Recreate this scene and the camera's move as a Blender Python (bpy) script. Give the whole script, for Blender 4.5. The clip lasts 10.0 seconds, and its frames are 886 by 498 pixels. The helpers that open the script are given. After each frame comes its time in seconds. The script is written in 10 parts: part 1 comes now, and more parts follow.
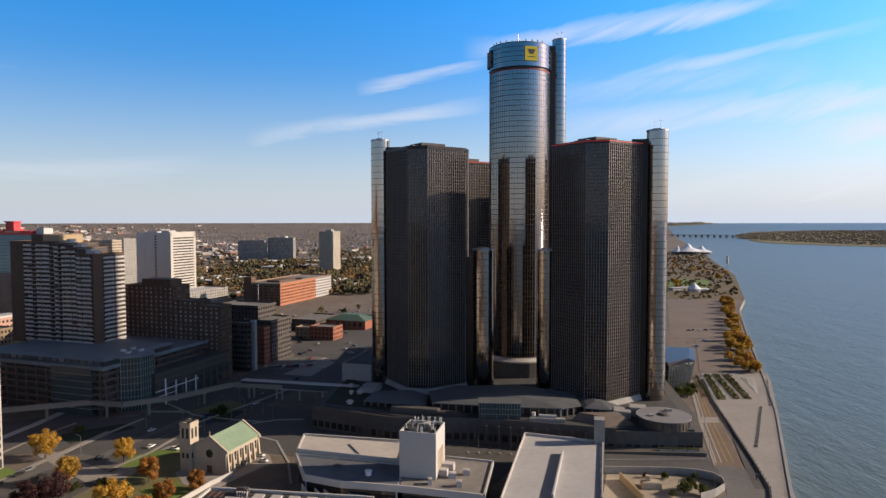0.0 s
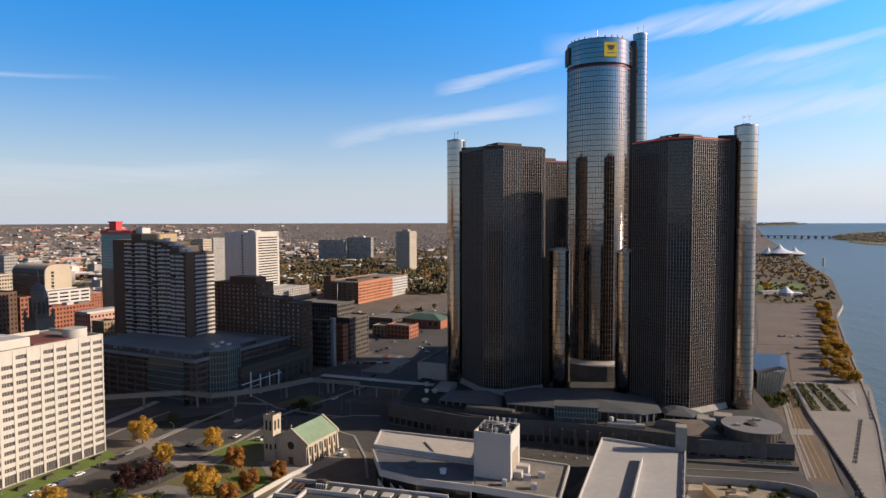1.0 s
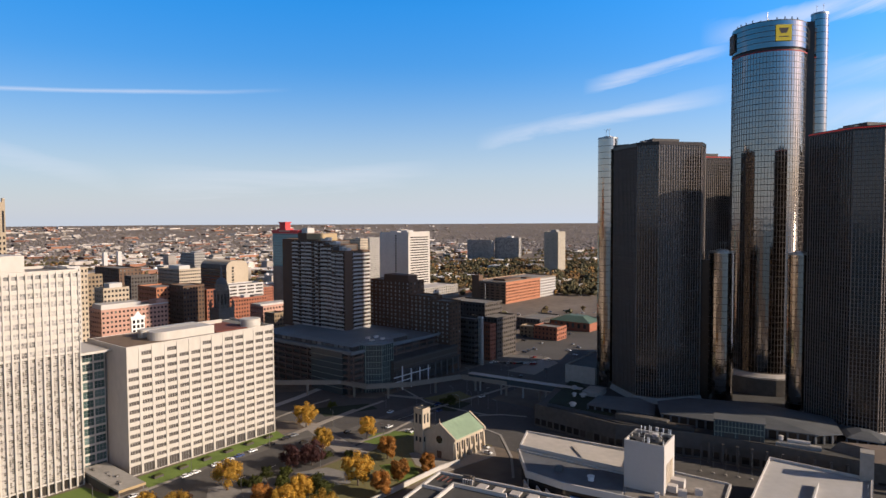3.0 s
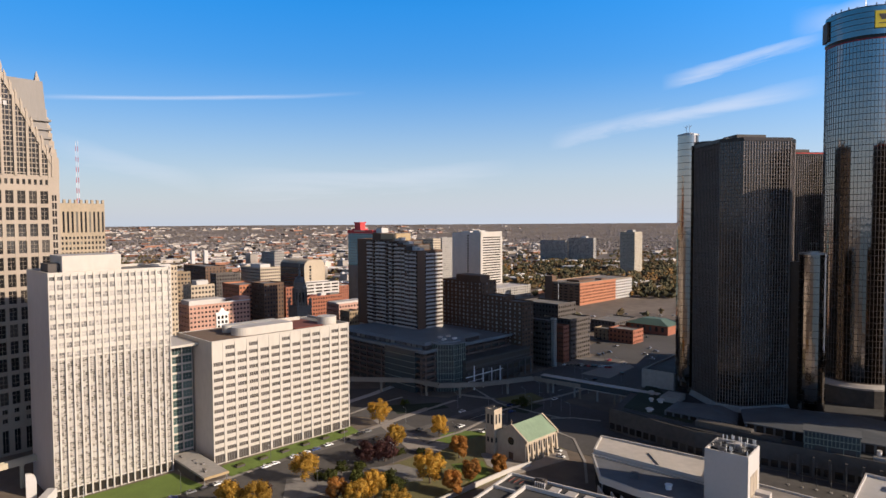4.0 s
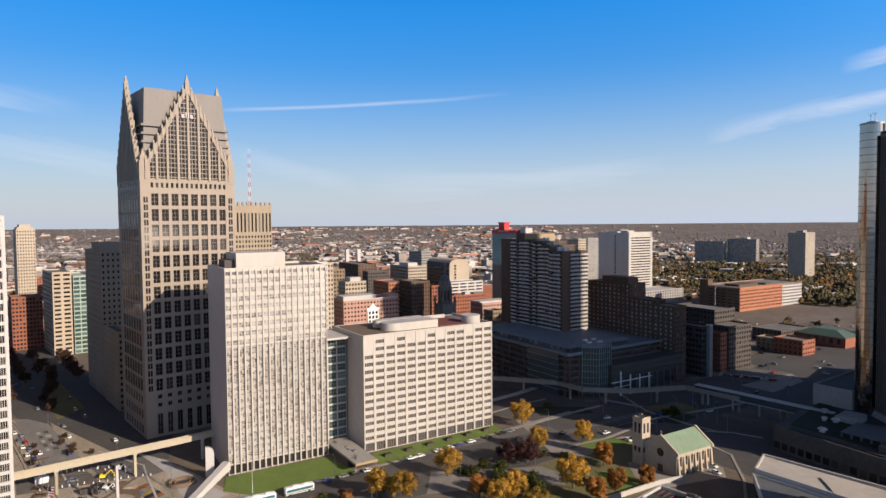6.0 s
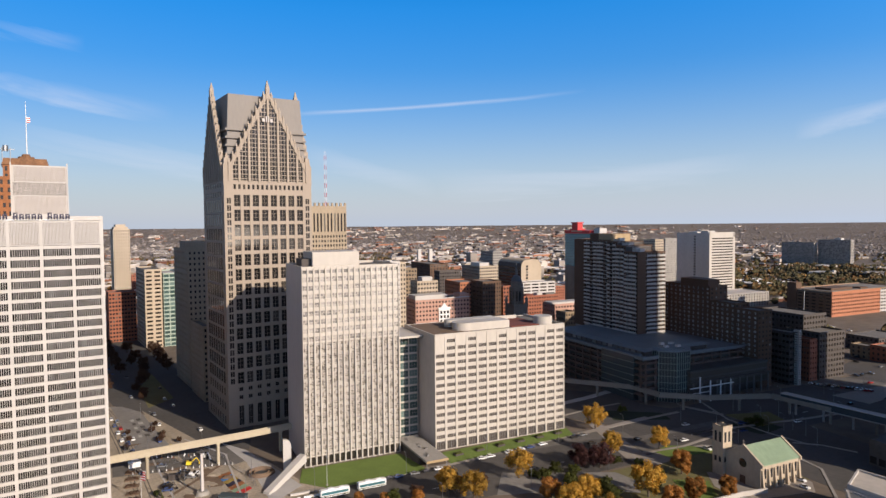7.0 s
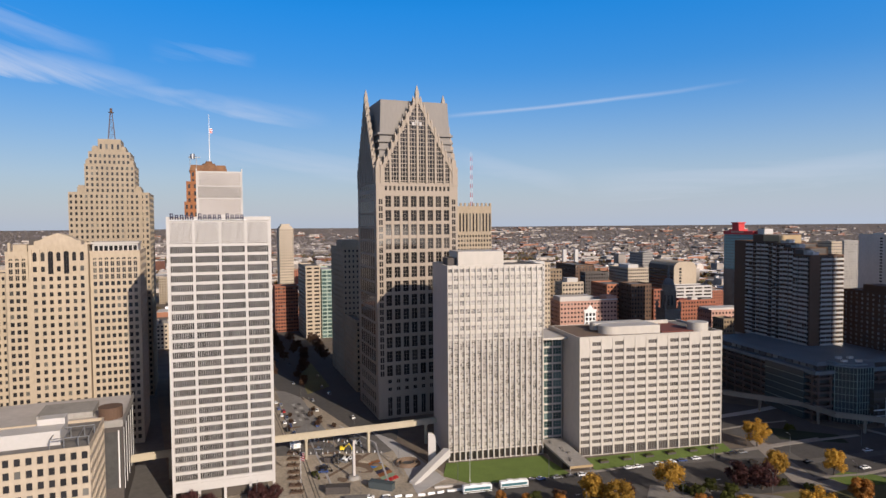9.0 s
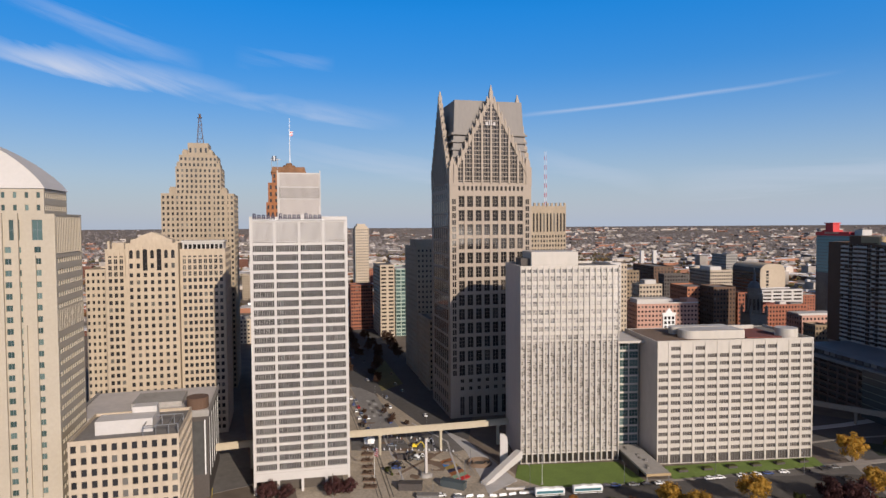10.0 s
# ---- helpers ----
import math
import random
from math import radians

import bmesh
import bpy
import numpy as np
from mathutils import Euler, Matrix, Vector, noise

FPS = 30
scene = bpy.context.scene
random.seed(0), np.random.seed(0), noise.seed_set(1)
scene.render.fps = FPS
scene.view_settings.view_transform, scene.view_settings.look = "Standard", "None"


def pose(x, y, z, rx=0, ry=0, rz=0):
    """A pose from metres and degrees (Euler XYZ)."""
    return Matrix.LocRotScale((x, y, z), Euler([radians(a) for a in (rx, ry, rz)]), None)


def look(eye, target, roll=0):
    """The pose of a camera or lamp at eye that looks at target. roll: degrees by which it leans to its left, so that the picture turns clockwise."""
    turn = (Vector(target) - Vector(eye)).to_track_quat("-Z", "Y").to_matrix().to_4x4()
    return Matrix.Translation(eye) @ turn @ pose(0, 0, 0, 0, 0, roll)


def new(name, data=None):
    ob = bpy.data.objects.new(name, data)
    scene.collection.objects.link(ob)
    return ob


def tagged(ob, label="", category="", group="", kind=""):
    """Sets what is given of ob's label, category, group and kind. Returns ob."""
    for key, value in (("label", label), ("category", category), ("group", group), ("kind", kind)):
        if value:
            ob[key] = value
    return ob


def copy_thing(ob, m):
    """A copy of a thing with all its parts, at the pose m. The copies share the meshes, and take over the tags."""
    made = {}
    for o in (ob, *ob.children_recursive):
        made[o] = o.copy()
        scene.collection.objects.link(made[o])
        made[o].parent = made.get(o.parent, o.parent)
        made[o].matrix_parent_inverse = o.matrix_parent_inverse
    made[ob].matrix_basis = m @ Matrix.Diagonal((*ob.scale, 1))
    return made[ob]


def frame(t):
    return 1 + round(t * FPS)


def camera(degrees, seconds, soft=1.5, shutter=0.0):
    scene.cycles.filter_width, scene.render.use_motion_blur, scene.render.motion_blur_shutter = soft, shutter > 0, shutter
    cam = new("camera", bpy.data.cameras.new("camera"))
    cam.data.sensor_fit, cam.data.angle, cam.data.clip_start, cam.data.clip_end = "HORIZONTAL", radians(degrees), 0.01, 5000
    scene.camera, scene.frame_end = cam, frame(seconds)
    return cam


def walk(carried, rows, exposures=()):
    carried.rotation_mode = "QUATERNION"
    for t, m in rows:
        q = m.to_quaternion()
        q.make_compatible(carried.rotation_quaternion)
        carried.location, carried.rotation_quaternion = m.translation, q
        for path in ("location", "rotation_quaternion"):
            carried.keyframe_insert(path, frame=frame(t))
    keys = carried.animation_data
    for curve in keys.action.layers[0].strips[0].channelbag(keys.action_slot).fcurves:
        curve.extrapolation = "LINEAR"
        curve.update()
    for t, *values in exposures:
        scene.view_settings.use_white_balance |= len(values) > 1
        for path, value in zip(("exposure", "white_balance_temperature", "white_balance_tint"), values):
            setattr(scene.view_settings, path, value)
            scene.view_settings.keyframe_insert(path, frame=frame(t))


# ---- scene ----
HEIGHT = 114.0
cam = camera(69.886, 10.0)
# seconds, heading to the left of +y, pitch, lean
TURNS = [
    (0.0, -0.024, -2.698, -0.102), (0.5, 3.404, -2.687, -0.121), (1.0, 6.798, -2.674, -0.144),
    (1.5, 10.164, -2.659, -0.172), (2.0, 13.502, -2.643, -0.203), (2.5, 16.817, -2.625, -0.235),
    (4.0, 26.646, -2.564, -0.338), (4.5, 29.895, -2.541, -0.370), (5.0, 33.134, -2.518, -0.400),
    (5.5, 36.366, -2.495, -0.426), (7.0, 46.055, -2.421, -0.475), (7.5, 49.291, -2.397, -0.478),
    (8.0, 52.536, -2.372, -0.473), (8.5, 55.792, -2.348, -0.460), (9.0, 59.062, -2.324, -0.436),
    (9.5, 62.348, -2.301, -0.401), (10.0, 65.655, -2.279, -0.355),
]


def facing(yaw, pitch, lean):
    a, b = radians(yaw), radians(pitch)
    way = Vector((-math.sin(a) * math.cos(b), math.cos(a) * math.cos(b), math.sin(b)))
    eye = Vector((0, 0, HEIGHT))
    return look(eye, eye + way * 100, lean)


walk(cam, [(t, facing(*turn)) for t, *turn in TURNS], exposures=[(0.0, 0.57, 6500, 10), (2.5, 0.61, 6450, 10), (5.5, 0.57, 6300, 10), (7.0, 0.49, 6200, 10), (8.5, 0.38, 6100, 10), (10.0, 0.25, 6000, 10)])

# ---- world, sun ----
SUN_AZ, SUN_EL = 85.5, 22.0  # clockwise from +y, above the horizon
world = bpy.data.worlds.new("sky")
scene.world = world
world.use_nodes = True
wt = world.node_tree
wt.nodes.clear()
w_out = wt.nodes.new("ShaderNodeOutputWorld")
w_bg = wt.nodes.new("ShaderNodeBackground")
w_bg.inputs["Strength"].default_value = 0.10
w_sky = wt.nodes.new("ShaderNodeTexSky")
w_sky.sky_type = "NISHITA"
w_sky.sun_disc = False
w_sky.sun_elevation, w_sky.sun_rotation = radians(SUN_EL), radians(SUN_AZ)
w_sky.altitude, w_sky.air_density, w_sky.dust_density, w_sky.ozone_density = 100, 1.0, 0.5, 2.5
w_co = wt.nodes.new("ShaderNodeTexCoord")


def wnode(kind, **inputs):
    n = wt.nodes.new(kind)
    for key, value in inputs.items():
        n.inputs[key].default_value = value
    return n


def wmath(op, a, b=0.5, clamp=False):
    n = wt.nodes.new("ShaderNodeMath")
    n.operation, n.use_clamp = op, clamp
    for i, s in enumerate((a, b)):
        if isinstance(s, (int, float)):
            n.inputs[i].default_value = s
        else:
            wt.links.new(s, n.inputs[i])
    return n.outputs[0]


# clear sky: paler towards the sun; overhead, out of view, dimmed and greyed to cut fill light
w_sep = wt.nodes.new("ShaderNodeSeparateXYZ")
wt.links.new(w_co.outputs["Generated"], w_sep.inputs[0])
zc = wmath("MAXIMUM", w_sep.outputs["Z"], 0.0)
w_dot = wt.nodes.new("ShaderNodeVectorMath")
w_dot.operation = "DOT_PRODUCT"
w_dot.inputs[1].default_value = (math.sin(radians(SUN_AZ)), math.cos(radians(SUN_AZ)), 0)
wt.links.new(w_co.outputs["Generated"], w_dot.inputs[0])
gain = wmath("ADD", wmath("MULTIPLY", w_dot.outputs["Value"], 0.34), 0.84)
gain = wmath("MULTIPLY", gain, wmath("ADD", wmath("MULTIPLY", wmath("MULTIPLY", zc, 3.2, True), 1.15), 0.85))
overhead = wmath("MULTIPLY", wmath("SUBTRACT", zc, 0.33), 4.5, True)
gain = wmath("MULTIPLY", gain, wmath("SUBTRACT", 1.0, wmath("MULTIPLY", overhead, 0.86)))
w_hsv = wnode("ShaderNodeHueSaturation", Saturation=1.48, Value=1.0)
wt.links.new(wmath("SUBTRACT", 1.48, wmath("MULTIPLY", overhead, 0.95)), w_hsv.inputs["Saturation"])
wt.links.new(w_sky.outputs[0], w_hsv.inputs["Color"])
w_gain = wt.nodes.new("ShaderNodeVectorMath")
w_gain.operation = "SCALE"
wt.links.new(w_hsv.outputs[0], w_gain.inputs[0])
wt.links.new(gain, w_gain.inputs["Scale"])
w_tint = wt.nodes.new("ShaderNodeVectorMath")
w_tint.operation = "MULTIPLY"
w_tint.inputs[1].default_value = (1.03, 0.89, 1.0)
wt.links.new(w_gain.outputs[0], w_tint.inputs[0])

# long cirrus streaks, bent gently round the sky
az = wmath("ARCTAN2", w_sep.outputs["X"], w_sep.outputs["Y"])
lift = wmath("ADD", wmath("MULTIPLY", az, 0.21), wmath("MULTIPLY", wmath("MULTIPLY", az, az), 0.16))
w_com = wt.nodes.new("ShaderNodeCombineXYZ")
wt.links.new(wmath("MULTIPLY", az, 1.9), w_com.inputs[0])
wt.links.new(wmath("MULTIPLY", wmath("SUBTRACT", w_sep.outputs["Z"], lift), 15.0), w_com.inputs[1])
w_n1 = wnode("ShaderNodeTexNoise", Scale=1.25, Detail=10.0, Roughness=0.63, Distortion=0.7)
wt.links.new(w_com.outputs[0], w_n1.inputs["Vector"])
w_n2 = wnode("ShaderNodeTexNoise", Scale=0.42, Detail=2.0, Roughness=0.5)
wt.links.new(w_com.outputs[0], w_n2.inputs["Vector"])
fibre = wmath("ADD", wmath("MULTIPLY", wmath("SUBTRACT", w_n1.outputs["Fac"], 0.30), 2.6), wmath("MULTIPLY", wmath("SUBTRACT", w_n2.outputs["Fac"], 0.45), 0.5), True)
# single streaks: azimuth and sine of the elevation at either end, half width, density
STREAKS = ((-0.135, 0.197, 0.078, 0.238, 0.012, 0.8), (-0.30, 0.122, 0.078, 0.179, 0.014, 0.75), (0.03, 0.256, 0.52, 0.292, 0.018, 0.9), (0.20, 0.184, 0.37, 0.228, 0.010, 0.5),
           (0.25, 0.206, 0.62, 0.243, 0.010, 0.75), (0.16, 0.186, 0.54, 0.205, 0.022, 0.45), (0.15, 0.136, 0.70, 0.164, 0.023, 0.8), (0.50, 0.113, 0.72, 0.131, 0.020, 0.9),
           (-1.80, 0.23, -1.44, 0.191, 0.017, 0.8), (-1.55, 0.197, -1.20, 0.153, 0.014, 0.5), (-1.75, 0.291, -1.50, 0.22, 0.022, 0.42), (-1.46, 0.241, -1.31, 0.241, 0.015, 0.28),
           (-1.03, 0.11, -0.81, 0.048, 0.018, 0.3), (-1.42, 0.122, -1.08, 0.07, 0.02, 0.32), (-0.82, 0.055, -0.40, 0.066, 0.023, 0.4), (0.30, 0.03, 0.72, 0.068, 0.027, 0.6), (-0.66, 0.06, -0.35, 0.085, 0.014, 0.3))
wisp = wmath("MULTIPLY", wmath("SUBTRACT", w_n1.outputs["Fac"], 0.5), 3.2)
cover = 0.0
for az0, el0, az1, el1, half, dense in STREAKS:
    along = wmath("DIVIDE", wmath("SUBTRACT", az, az0), az1 - az0)
    middle = wmath("ADD", wmath("MULTIPLY", along, el1 - el0), el0)
    across = wmath("ADD", wmath("DIVIDE", wmath("SUBTRACT", w_sep.outputs["Z"], middle), half), wisp)
    body = wmath("SUBTRACT", 1.0, wmath("MULTIPLY", across, across), True)
    taper = wmath("MULTIPLY", wmath("MULTIPLY", wmath("MULTIPLY", along, wmath("SUBTRACT", 1.0, along)), 4.6, True), dense)
    cover = wmath("MAXIMUM", cover, wmath("MULTIPLY", wmath("MULTIPLY", body, taper), fibre))
cloud = wmath("MULTIPLY", cover, 1.0)
# one thin vapour trail
line = wmath("ADD", wmath("MULTIPLY", az, 0.068), 0.2345)
off = wmath("ABSOLUTE", wmath("SUBTRACT", w_sep.outputs["Z"], wmath("ADD", line, wmath("MULTIPLY", wmath("SUBTRACT", w_n1.outputs["Fac"], 0.5), 0.008))))
trail = wmath("SUBTRACT", 1.0, wmath("MULTIPLY", off, 260.0), True)
ends = wmath("MULTIPLY", wmath("MULTIPLY", wmath("ADD", az, 1.06), 9.0, True), wmath("MULTIPLY", wmath("SUBTRACT", -0.58, az), 5.0, True))
cloud = wmath("MAXIMUM", cloud, wmath("MULTIPLY", wmath("MULTIPLY", trail, ends), 0.42))
# pale haze that sits on the horizon
haze = wmath("POWER", wmath("SUBTRACT", 1.0, wmath("MULTIPLY", zc, 4.2, True)), 1.55, True)
w_mix = wt.nodes.new("ShaderNodeMix")
w_mix.data_type = "RGBA"
w_mix.inputs["B"].default_value = (4.35, 5.0, 6.1, 1)
wt.links.new(wmath("MULTIPLY", haze, wmath("ADD", wmath("MULTIPLY", w_dot.outputs["Value"], 0.16), 0.80)), w_mix.inputs["Factor"])
wt.links.new(w_tint.outputs[0], w_mix.inputs["A"])
w_cloud = wt.nodes.new("ShaderNodeMix")
w_cloud.data_type = "RGBA"
w_cloud.inputs["B"].default_value = (5.6, 5.7, 6.3, 1)
wt.links.new(cloud, w_cloud.inputs["Factor"])
wt.links.new(w_mix.outputs["Result"], w_cloud.inputs["A"])
wt.links.new(w_cloud.outputs["Result"], w_bg.inputs["Color"])
wt.links.new(w_bg.outputs[0], w_out.inputs[0])

sun_way = Vector((math.sin(radians(SUN_AZ)) * math.cos(radians(SUN_EL)),
                  math.cos(radians(SUN_AZ)) * math.cos(radians(SUN_EL)), math.sin(radians(SUN_EL))))
sun = new("sun", bpy.data.lights.new("sun", "SUN"))
sun.data.energy, sun.data.angle, sun.data.color = 4.5, radians(0.53), (1.0, 0.835, 0.655)
sun.matrix_world = look(sun_way * 900, (0, 0, 0))

# ---- materials ----
def mat(name, color, rough=0.75, metal=0.0, var=0.18, big=0.04, fine=0.9, bump=0.15, stretch=(1, 1, 1), tint=None,
        spec=0.4, rnd=0.0, through_light=0.0):
    """A plain surface with stains at a large scale, grain at a small one and a little relief."""
    m = bpy.data.materials.new(name)
    m.use_nodes = True
    nt = m.node_tree
    b = nt.nodes["Principled BSDF"]
    b.inputs["Metallic"].default_value = metal
    b.inputs["Specular IOR Level"].default_value = spec
    co = nt.nodes.new("ShaderNodeTexCoord")
    mp = nt.nodes.new("ShaderNodeMapping")
    mp.inputs["Scale"].default_value = stretch
    nt.links.new(co.outputs["Object"], mp.inputs["Vector"])
    n1 = nt.nodes.new("ShaderNodeTexNoise")
    n1.inputs["Scale"].default_value, n1.inputs["Detail"].default_value = big, 5.0
    n2 = nt.nodes.new("ShaderNodeTexNoise")
    n2.inputs["Scale"].default_value, n2.inputs["Detail"].default_value = fine, 4.0
    for n in (n1, n2):
        nt.links.new(mp.outputs[0], n.inputs["Vector"])
    add = nt.nodes.new("ShaderNodeMath")
    add.operation = "ADD"
    nt.links.new(n1.outputs["Fac"], add.inputs[0])
    nt.links.new(n2.outputs["Fac"], add.inputs[1])
    last = add.outputs[0]
    if rnd:
        oi = nt.nodes.new("ShaderNodeObjectInfo")
        geo = nt.nodes.new("ShaderNodeNewGeometry")
        s = nt.nodes.new("ShaderNodeMath")
        s.operation = "ADD"
        nt.links.new(oi.outputs["Random"], s.inputs[0])
        nt.links.new(geo.outputs["Random Per Island"], s.inputs[1])
        k = nt.nodes.new("ShaderNodeMath")
        k.operation = "MULTIPLY_ADD"
        k.inputs[1].default_value, k.inputs[2].default_value = rnd, -rnd
        nt.links.new(s.outputs[0], k.inputs[0])
        a2 = nt.nodes.new("ShaderNodeMath")
        a2.operation = "ADD"
        nt.links.new(last, a2.inputs[0])
        nt.links.new(k.outputs[0], a2.inputs[1])
        last = a2.outputs[0]
    ramp = nt.nodes.new("ShaderNodeMapRange")
    ramp.inputs["From Min"].default_value, ramp.inputs["From Max"].default_value = 0.6, 1.4
    nt.links.new(last, ramp.inputs["Value"])
    mix = nt.nodes.new("ShaderNodeMix")
    mix.data_type = "RGBA"
    c = Vector(color[:3])
    lo = c * (1 - var)
    hi = Vector(tint) if tint else c * (1 + var)
    mix.inputs["A"].default_value = (*lo, 1)
    mix.inputs["B"].default_value = (*[min(x, 0.95) for x in hi], 1)
    nt.links.new(ramp.outputs[0], mix.inputs["Factor"])
    nt.links.new(mix.outputs["Result"], b.inputs["Base Color"])
    rr = nt.nodes.new("ShaderNodeMapRange")
    rr.inputs["To Min"].default_value, rr.inputs["To Max"].default_value = max(rough - 0.08, 0.02), min(rough + 0.08, 1)
    nt.links.new(n2.outputs["Fac"], rr.inputs["Value"])
    nt.links.new(rr.outputs[0], b.inputs["Roughness"])
    if bump:
        bp = nt.nodes.new("ShaderNodeBump")
        bp.inputs["Strength"].default_value, bp.inputs["Distance"].default_value = bump, 0.2
        nt.links.new(n2.outputs["Fac"], bp.inputs["Height"])
        nt.links.new(bp.outputs[0], b.inputs["Normal"])
    if through_light:
        thin = nt.nodes.new("ShaderNodeBsdfTranslucent")
        both = nt.nodes.new("ShaderNodeMixShader")
        both.inputs["Fac"].default_value = through_light
        nt.links.new(mix.outputs["Result"], thin.inputs["Color"])
        nt.links.new(b.outputs[0], both.inputs[1])
        nt.links.new(thin.outputs[0], both.inputs[2])
        nt.links.new(both.outputs[0], nt.nodes["Material Output"].inputs["Surface"])
    return m


def glass(name, dark, pale, share=0.2, rough=0.08, metal=0.0, warp=0.02, warp_scale=0.35, spec=0.6, dim=(1, 1, 1)):
    """Panes of a facade: most dark, a share of them pale with drawn blinds, each slightly out of true."""
    m = bpy.data.materials.new(name)
    m.use_nodes = True
    nt = m.node_tree
    b = nt.nodes["Principled BSDF"]
    b.inputs["Metallic"].default_value = metal
    b.inputs["Specular IOR Level"].default_value = spec
    b.inputs["Roughness"].default_value = rough
    oi = nt.nodes.new("ShaderNodeObjectInfo")
    geo = nt.nodes.new("ShaderNodeNewGeometry")
    s = nt.nodes.new("ShaderNodeMath")
    s.operation = "ADD"
    nt.links.new(oi.outputs["Random"], s.inputs[0])
    nt.links.new(geo.outputs["Random Per Island"], s.inputs[1])
    fr = nt.nodes.new("ShaderNodeMath")
    fr.operation = "FRACT"
    nt.links.new(s.outputs[0], fr.inputs[0])
    ramp = nt.nodes.new("ShaderNodeValToRGB")
    e = ramp.color_ramp.elements
    e[0].position, e[0].color = 0.0, (*dark, 1)
    e[1].position, e[1].color = 1.0, (*pale, 1)
    mid = e.new(1 - share)
    mid.color = (*(Vector(dark) * 1.6), 1)
    nt.links.new(fr.outputs[0], ramp.inputs[0])
    nt.links.new(ramp.outputs[0], b.inputs["Base Color"])
    co = nt.nodes.new("ShaderNodeTexCoord")
    n = nt.nodes.new("ShaderNodeTexNoise")
    n.inputs["Scale"].default_value, n.inputs["Detail"].default_value = warp_scale, 2.0
    mp = nt.nodes.new("ShaderNodeMapping")
    mp.inputs["Scale"].default_value = dim
    nt.links.new(co.outputs["Object"], mp.inputs["Vector"])
    nt.links.new(mp.outputs[0], n.inputs["Vector"])
    bp = nt.nodes.new("ShaderNodeBump")
    bp.inputs["Strength"].default_value, bp.inputs["Distance"].default_value = 1.0, warp
    nt.links.new(n.outputs["Fac"], bp.inputs["Height"])
    nt.links.new(bp.outputs[0], b.inputs["Normal"])
    return m


M = {}
M["marble"] = mat("white_marble", (0.441, 0.399, 0.343), 0.5, var=0.10, big=0.05, fine=0.5, stretch=(1, 1, 0.4))
M["marble_grey"] = mat("grey_veined_marble", (0.442, 0.399, 0.365), 0.5, var=0.14, big=0.06, fine=0.4, stretch=(1, 1, 0.5))
M["granite"] = mat("pinkish_granite", (0.28, 0.227, 0.173), 0.6, var=0.12, big=0.08, fine=1.2)
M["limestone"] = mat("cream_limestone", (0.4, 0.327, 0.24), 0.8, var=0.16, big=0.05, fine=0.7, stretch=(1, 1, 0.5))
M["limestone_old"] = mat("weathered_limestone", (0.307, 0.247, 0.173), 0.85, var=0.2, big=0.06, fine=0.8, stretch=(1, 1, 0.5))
M["precast"] = mat("pale_precast", (0.37, 0.32, 0.245), 0.75, var=0.1)
M["white"] = mat("white_precast", (0.45, 0.42, 0.385), 0.6, var=0.06, big=0.06)
M["whiteroof"] = mat("white_roof_membrane", (0.435, 0.398, 0.367), 0.7, var=0.14, big=0.07, fine=0.3)
M["concrete"] = mat("grey_concrete", (0.28, 0.26, 0.233), 0.85, var=0.2, big=0.06, fine=0.5)
M["deck"] = mat("pale_parking_deck", (0.387, 0.367, 0.347), 0.8, var=0.12, big=0.05, fine=0.3)
M["dark_concrete"] = mat("dark_stained_concrete", (0.113, 0.103, 0.0934), 0.85, var=0.25, big=0.05, fine=0.4)
M["beige_track"] = mat("beige_concrete_beam", (0.387, 0.334, 0.24), 0.8, var=0.1)
M["gravel"] = mat("roof_gravel", (0.16, 0.147, 0.133), 0.95, var=0.3, big=0.08, fine=0.6)
M["tar"] = mat("dark_roof_felt", (0.055, 0.053, 0.05), 0.85, var=0.35, big=0.07, fine=0.4)
M["redroof"] = mat("red_roof_tiles", (0.147, 0.0467, 0.0334), 0.9, var=0.2)
M["asphalt"] = mat("asphalt", (0.076, 0.069, 0.063), 0.9, var=0.3, big=0.03, fine=0.4)
M["asphalt_old"] = mat("pale_worn_asphalt", (0.12, 0.11, 0.10), 0.92, var=0.3, big=0.03, fine=0.3)
M["lot"] = mat("sandy_car_park_surface", (0.157, 0.12, 0.0934), 0.95, var=0.2, big=0.02, fine=0.15)
M["paving"] = mat("pale_paving", (0.267, 0.237, 0.207), 0.85, var=0.18, big=0.04, fine=0.4)
M["brickpave"] = mat("brown_brick_paving", (0.147, 0.1, 0.0667), 0.9, var=0.25, big=0.06, fine=0.6)
M["dirt"] = mat("sandy_earth", (0.307, 0.257, 0.193), 0.95, var=0.25, big=0.06, fine=0.5)
M["grass"] = mat("lawn", (0.115, 0.165, 0.03), 0.95, var=0.25, big=0.1, fine=1.5, bump=0.4)
M["drygrass"] = mat("dry_grass", (0.14, 0.125, 0.05), 0.95, var=0.3, big=0.05, fine=0.8, bump=0.4)
M["earth"] = mat("town_ground", (0.14, 0.11, 0.0834), 0.95, var=0.4, big=0.012, fine=0.1, bump=0.05)
M["brick"] = mat("red_brick", (0.262, 0.0975, 0.0562), 0.9, var=0.2, big=0.1, fine=2.0)
M["brick_orange"] = mat("orange_brick", (0.352, 0.143, 0.075), 0.9, var=0.15, big=0.1, fine=2.0)
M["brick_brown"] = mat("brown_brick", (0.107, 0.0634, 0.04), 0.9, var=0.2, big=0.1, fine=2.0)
M["brick_tan"] = mat("tan_brick", (0.227, 0.167, 0.107), 0.9, var=0.2, big=0.1, fine=2.0)
M["pinkish"] = mat("salmon_panels", (0.42, 0.245, 0.185), 0.85, var=0.12)
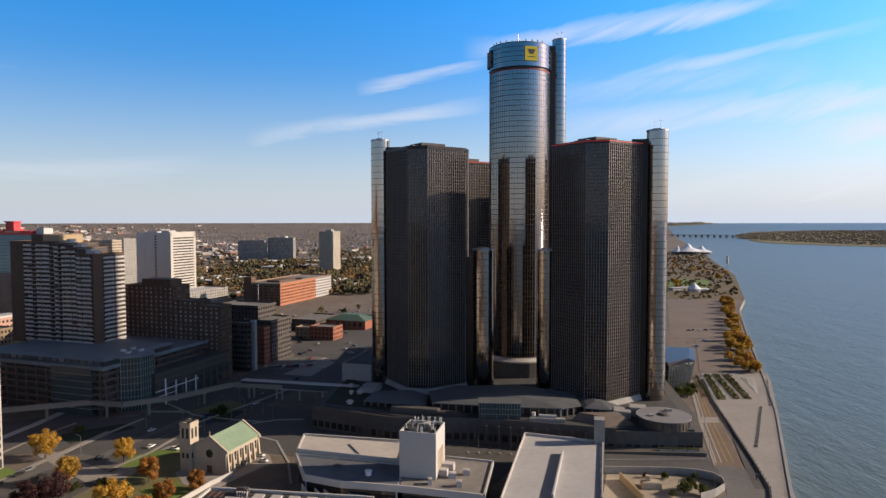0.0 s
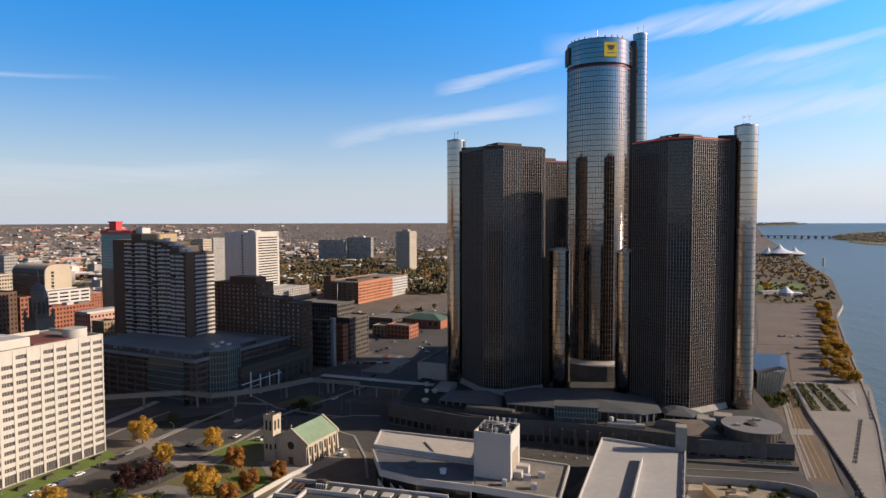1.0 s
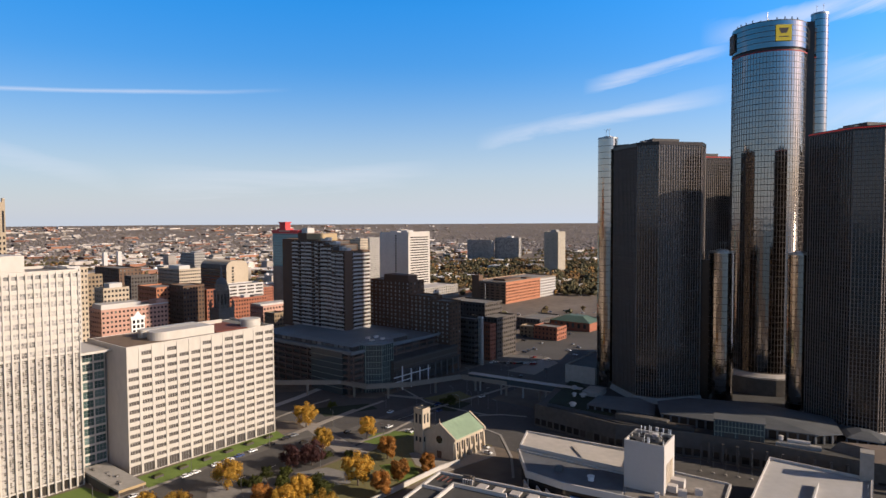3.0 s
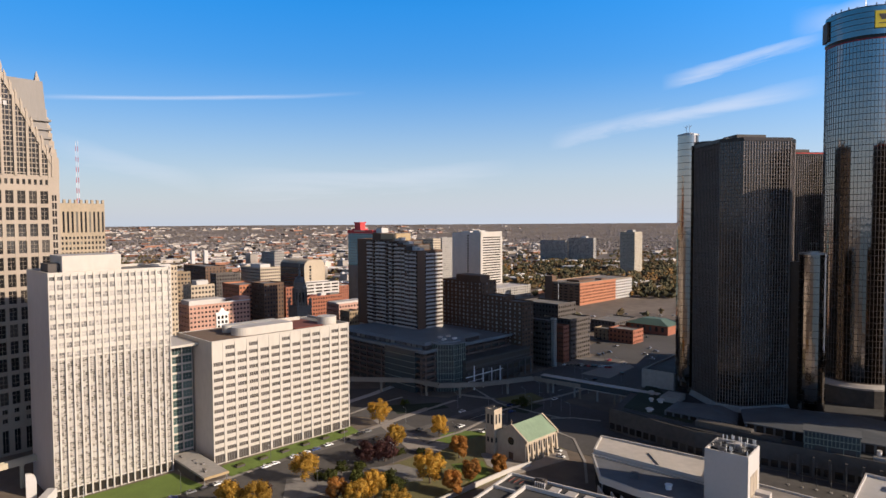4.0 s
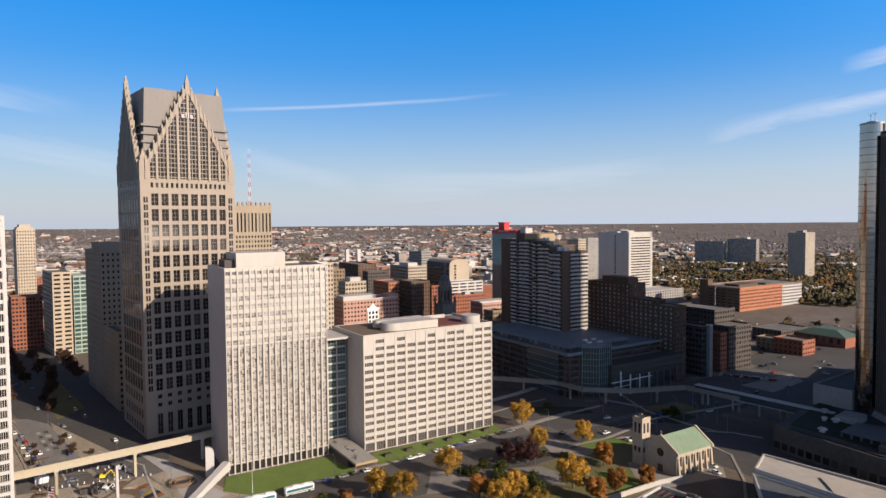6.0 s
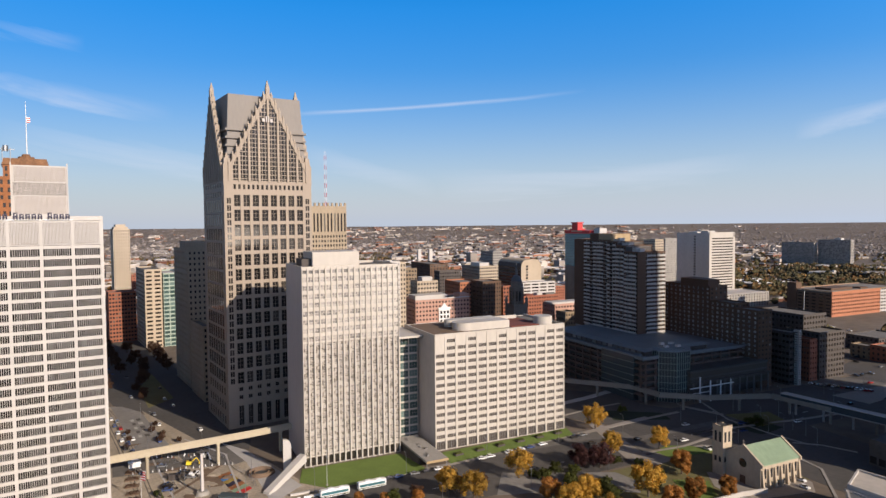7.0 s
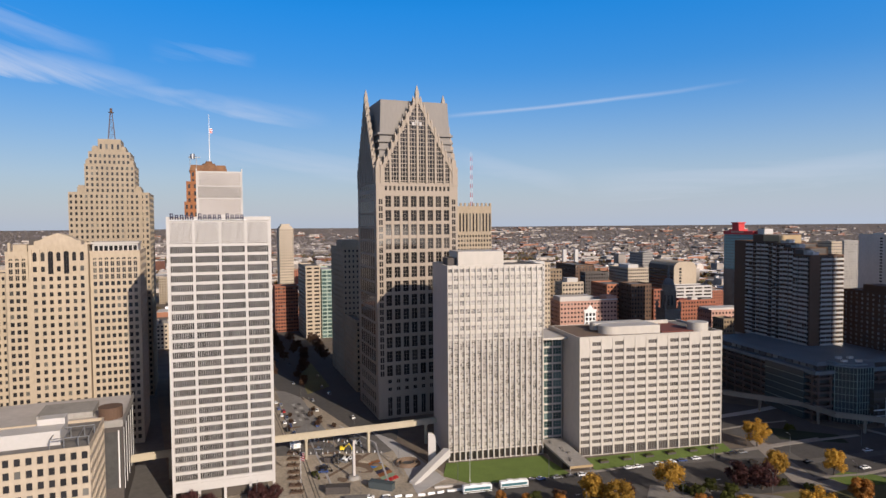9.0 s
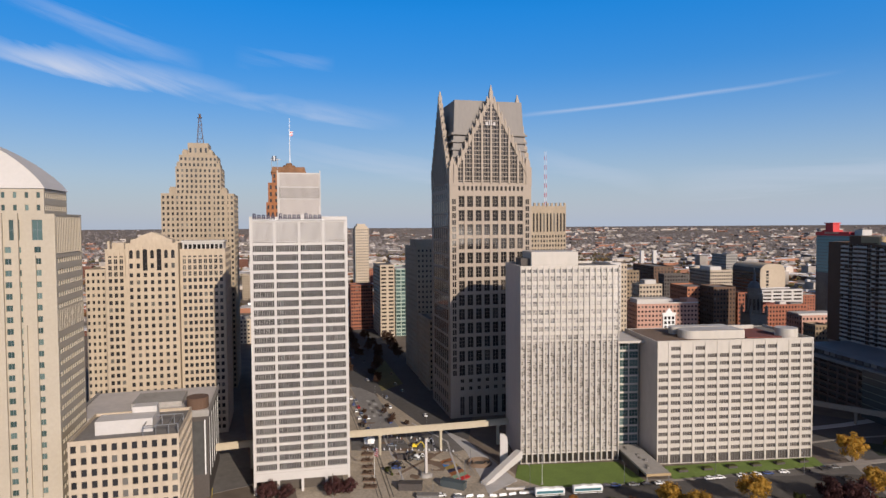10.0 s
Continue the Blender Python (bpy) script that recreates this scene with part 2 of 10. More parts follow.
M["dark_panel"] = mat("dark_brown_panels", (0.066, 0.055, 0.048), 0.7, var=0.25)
M["dark_metal"] = mat("dark_bronze_metal", (0.035, 0.028, 0.024), 0.35, metal=0.7, var=0.3, big=0.1)
M["bronze"] = mat("bronze_mullion", (0.0765, 0.0612, 0.0522), 0.5, metal=0.25, var=0.25, big=0.05)
M["steel"] = mat("galvanised_steel", (0.28, 0.28, 0.28), 0.4, metal=0.8, var=0.15)
M["white_paint"] = mat("white_paint", (0.68, 0.68, 0.663), 0.4, var=0.06)
M["black"] = mat("black_rubber", (0.02, 0.02, 0.02), 0.8, var=0.2)
M["copper"] = mat("green_copper", (0.22, 0.293, 0.193), 0.7, var=0.16, big=0.15, fine=0.8, stretch=(1, 0.3, 1))
M["copper_dark"] = mat("dull_green_copper_roof", (0.08, 0.127, 0.1), 0.7, var=0.2)
M["slate"] = mat("grey_slate_roof", (0.09, 0.094, 0.098), 0.7, var=0.2, big=0.1, stretch=(1, 1, 0.3))
M["red_glow"] = mat("red_light_strip", (0.5, 0.03, 0.02), 0.4, var=0.05)
M["red_glow"].node_tree.nodes["Principled BSDF"].inputs["Emission Color"].default_value = (1.0, 0.05, 0.03, 1)
M["red_glow"].node_tree.nodes["Principled BSDF"].inputs["Emission Strength"].default_value = 0.1
M["red"] = mat("red_panel", (0.44, 0.024, 0.024), 0.5, var=0.1)
M["blue_sign"] = mat("blue_sign", (0.022, 0.02, 0.045), 0.5, var=0.1)
M["yellow"] = mat("yellow_panel", (0.64, 0.48, 0.024), 0.5, var=0.06)
M["tan_metal"] = mat("tan_metal_screen", (0.334, 0.24, 0.127), 0.6, var=0.08)
M["rust"] = mat("orange_terracotta_brick", (0.24, 0.0934, 0.0334), 0.85, var=0.4, big=0.2, fine=1.0)
M["fabric"] = mat("white_tent_fabric", (0.738, 0.738, 0.738), 0.6, var=0.05)
M["bark"] = mat("bark", (0.1, 0.075, 0.055), 0.95, var=0.3, big=0.4, fine=3.0, bump=0.5)
M["leaf_gold"] = mat("golden_leaves", (0.42, 0.245, 0.035), 0.8, var=0.45, big=0.3, fine=1.5, rnd=0.55, bump=0, through_light=0.45)
M["leaf_orange"] = mat("orange_leaves", (0.33, 0.145, 0.03), 0.8, var=0.45, big=0.3, fine=1.5, rnd=0.55, bump=0, through_light=0.45)
M["leaf_plum"] = mat("plum_leaves", (0.0867, 0.0334, 0.03), 0.8, var=0.45, big=0.3, fine=1.5, rnd=0.55, bump=0, through_light=0.45)
M["leaf_green"] = mat("green_leaves", (0.0667, 0.0734, 0.0133), 0.85, var=0.45, big=0.3, fine=1.5, rnd=0.55, bump=0, through_light=0.45)
M["leaf_mixed"] = mat("autumn_woods", (0.1, 0.07, 0.03), 0.9, var=0.5, tint=(0.14, 0.0967, 0.04), big=0.006, fine=0.03, rnd=0.5, bump=0)
# far woods: distance haze is put into the colour, paler and greyer
M["leaf_far"] = mat("far_bare_woods_hazed", (0.22, 0.19, 0.175), 0.95, var=0.35, big=0.004, fine=0.02, rnd=0.5, bump=0)
M["houses"] = mat("mixed_house_walls", (0.13, 0.105, 0.085), 0.85, var=0.6, tint=(0.48, 0.42, 0.36), big=0.01, fine=0.03, rnd=0.7, bump=0)
M["roofs"] = mat("mixed_roofs", (0.096, 0.08, 0.072), 0.85, var=0.5, tint=(0.352, 0.328, 0.304), big=0.01, fine=0.03, rnd=0.7, bump=0)
M["pale_roofs"] = mat("mixed_pale_roofs", (0.34, 0.32, 0.30), 0.8, var=0.35, tint=(0.74, 0.70, 0.66), big=0.01, fine=0.03, rnd=0.8, bump=0)
M["far_brick"] = mat("mixed_brick_walls", (0.16, 0.07, 0.045), 0.9, var=0.35, tint=(0.36, 0.17, 0.10), big=0.01, fine=0.03, rnd=0.7, bump=0)
# island woods, greyed in the same way to stand in for haze
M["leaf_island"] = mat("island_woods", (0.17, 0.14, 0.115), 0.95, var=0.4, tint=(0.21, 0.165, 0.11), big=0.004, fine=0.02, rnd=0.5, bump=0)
M["leaf_olive"] = mat("olive_woods", (0.055, 0.05, 0.022), 0.9, var=0.45, tint=(0.095, 0.08, 0.032), big=0.01, fine=0.05, rnd=0.6, bump=0)
M["leaf_rust"] = mat("rust_and_gold_woods", (0.15, 0.075, 0.025), 0.9, var=0.4, tint=(0.25, 0.135, 0.035), big=0.01, fine=0.05, rnd=0.6, bump=0)
M["green_pale"] = mat("pale_green_panels", (0.30, 0.36, 0.30), 0.4, var=0.1)
M["win"] = glass("window_glass", (0.018, 0.018, 0.02), (0.16, 0.15, 0.13), 0.12, rough=0.03, warp=0.004)
M["win_pale"] = glass("window_glass_with_blinds", (0.0334, 0.032, 0.03), (0.3, 0.28, 0.253), 0.35, rough=0.04, warp=0.005)
M["win_sheer"] = glass("window_glass_with_pale_blinds", (0.107, 0.1, 0.0934), (0.334, 0.313, 0.287), 0.6, rough=0.12, warp=0.03)
M["win_brown"] = glass("brown_window_glass", (0.02, 0.016, 0.014), (0.1, 0.085, 0.07), 0.15, rough=0.03, warp=0.004)
M["win_green"] = glass("green_window_glass", (0.0334, 0.0567, 0.0534), (0.133, 0.187, 0.173), 0.4, rough=0.06)
M["teal"] = glass("teal_curtain_glass", (0.035, 0.09, 0.10), (0.07, 0.17, 0.19), 0.4, rough=0.05)
M["atrium"] = glass("clear_grey_curtain_glass", (0.045, 0.055, 0.058), (0.10, 0.12, 0.12), 0.3, rough=0.05, warp=0.01)
M["mirror"] = glass("silvered_mirror_glass", (0.225, 0.197, 0.175), (0.285, 0.25, 0.222), 0.5, rough=0.10, metal=1.0, warp=0.05, warp_scale=0.25)
M["tint"] = glass("bronze_mirror_glass", (0.036, 0.033, 0.033), (0.055, 0.05, 0.047), 0.35, rough=0.10, metal=1.0, warp=0.05, warp_scale=0.22)


def water_mat():
    m = bpy.data.materials.new("river_water")
    m.use_nodes = True
    nt = m.node_tree
    b = nt.nodes["Principled BSDF"]
    b.inputs["Base Color"].default_value = (0.10, 0.125, 0.108, 1)
    b.inputs["Roughness"].default_value = 0.35
    b.inputs["Specular IOR Level"].default_value = 0.16
    co = nt.nodes.new("ShaderNodeTexCoord")
    last = None
    for scale, strength, dist, st in ((0.16, 0.6, 0.9, (1, 0.45, 1)), (0.035, 0.5, 2.2, (1, 0.35, 1)), (0.45, 0.7, 0.5, (1, 0.5, 1))):
        mp = nt.nodes.new("ShaderNodeMapping")
        mp.inputs["Rotation"].default_value = (0, 0, radians(70))
        mp.inputs["Scale"].default_value = st
        nt.links.new(co.outputs["Object"], mp.inputs["Vector"])
        n = nt.nodes.new("ShaderNodeTexNoise")
        n.inputs["Scale"].default_value, n.inputs["Detail"].default_value, n.inputs["Distortion"].default_value = scale, 5.0, 0.4
        nt.links.new(mp.outputs[0], n.inputs["Vector"])
        bp = nt.nodes.new("ShaderNodeBump")
        bp.inputs["Strength"].default_value, bp.inputs["Distance"].default_value = strength, dist
        nt.links.new(n.outputs["Fac"], bp.inputs["Height"])
        if last:
            nt.links.new(last, bp.inputs["Normal"])
        last = bp.outputs[0]
    nt.links.new(last, b.inputs["Normal"])
    return m


M["water"] = water_mat()
M["tower_grid"] = mat("tan_bronze_grid", (0.165, 0.135, 0.118), 0.5, metal=0.15, var=0.2, big=0.05)
M["podium_wall"] = mat("brown_podium_concrete", (0.083, 0.073, 0.063), 0.85, var=0.3, big=0.05, fine=0.4)
M["roof_grey"] = mat("grey_roof_membrane", (0.193, 0.183, 0.18), 0.75, var=0.15, big=0.08, fine=0.4)
M["green_frame"] = mat("pale_green_frame", (0.2, 0.24, 0.2), 0.5, var=0.1)
M["plank"] = mat("worn_paint", (0.367, 0.354, 0.32), 0.8, var=0.25, big=0.2, fine=1.0)
M["yellow_line"] = mat("worn_yellow_paint", (0.28, 0.2, 0.0534), 0.85, var=0.3, big=0.2, fine=1.0)

M["spandrel_grey"] = mat("grey_spandrel_panel", (0.24, 0.213, 0.187), 0.6, var=0.2, big=0.1)
M["roof_blue"] = mat("blue_grey_roof_membrane", (0.113, 0.117, 0.127), 0.7, var=0.3, big=0.08, fine=0.3)
M["podium_roof"] = mat("dull_teal_metal_roof", (0.15, 0.17, 0.185), 0.6, var=0.2, big=0.06)
M["sand"] = mat("pale_sand_and_concrete", (0.32, 0.27, 0.205), 0.95, var=0.4, big=0.09, fine=0.8, bump=0.3)
M["meadow"] = mat("brown_river_meadow", (0.113, 0.0834, 0.0434), 0.95, var=0.4, tint=(0.167, 0.127, 0.06), big=0.02, fine=0.2)
M["leaf_brown"] = mat("brown_leaves", (0.0934, 0.05, 0.03), 0.85, var=0.4, big=0.3, fine=1.5, rnd=0.5, bump=0, through_light=0.45)
M["blind_grey"] = glass("grey_drawn_blinds", (0.014, 0.0135, 0.013), (0.04, 0.038, 0.036), 0.5, rough=0.3, warp=0.004)
M["rust_dark"] = mat("weathered_brown_cladding", (0.17, 0.085, 0.04), 0.85, var=0.5, big=0.25, fine=1.2)
# bell tower stone, darkened: the high towers' shadow is put into its colour
M["stone_shaded"] = mat("shaded_stone", (0.16, 0.135, 0.11), 0.85, var=0.35, big=0.15, fine=1.0)
M["casino_teal"] = glass("pale_teal_glass", (0.07, 0.17, 0.19), (0.12, 0.26, 0.28), 0.4, rough=0.12)
M["brick_dark"] = mat("dark_brown_brick", (0.11, 0.078, 0.064), 0.9, var=0.25, big=0.1, fine=2.0)
M["blue_bright"] = mat("bright_blue_banner", (0.02, 0.147, 0.414), 0.5, var=0.08)
M["asphalt_pale"] = mat("pale_painted_asphalt", (0.2, 0.187, 0.173), 0.9, var=0.25, big=0.06, fine=0.4)
M["roof_brown"] = mat("grey_brown_roof_sheet", (0.18, 0.16, 0.14), 0.6, var=0.12, big=0.08, stretch=(1, 1, 0.3))
M["win_tan"] = glass("tan_blinds_behind_glass", (0.06, 0.0534, 0.0454), (0.147, 0.133, 0.113), 0.5, rough=0.1, warp=0.02)
M["roof_sand"] = mat("sandy_white_roof", (0.454, 0.407, 0.354), 0.85, var=0.14, big=0.06, fine=0.3)
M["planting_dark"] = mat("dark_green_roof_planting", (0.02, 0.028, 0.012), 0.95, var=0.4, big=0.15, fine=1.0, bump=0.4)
M["win_dark"] = glass("dark_window_glass", (0.012, 0.011, 0.011), (0.07, 0.06, 0.05), 0.12, rough=0.05, warp=0.004, spec=0.3)
M["track_grey"] = mat("grey_brown_concrete_beam", (0.2, 0.173, 0.14), 0.85, var=0.15)
M["pane_bright"] = glass("bright_panes_with_glare", (0.227, 0.207, 0.183), (0.4, 0.374, 0.334), 0.5, rough=0.15, warp=0.02)
M["brown_roof"] = mat("worn_brownish_roof", (0.2, 0.177, 0.153), 0.9, var=0.3, big=0.08, fine=0.4)

# ---- builders ----
class Geo:
    """Collects boxes, prisms, drums and strips into one mesh."""

    def __init__(self):
        self.v, self.f, self.m = [], [], []

    def add(self, verts, faces, mi=0):
        k = len(self.v)
        self.v += [tuple(p) for p in verts]
        self.f += [tuple(i + k for i in f) for f in faces]
        self.m += [mi] * len(faces)
        return self

    def box(self, x0, y0, z0, x1, y1, z1, mi=0):
        return self.add([(x0, y0, z0), (x1, y0, z0), (x1, y1, z0), (x0, y1, z0), (x0, y0, z1), (x1, y0, z1), (x1, y1, z1), (x0, y1, z1)],
                        [(0, 3, 2, 1), (4, 5, 6, 7), (0, 1, 5, 4), (1, 2, 6, 5), (2, 3, 7, 6), (3, 0, 4, 7)], mi)

    def prism(self, pts, z0, z1, mi=0, top=None, cap=None):
        """An upright prism over counter-clockwise points; top: other points above."""
        n, top = len(pts), top or pts
        verts = [(x, y, z0) for x, y in pts] + [(x, y, z1) for x, y in top]
        self.add(verts, [(i, (i + 1) % n, n + (i + 1) % n, n + i) for i in range(n)] + [tuple(range(n - 1, -1, -1))], mi)
        return self.add(verts[n:], [tuple(range(n))], mi if cap is None else cap)

    def drum(self, cx, cy, z0, z1, r, n=24, mi=0, r2=None, cap=None):
        ring = [(math.cos(2 * math.pi * i / n), math.sin(2 * math.pi * i / n)) for i in range(n)]
        r2 = r if r2 is None else r2
        return self.prism([(cx + r * c, cy + r * s) for c, s in ring], z0, z1, mi, [(cx + r2 * c, cy + r2 * s) for c, s in ring], cap)

    def rod(self, a, b, r, n=5, mi=0, r2=None):
        a, b = Vector(a), Vector(b)
        q = (b - a).to_track_quat("Z", "Y").to_matrix()
        r2 = r if r2 is None else r2
        ring = [Vector((math.cos(2 * math.pi * i / n), math.sin(2 * math.pi * i / n), 0)) for i in range(n)]
        verts = [a + q @ (p * r) for p in ring] + [b + q @ (p * r2) for p in ring]
        return self.add(verts, [(i, (i + 1) % n, n + (i + 1) % n, n + i) for i in range(n)] + [tuple(range(n - 1, -1, -1)), tuple(range(n, 2 * n))], mi)

    def slab(self, pts, z, thick, mi=0):
        return self.prism(pts, z - thick, z, mi)

    def mesh(self, name, mats, smooth=False):
        me = bpy.data.meshes.new(name)
        me.from_pydata(self.v, [], self.f)
        for m in mats:
            me.materials.append(m)
        if len(mats) > 1:
            me.polygons.foreach_set("material_index", self.m)
        if smooth:
            me.shade_smooth()
        me.update()
        return me


def part(name, geo, mats, parent, label="", smooth=False, loc=None, kind=""):
    mats = mats if isinstance(mats, (list, tuple)) else [mats]
    ob = new(name, geo if isinstance(geo, bpy.types.Mesh) else geo.mesh(name, mats, smooth))
    ob.parent = parent
    if loc is not None:
        ob.matrix_basis = loc
    return tagged(ob, label, kind=kind)


def thing(name, at, angle, label, category, group=""):
    ob = new(name)
    ob.matrix_basis = pose(at[0], at[1], at[2] if len(at) > 2 else 0, 0, 0, angle)
    return tagged(ob, label, category, group)


def solid(name, geo, mats, label, category="", group="", kind="", smooth=False, loc=None):
    mats = mats if isinstance(mats, (list, tuple)) else [mats]
    ob = new(name, geo.mesh(name, mats, smooth))
    if loc is not None:
        ob.matrix_basis = loc
    return tagged(ob, label, category, group, kind)


def face_pose(face, x0, y0, x1, y1, u, z):
    """The place of a point u along a face of the block x0..x1, y0..y1, as seen from outside, looking at it from the front."""
    if face == "f":
        return pose(x0 + u, y0, z)
    if face == "r":
        return pose(x1, y0 + u, z, 0, 0, 90)
    if face == "l":
        return pose(x0, y1 - u, z, 0, 0, -90)
    return pose(x1 - u, y1, z, 0, 0, 180)


PANES, SHARED = {}, {}


def lattice(w, h, nx, ny, bar, out, back, pick=None):
    """A window as one connected surface: glazing bars in front, panes set back between them. pick(i, j): material slot of a pane."""
    g, known = Geo(), {}

    def vert(x, y, z):
        key = (round(x, 4), round(y, 4), round(z, 4))
        if key not in known:
            known[key] = len(g.v)
            g.v.append((x, y, z))
        return known[key]

    def quad(pts, mi):
        g.f.append(tuple(vert(*p) for p in pts))
        g.m.append(mi)

    def lines(size, n):
        out_, cell = [-size / 2], size / n
        for i in range(n):
            out_ += [-size / 2 + i * cell + (bar / 2 if i else 0.02), -size / 2 + (i + 1) * cell - (bar / 2 if i < n - 1 else 0.02)]
        return out_ + [size / 2]

    xs, zs = lines(w, nx), lines(h, ny)
    for i in range(len(xs) - 1):
        for j in range(len(zs) - 1):
            x0, x1, z0, z1 = xs[i], xs[i + 1], zs[j], zs[j + 1]
            if i % 2 and j % 2:
                quad([(x0, back, z0), (x1, back, z0), (x1, back, z1), (x0, back, z1)], pick(i // 2, j // 2) if pick else 0)
                quad([(x0, out, z0), (x1, out, z0), (x1, back, z0), (x0, back, z0)], 1)
                quad([(x1, out, z0), (x1, out, z1), (x1, back, z1), (x1, back, z0)], 1)
                quad([(x1, out, z1), (x0, out, z1), (x0, back, z1), (x1, back, z1)], 1)
                quad([(x0, out, z1), (x0, out, z0), (x0, back, z0), (x0, back, z1)], 1)
            else:
                quad([(x0, out, z0), (x1, out, z0), (x1, out, z1), (x0, out, z1)], 1)
    return g


def window_mesh(w, h, nx, ny, glass_mat, bar_mat, bar=0.1):
    key = (round(w, 2), round(h, 2), nx, ny, glass_mat.name, bar_mat.name)
    if key not in SHARED:
        SHARED[key] = lattice(w, h, nx, ny, bar, -0.06, 0.03).mesh("window", [glass_mat, bar_mat])
    return SHARED[key]


def facade(parent, face, block, z0, z1, cols, rows, ww, wh, wall, glass_mat, bar_mat=None, panes=(1, 1), depth=0.45, proud=0.0,
           margin=0.0, low=0.0, high=0.0, single=True, skip=None, back=True, cap=300, pier_mat=None, name="wall", kinds=None):
    """One wall of a block as piers and spandrels with real depth, and the windows set back in the openings."""
    x0, y0, x1, y1 = block
    length = (x1 - x0) if face in "fb" else (y1 - y0)
    base = face_pose(face, x0, y0, x1, y1, 0, 0)
    g = Geo()
    bay, floor = (length - 2 * margin) / cols, (z1 - z0 - low - high) / rows
    top, bottom = z1, z0
    side = (bay - ww) / 2
    for c in range(cols + 1):
        a = margin + c * bay - side if c else 0.0
        b = margin + c * bay + side if c < cols else length
        g.box(a, -proud, bottom, b, depth, top, 1 if pier_mat else 0)
    for c in range(cols):
        a, b = margin + c * bay + side, margin + (c + 1) * bay - side
        last = bottom
        for r in range(rows):
            zc = z0 + low + (r + 0.5) * floor
            if skip and skip(c, r):
                continue
            g.box(a, 0.0, last, b, depth, zc - wh / 2)
            last = zc + wh / 2
        g.box(a, 0.0, last, b, depth, top)
    part(name, g, [wall, pier_mat] if pier_mat else wall, parent, loc=base)
    me = window_mesh(ww, wh, *panes, glass_mat, bar_mat or wall)
    rest = Geo()
    for c in range(cols):
        for r in range(rows):
            if skip and skip(c, r):
                continue
            u, z = margin + (c + 0.5) * bay, z0 + low + (r + 0.5) * floor
            if single and PANES.get(parent.name, 0) < cap:
                PANES[parent.name] = PANES.get(parent.name, 0) + 1
                part("window", kinds[(c * 7 + r * 11 + (c * r) % 5) % len(kinds)] if kinds else me, None, parent, loc=base @ pose(u, depth * 0.72, z))
            else:
                rest.box(u - ww / 2, depth * 0.72, z - wh / 2, u + ww / 2, depth * 0.72 + 0.06, z + wh / 2)
                for i in range(1, panes[0]):
                    x = u - ww / 2 + ww * i / panes[0]
                    rest.box(x - 0.05, depth * 0.72 - 0.08, z - wh / 2, x + 0.05, depth * 0.72 + 0.03, z + wh / 2, 1)
    if rest.v:
        part("window_row", rest, [glass_mat, bar_mat or wall], parent, loc=base, kind="stuff")


def shell(parent, block, z0, z1, mat_core, roof, inset=0.46, parapet=0.0, wall=None, name="core"):
    """The closed body behind the facades, with its roof."""
    x0, y0, x1, y1 = block
    g = Geo().box(x0 + inset, y0 + inset, z0, x1 - inset, y1 - inset, z1 - 0.6)
    part(name, g, mat_core, parent)
    part("roof", Geo().box(x0 + inset, y0 + inset, z1 - 0.6, x1 - inset, y1 - inset, z1 - 0.25), roof, parent)
    if parapet:
        p, t = Geo(), inset
        for a in ((x0, y0, x1, y0 + t), (x0, y1 - t, x1, y1), (x0, y0 + t, x0 + t, y1 - t), (x1 - t, y0 + t, x1, y1 - t)):
            p.box(a[0], a[1], z1 + 0.003, a[2], a[3], z1 + parapet)
        part("parapet", p, wall, parent)


def sides(parent, faces, block, z0, z1, cols, rows, ww, wh, wall, glass_mat, **kw):
    """Facades on several sides; cols: windows along x and along y."""
    x0, y0, x1, y1 = block
    t = kw.get("depth", 0.45)
    for f in "flrb":
        blk = block if f in "fb" else (x0, y0 + t, x1, y1 - t)
        if f in faces:
            facade(parent, f, blk, z0, z1, cols[0] if f in "fb" else cols[1], rows, ww, wh, wall, glass_mat, **kw)
        else:
            length = (blk[2] - blk[0]) if f in "fb" else (blk[3] - blk[1])
            part("wall", Geo().box(0, 0, z0, length, t, z1), wall, parent, loc=face_pose(f, *blk, 0, 0))


def ground_rise(x, y):
    r = math.hypot(x, y)
    return 0.0 if r < 2000 else 85.0 * ((min(r, 4950) - 2000) / 2950) ** 2


U, V = Vector((math.cos(radians(71.5)), math.sin(radians(71.5)))), Vector((-math.sin(radians(71.5)), math.cos(radians(71.5))))


def town(s, q):
    """Plan place: s metres along the avenue, q metres inland, from below the camera."""
    p = U * s + V * q
    return p.x, p.y

# ---- ground, river, roads ----
SHORE = [(-4200, -60), (0, -24), (296, -56), (414, -70), (543, -79), (681, -88), (861, -101), (981, -122), (1406, -155), (1735, -151),
         (2276, -155), (3311, -109), (5200, -60)]


def shore(s):
    for (s0, q0), (s1, q1) in zip(SHORE, SHORE[1:]):
        if s <= s1:
            return q0 + (q1 - q0) * (s - s0) / (s1 - s0)
    return SHORE[-1][1]


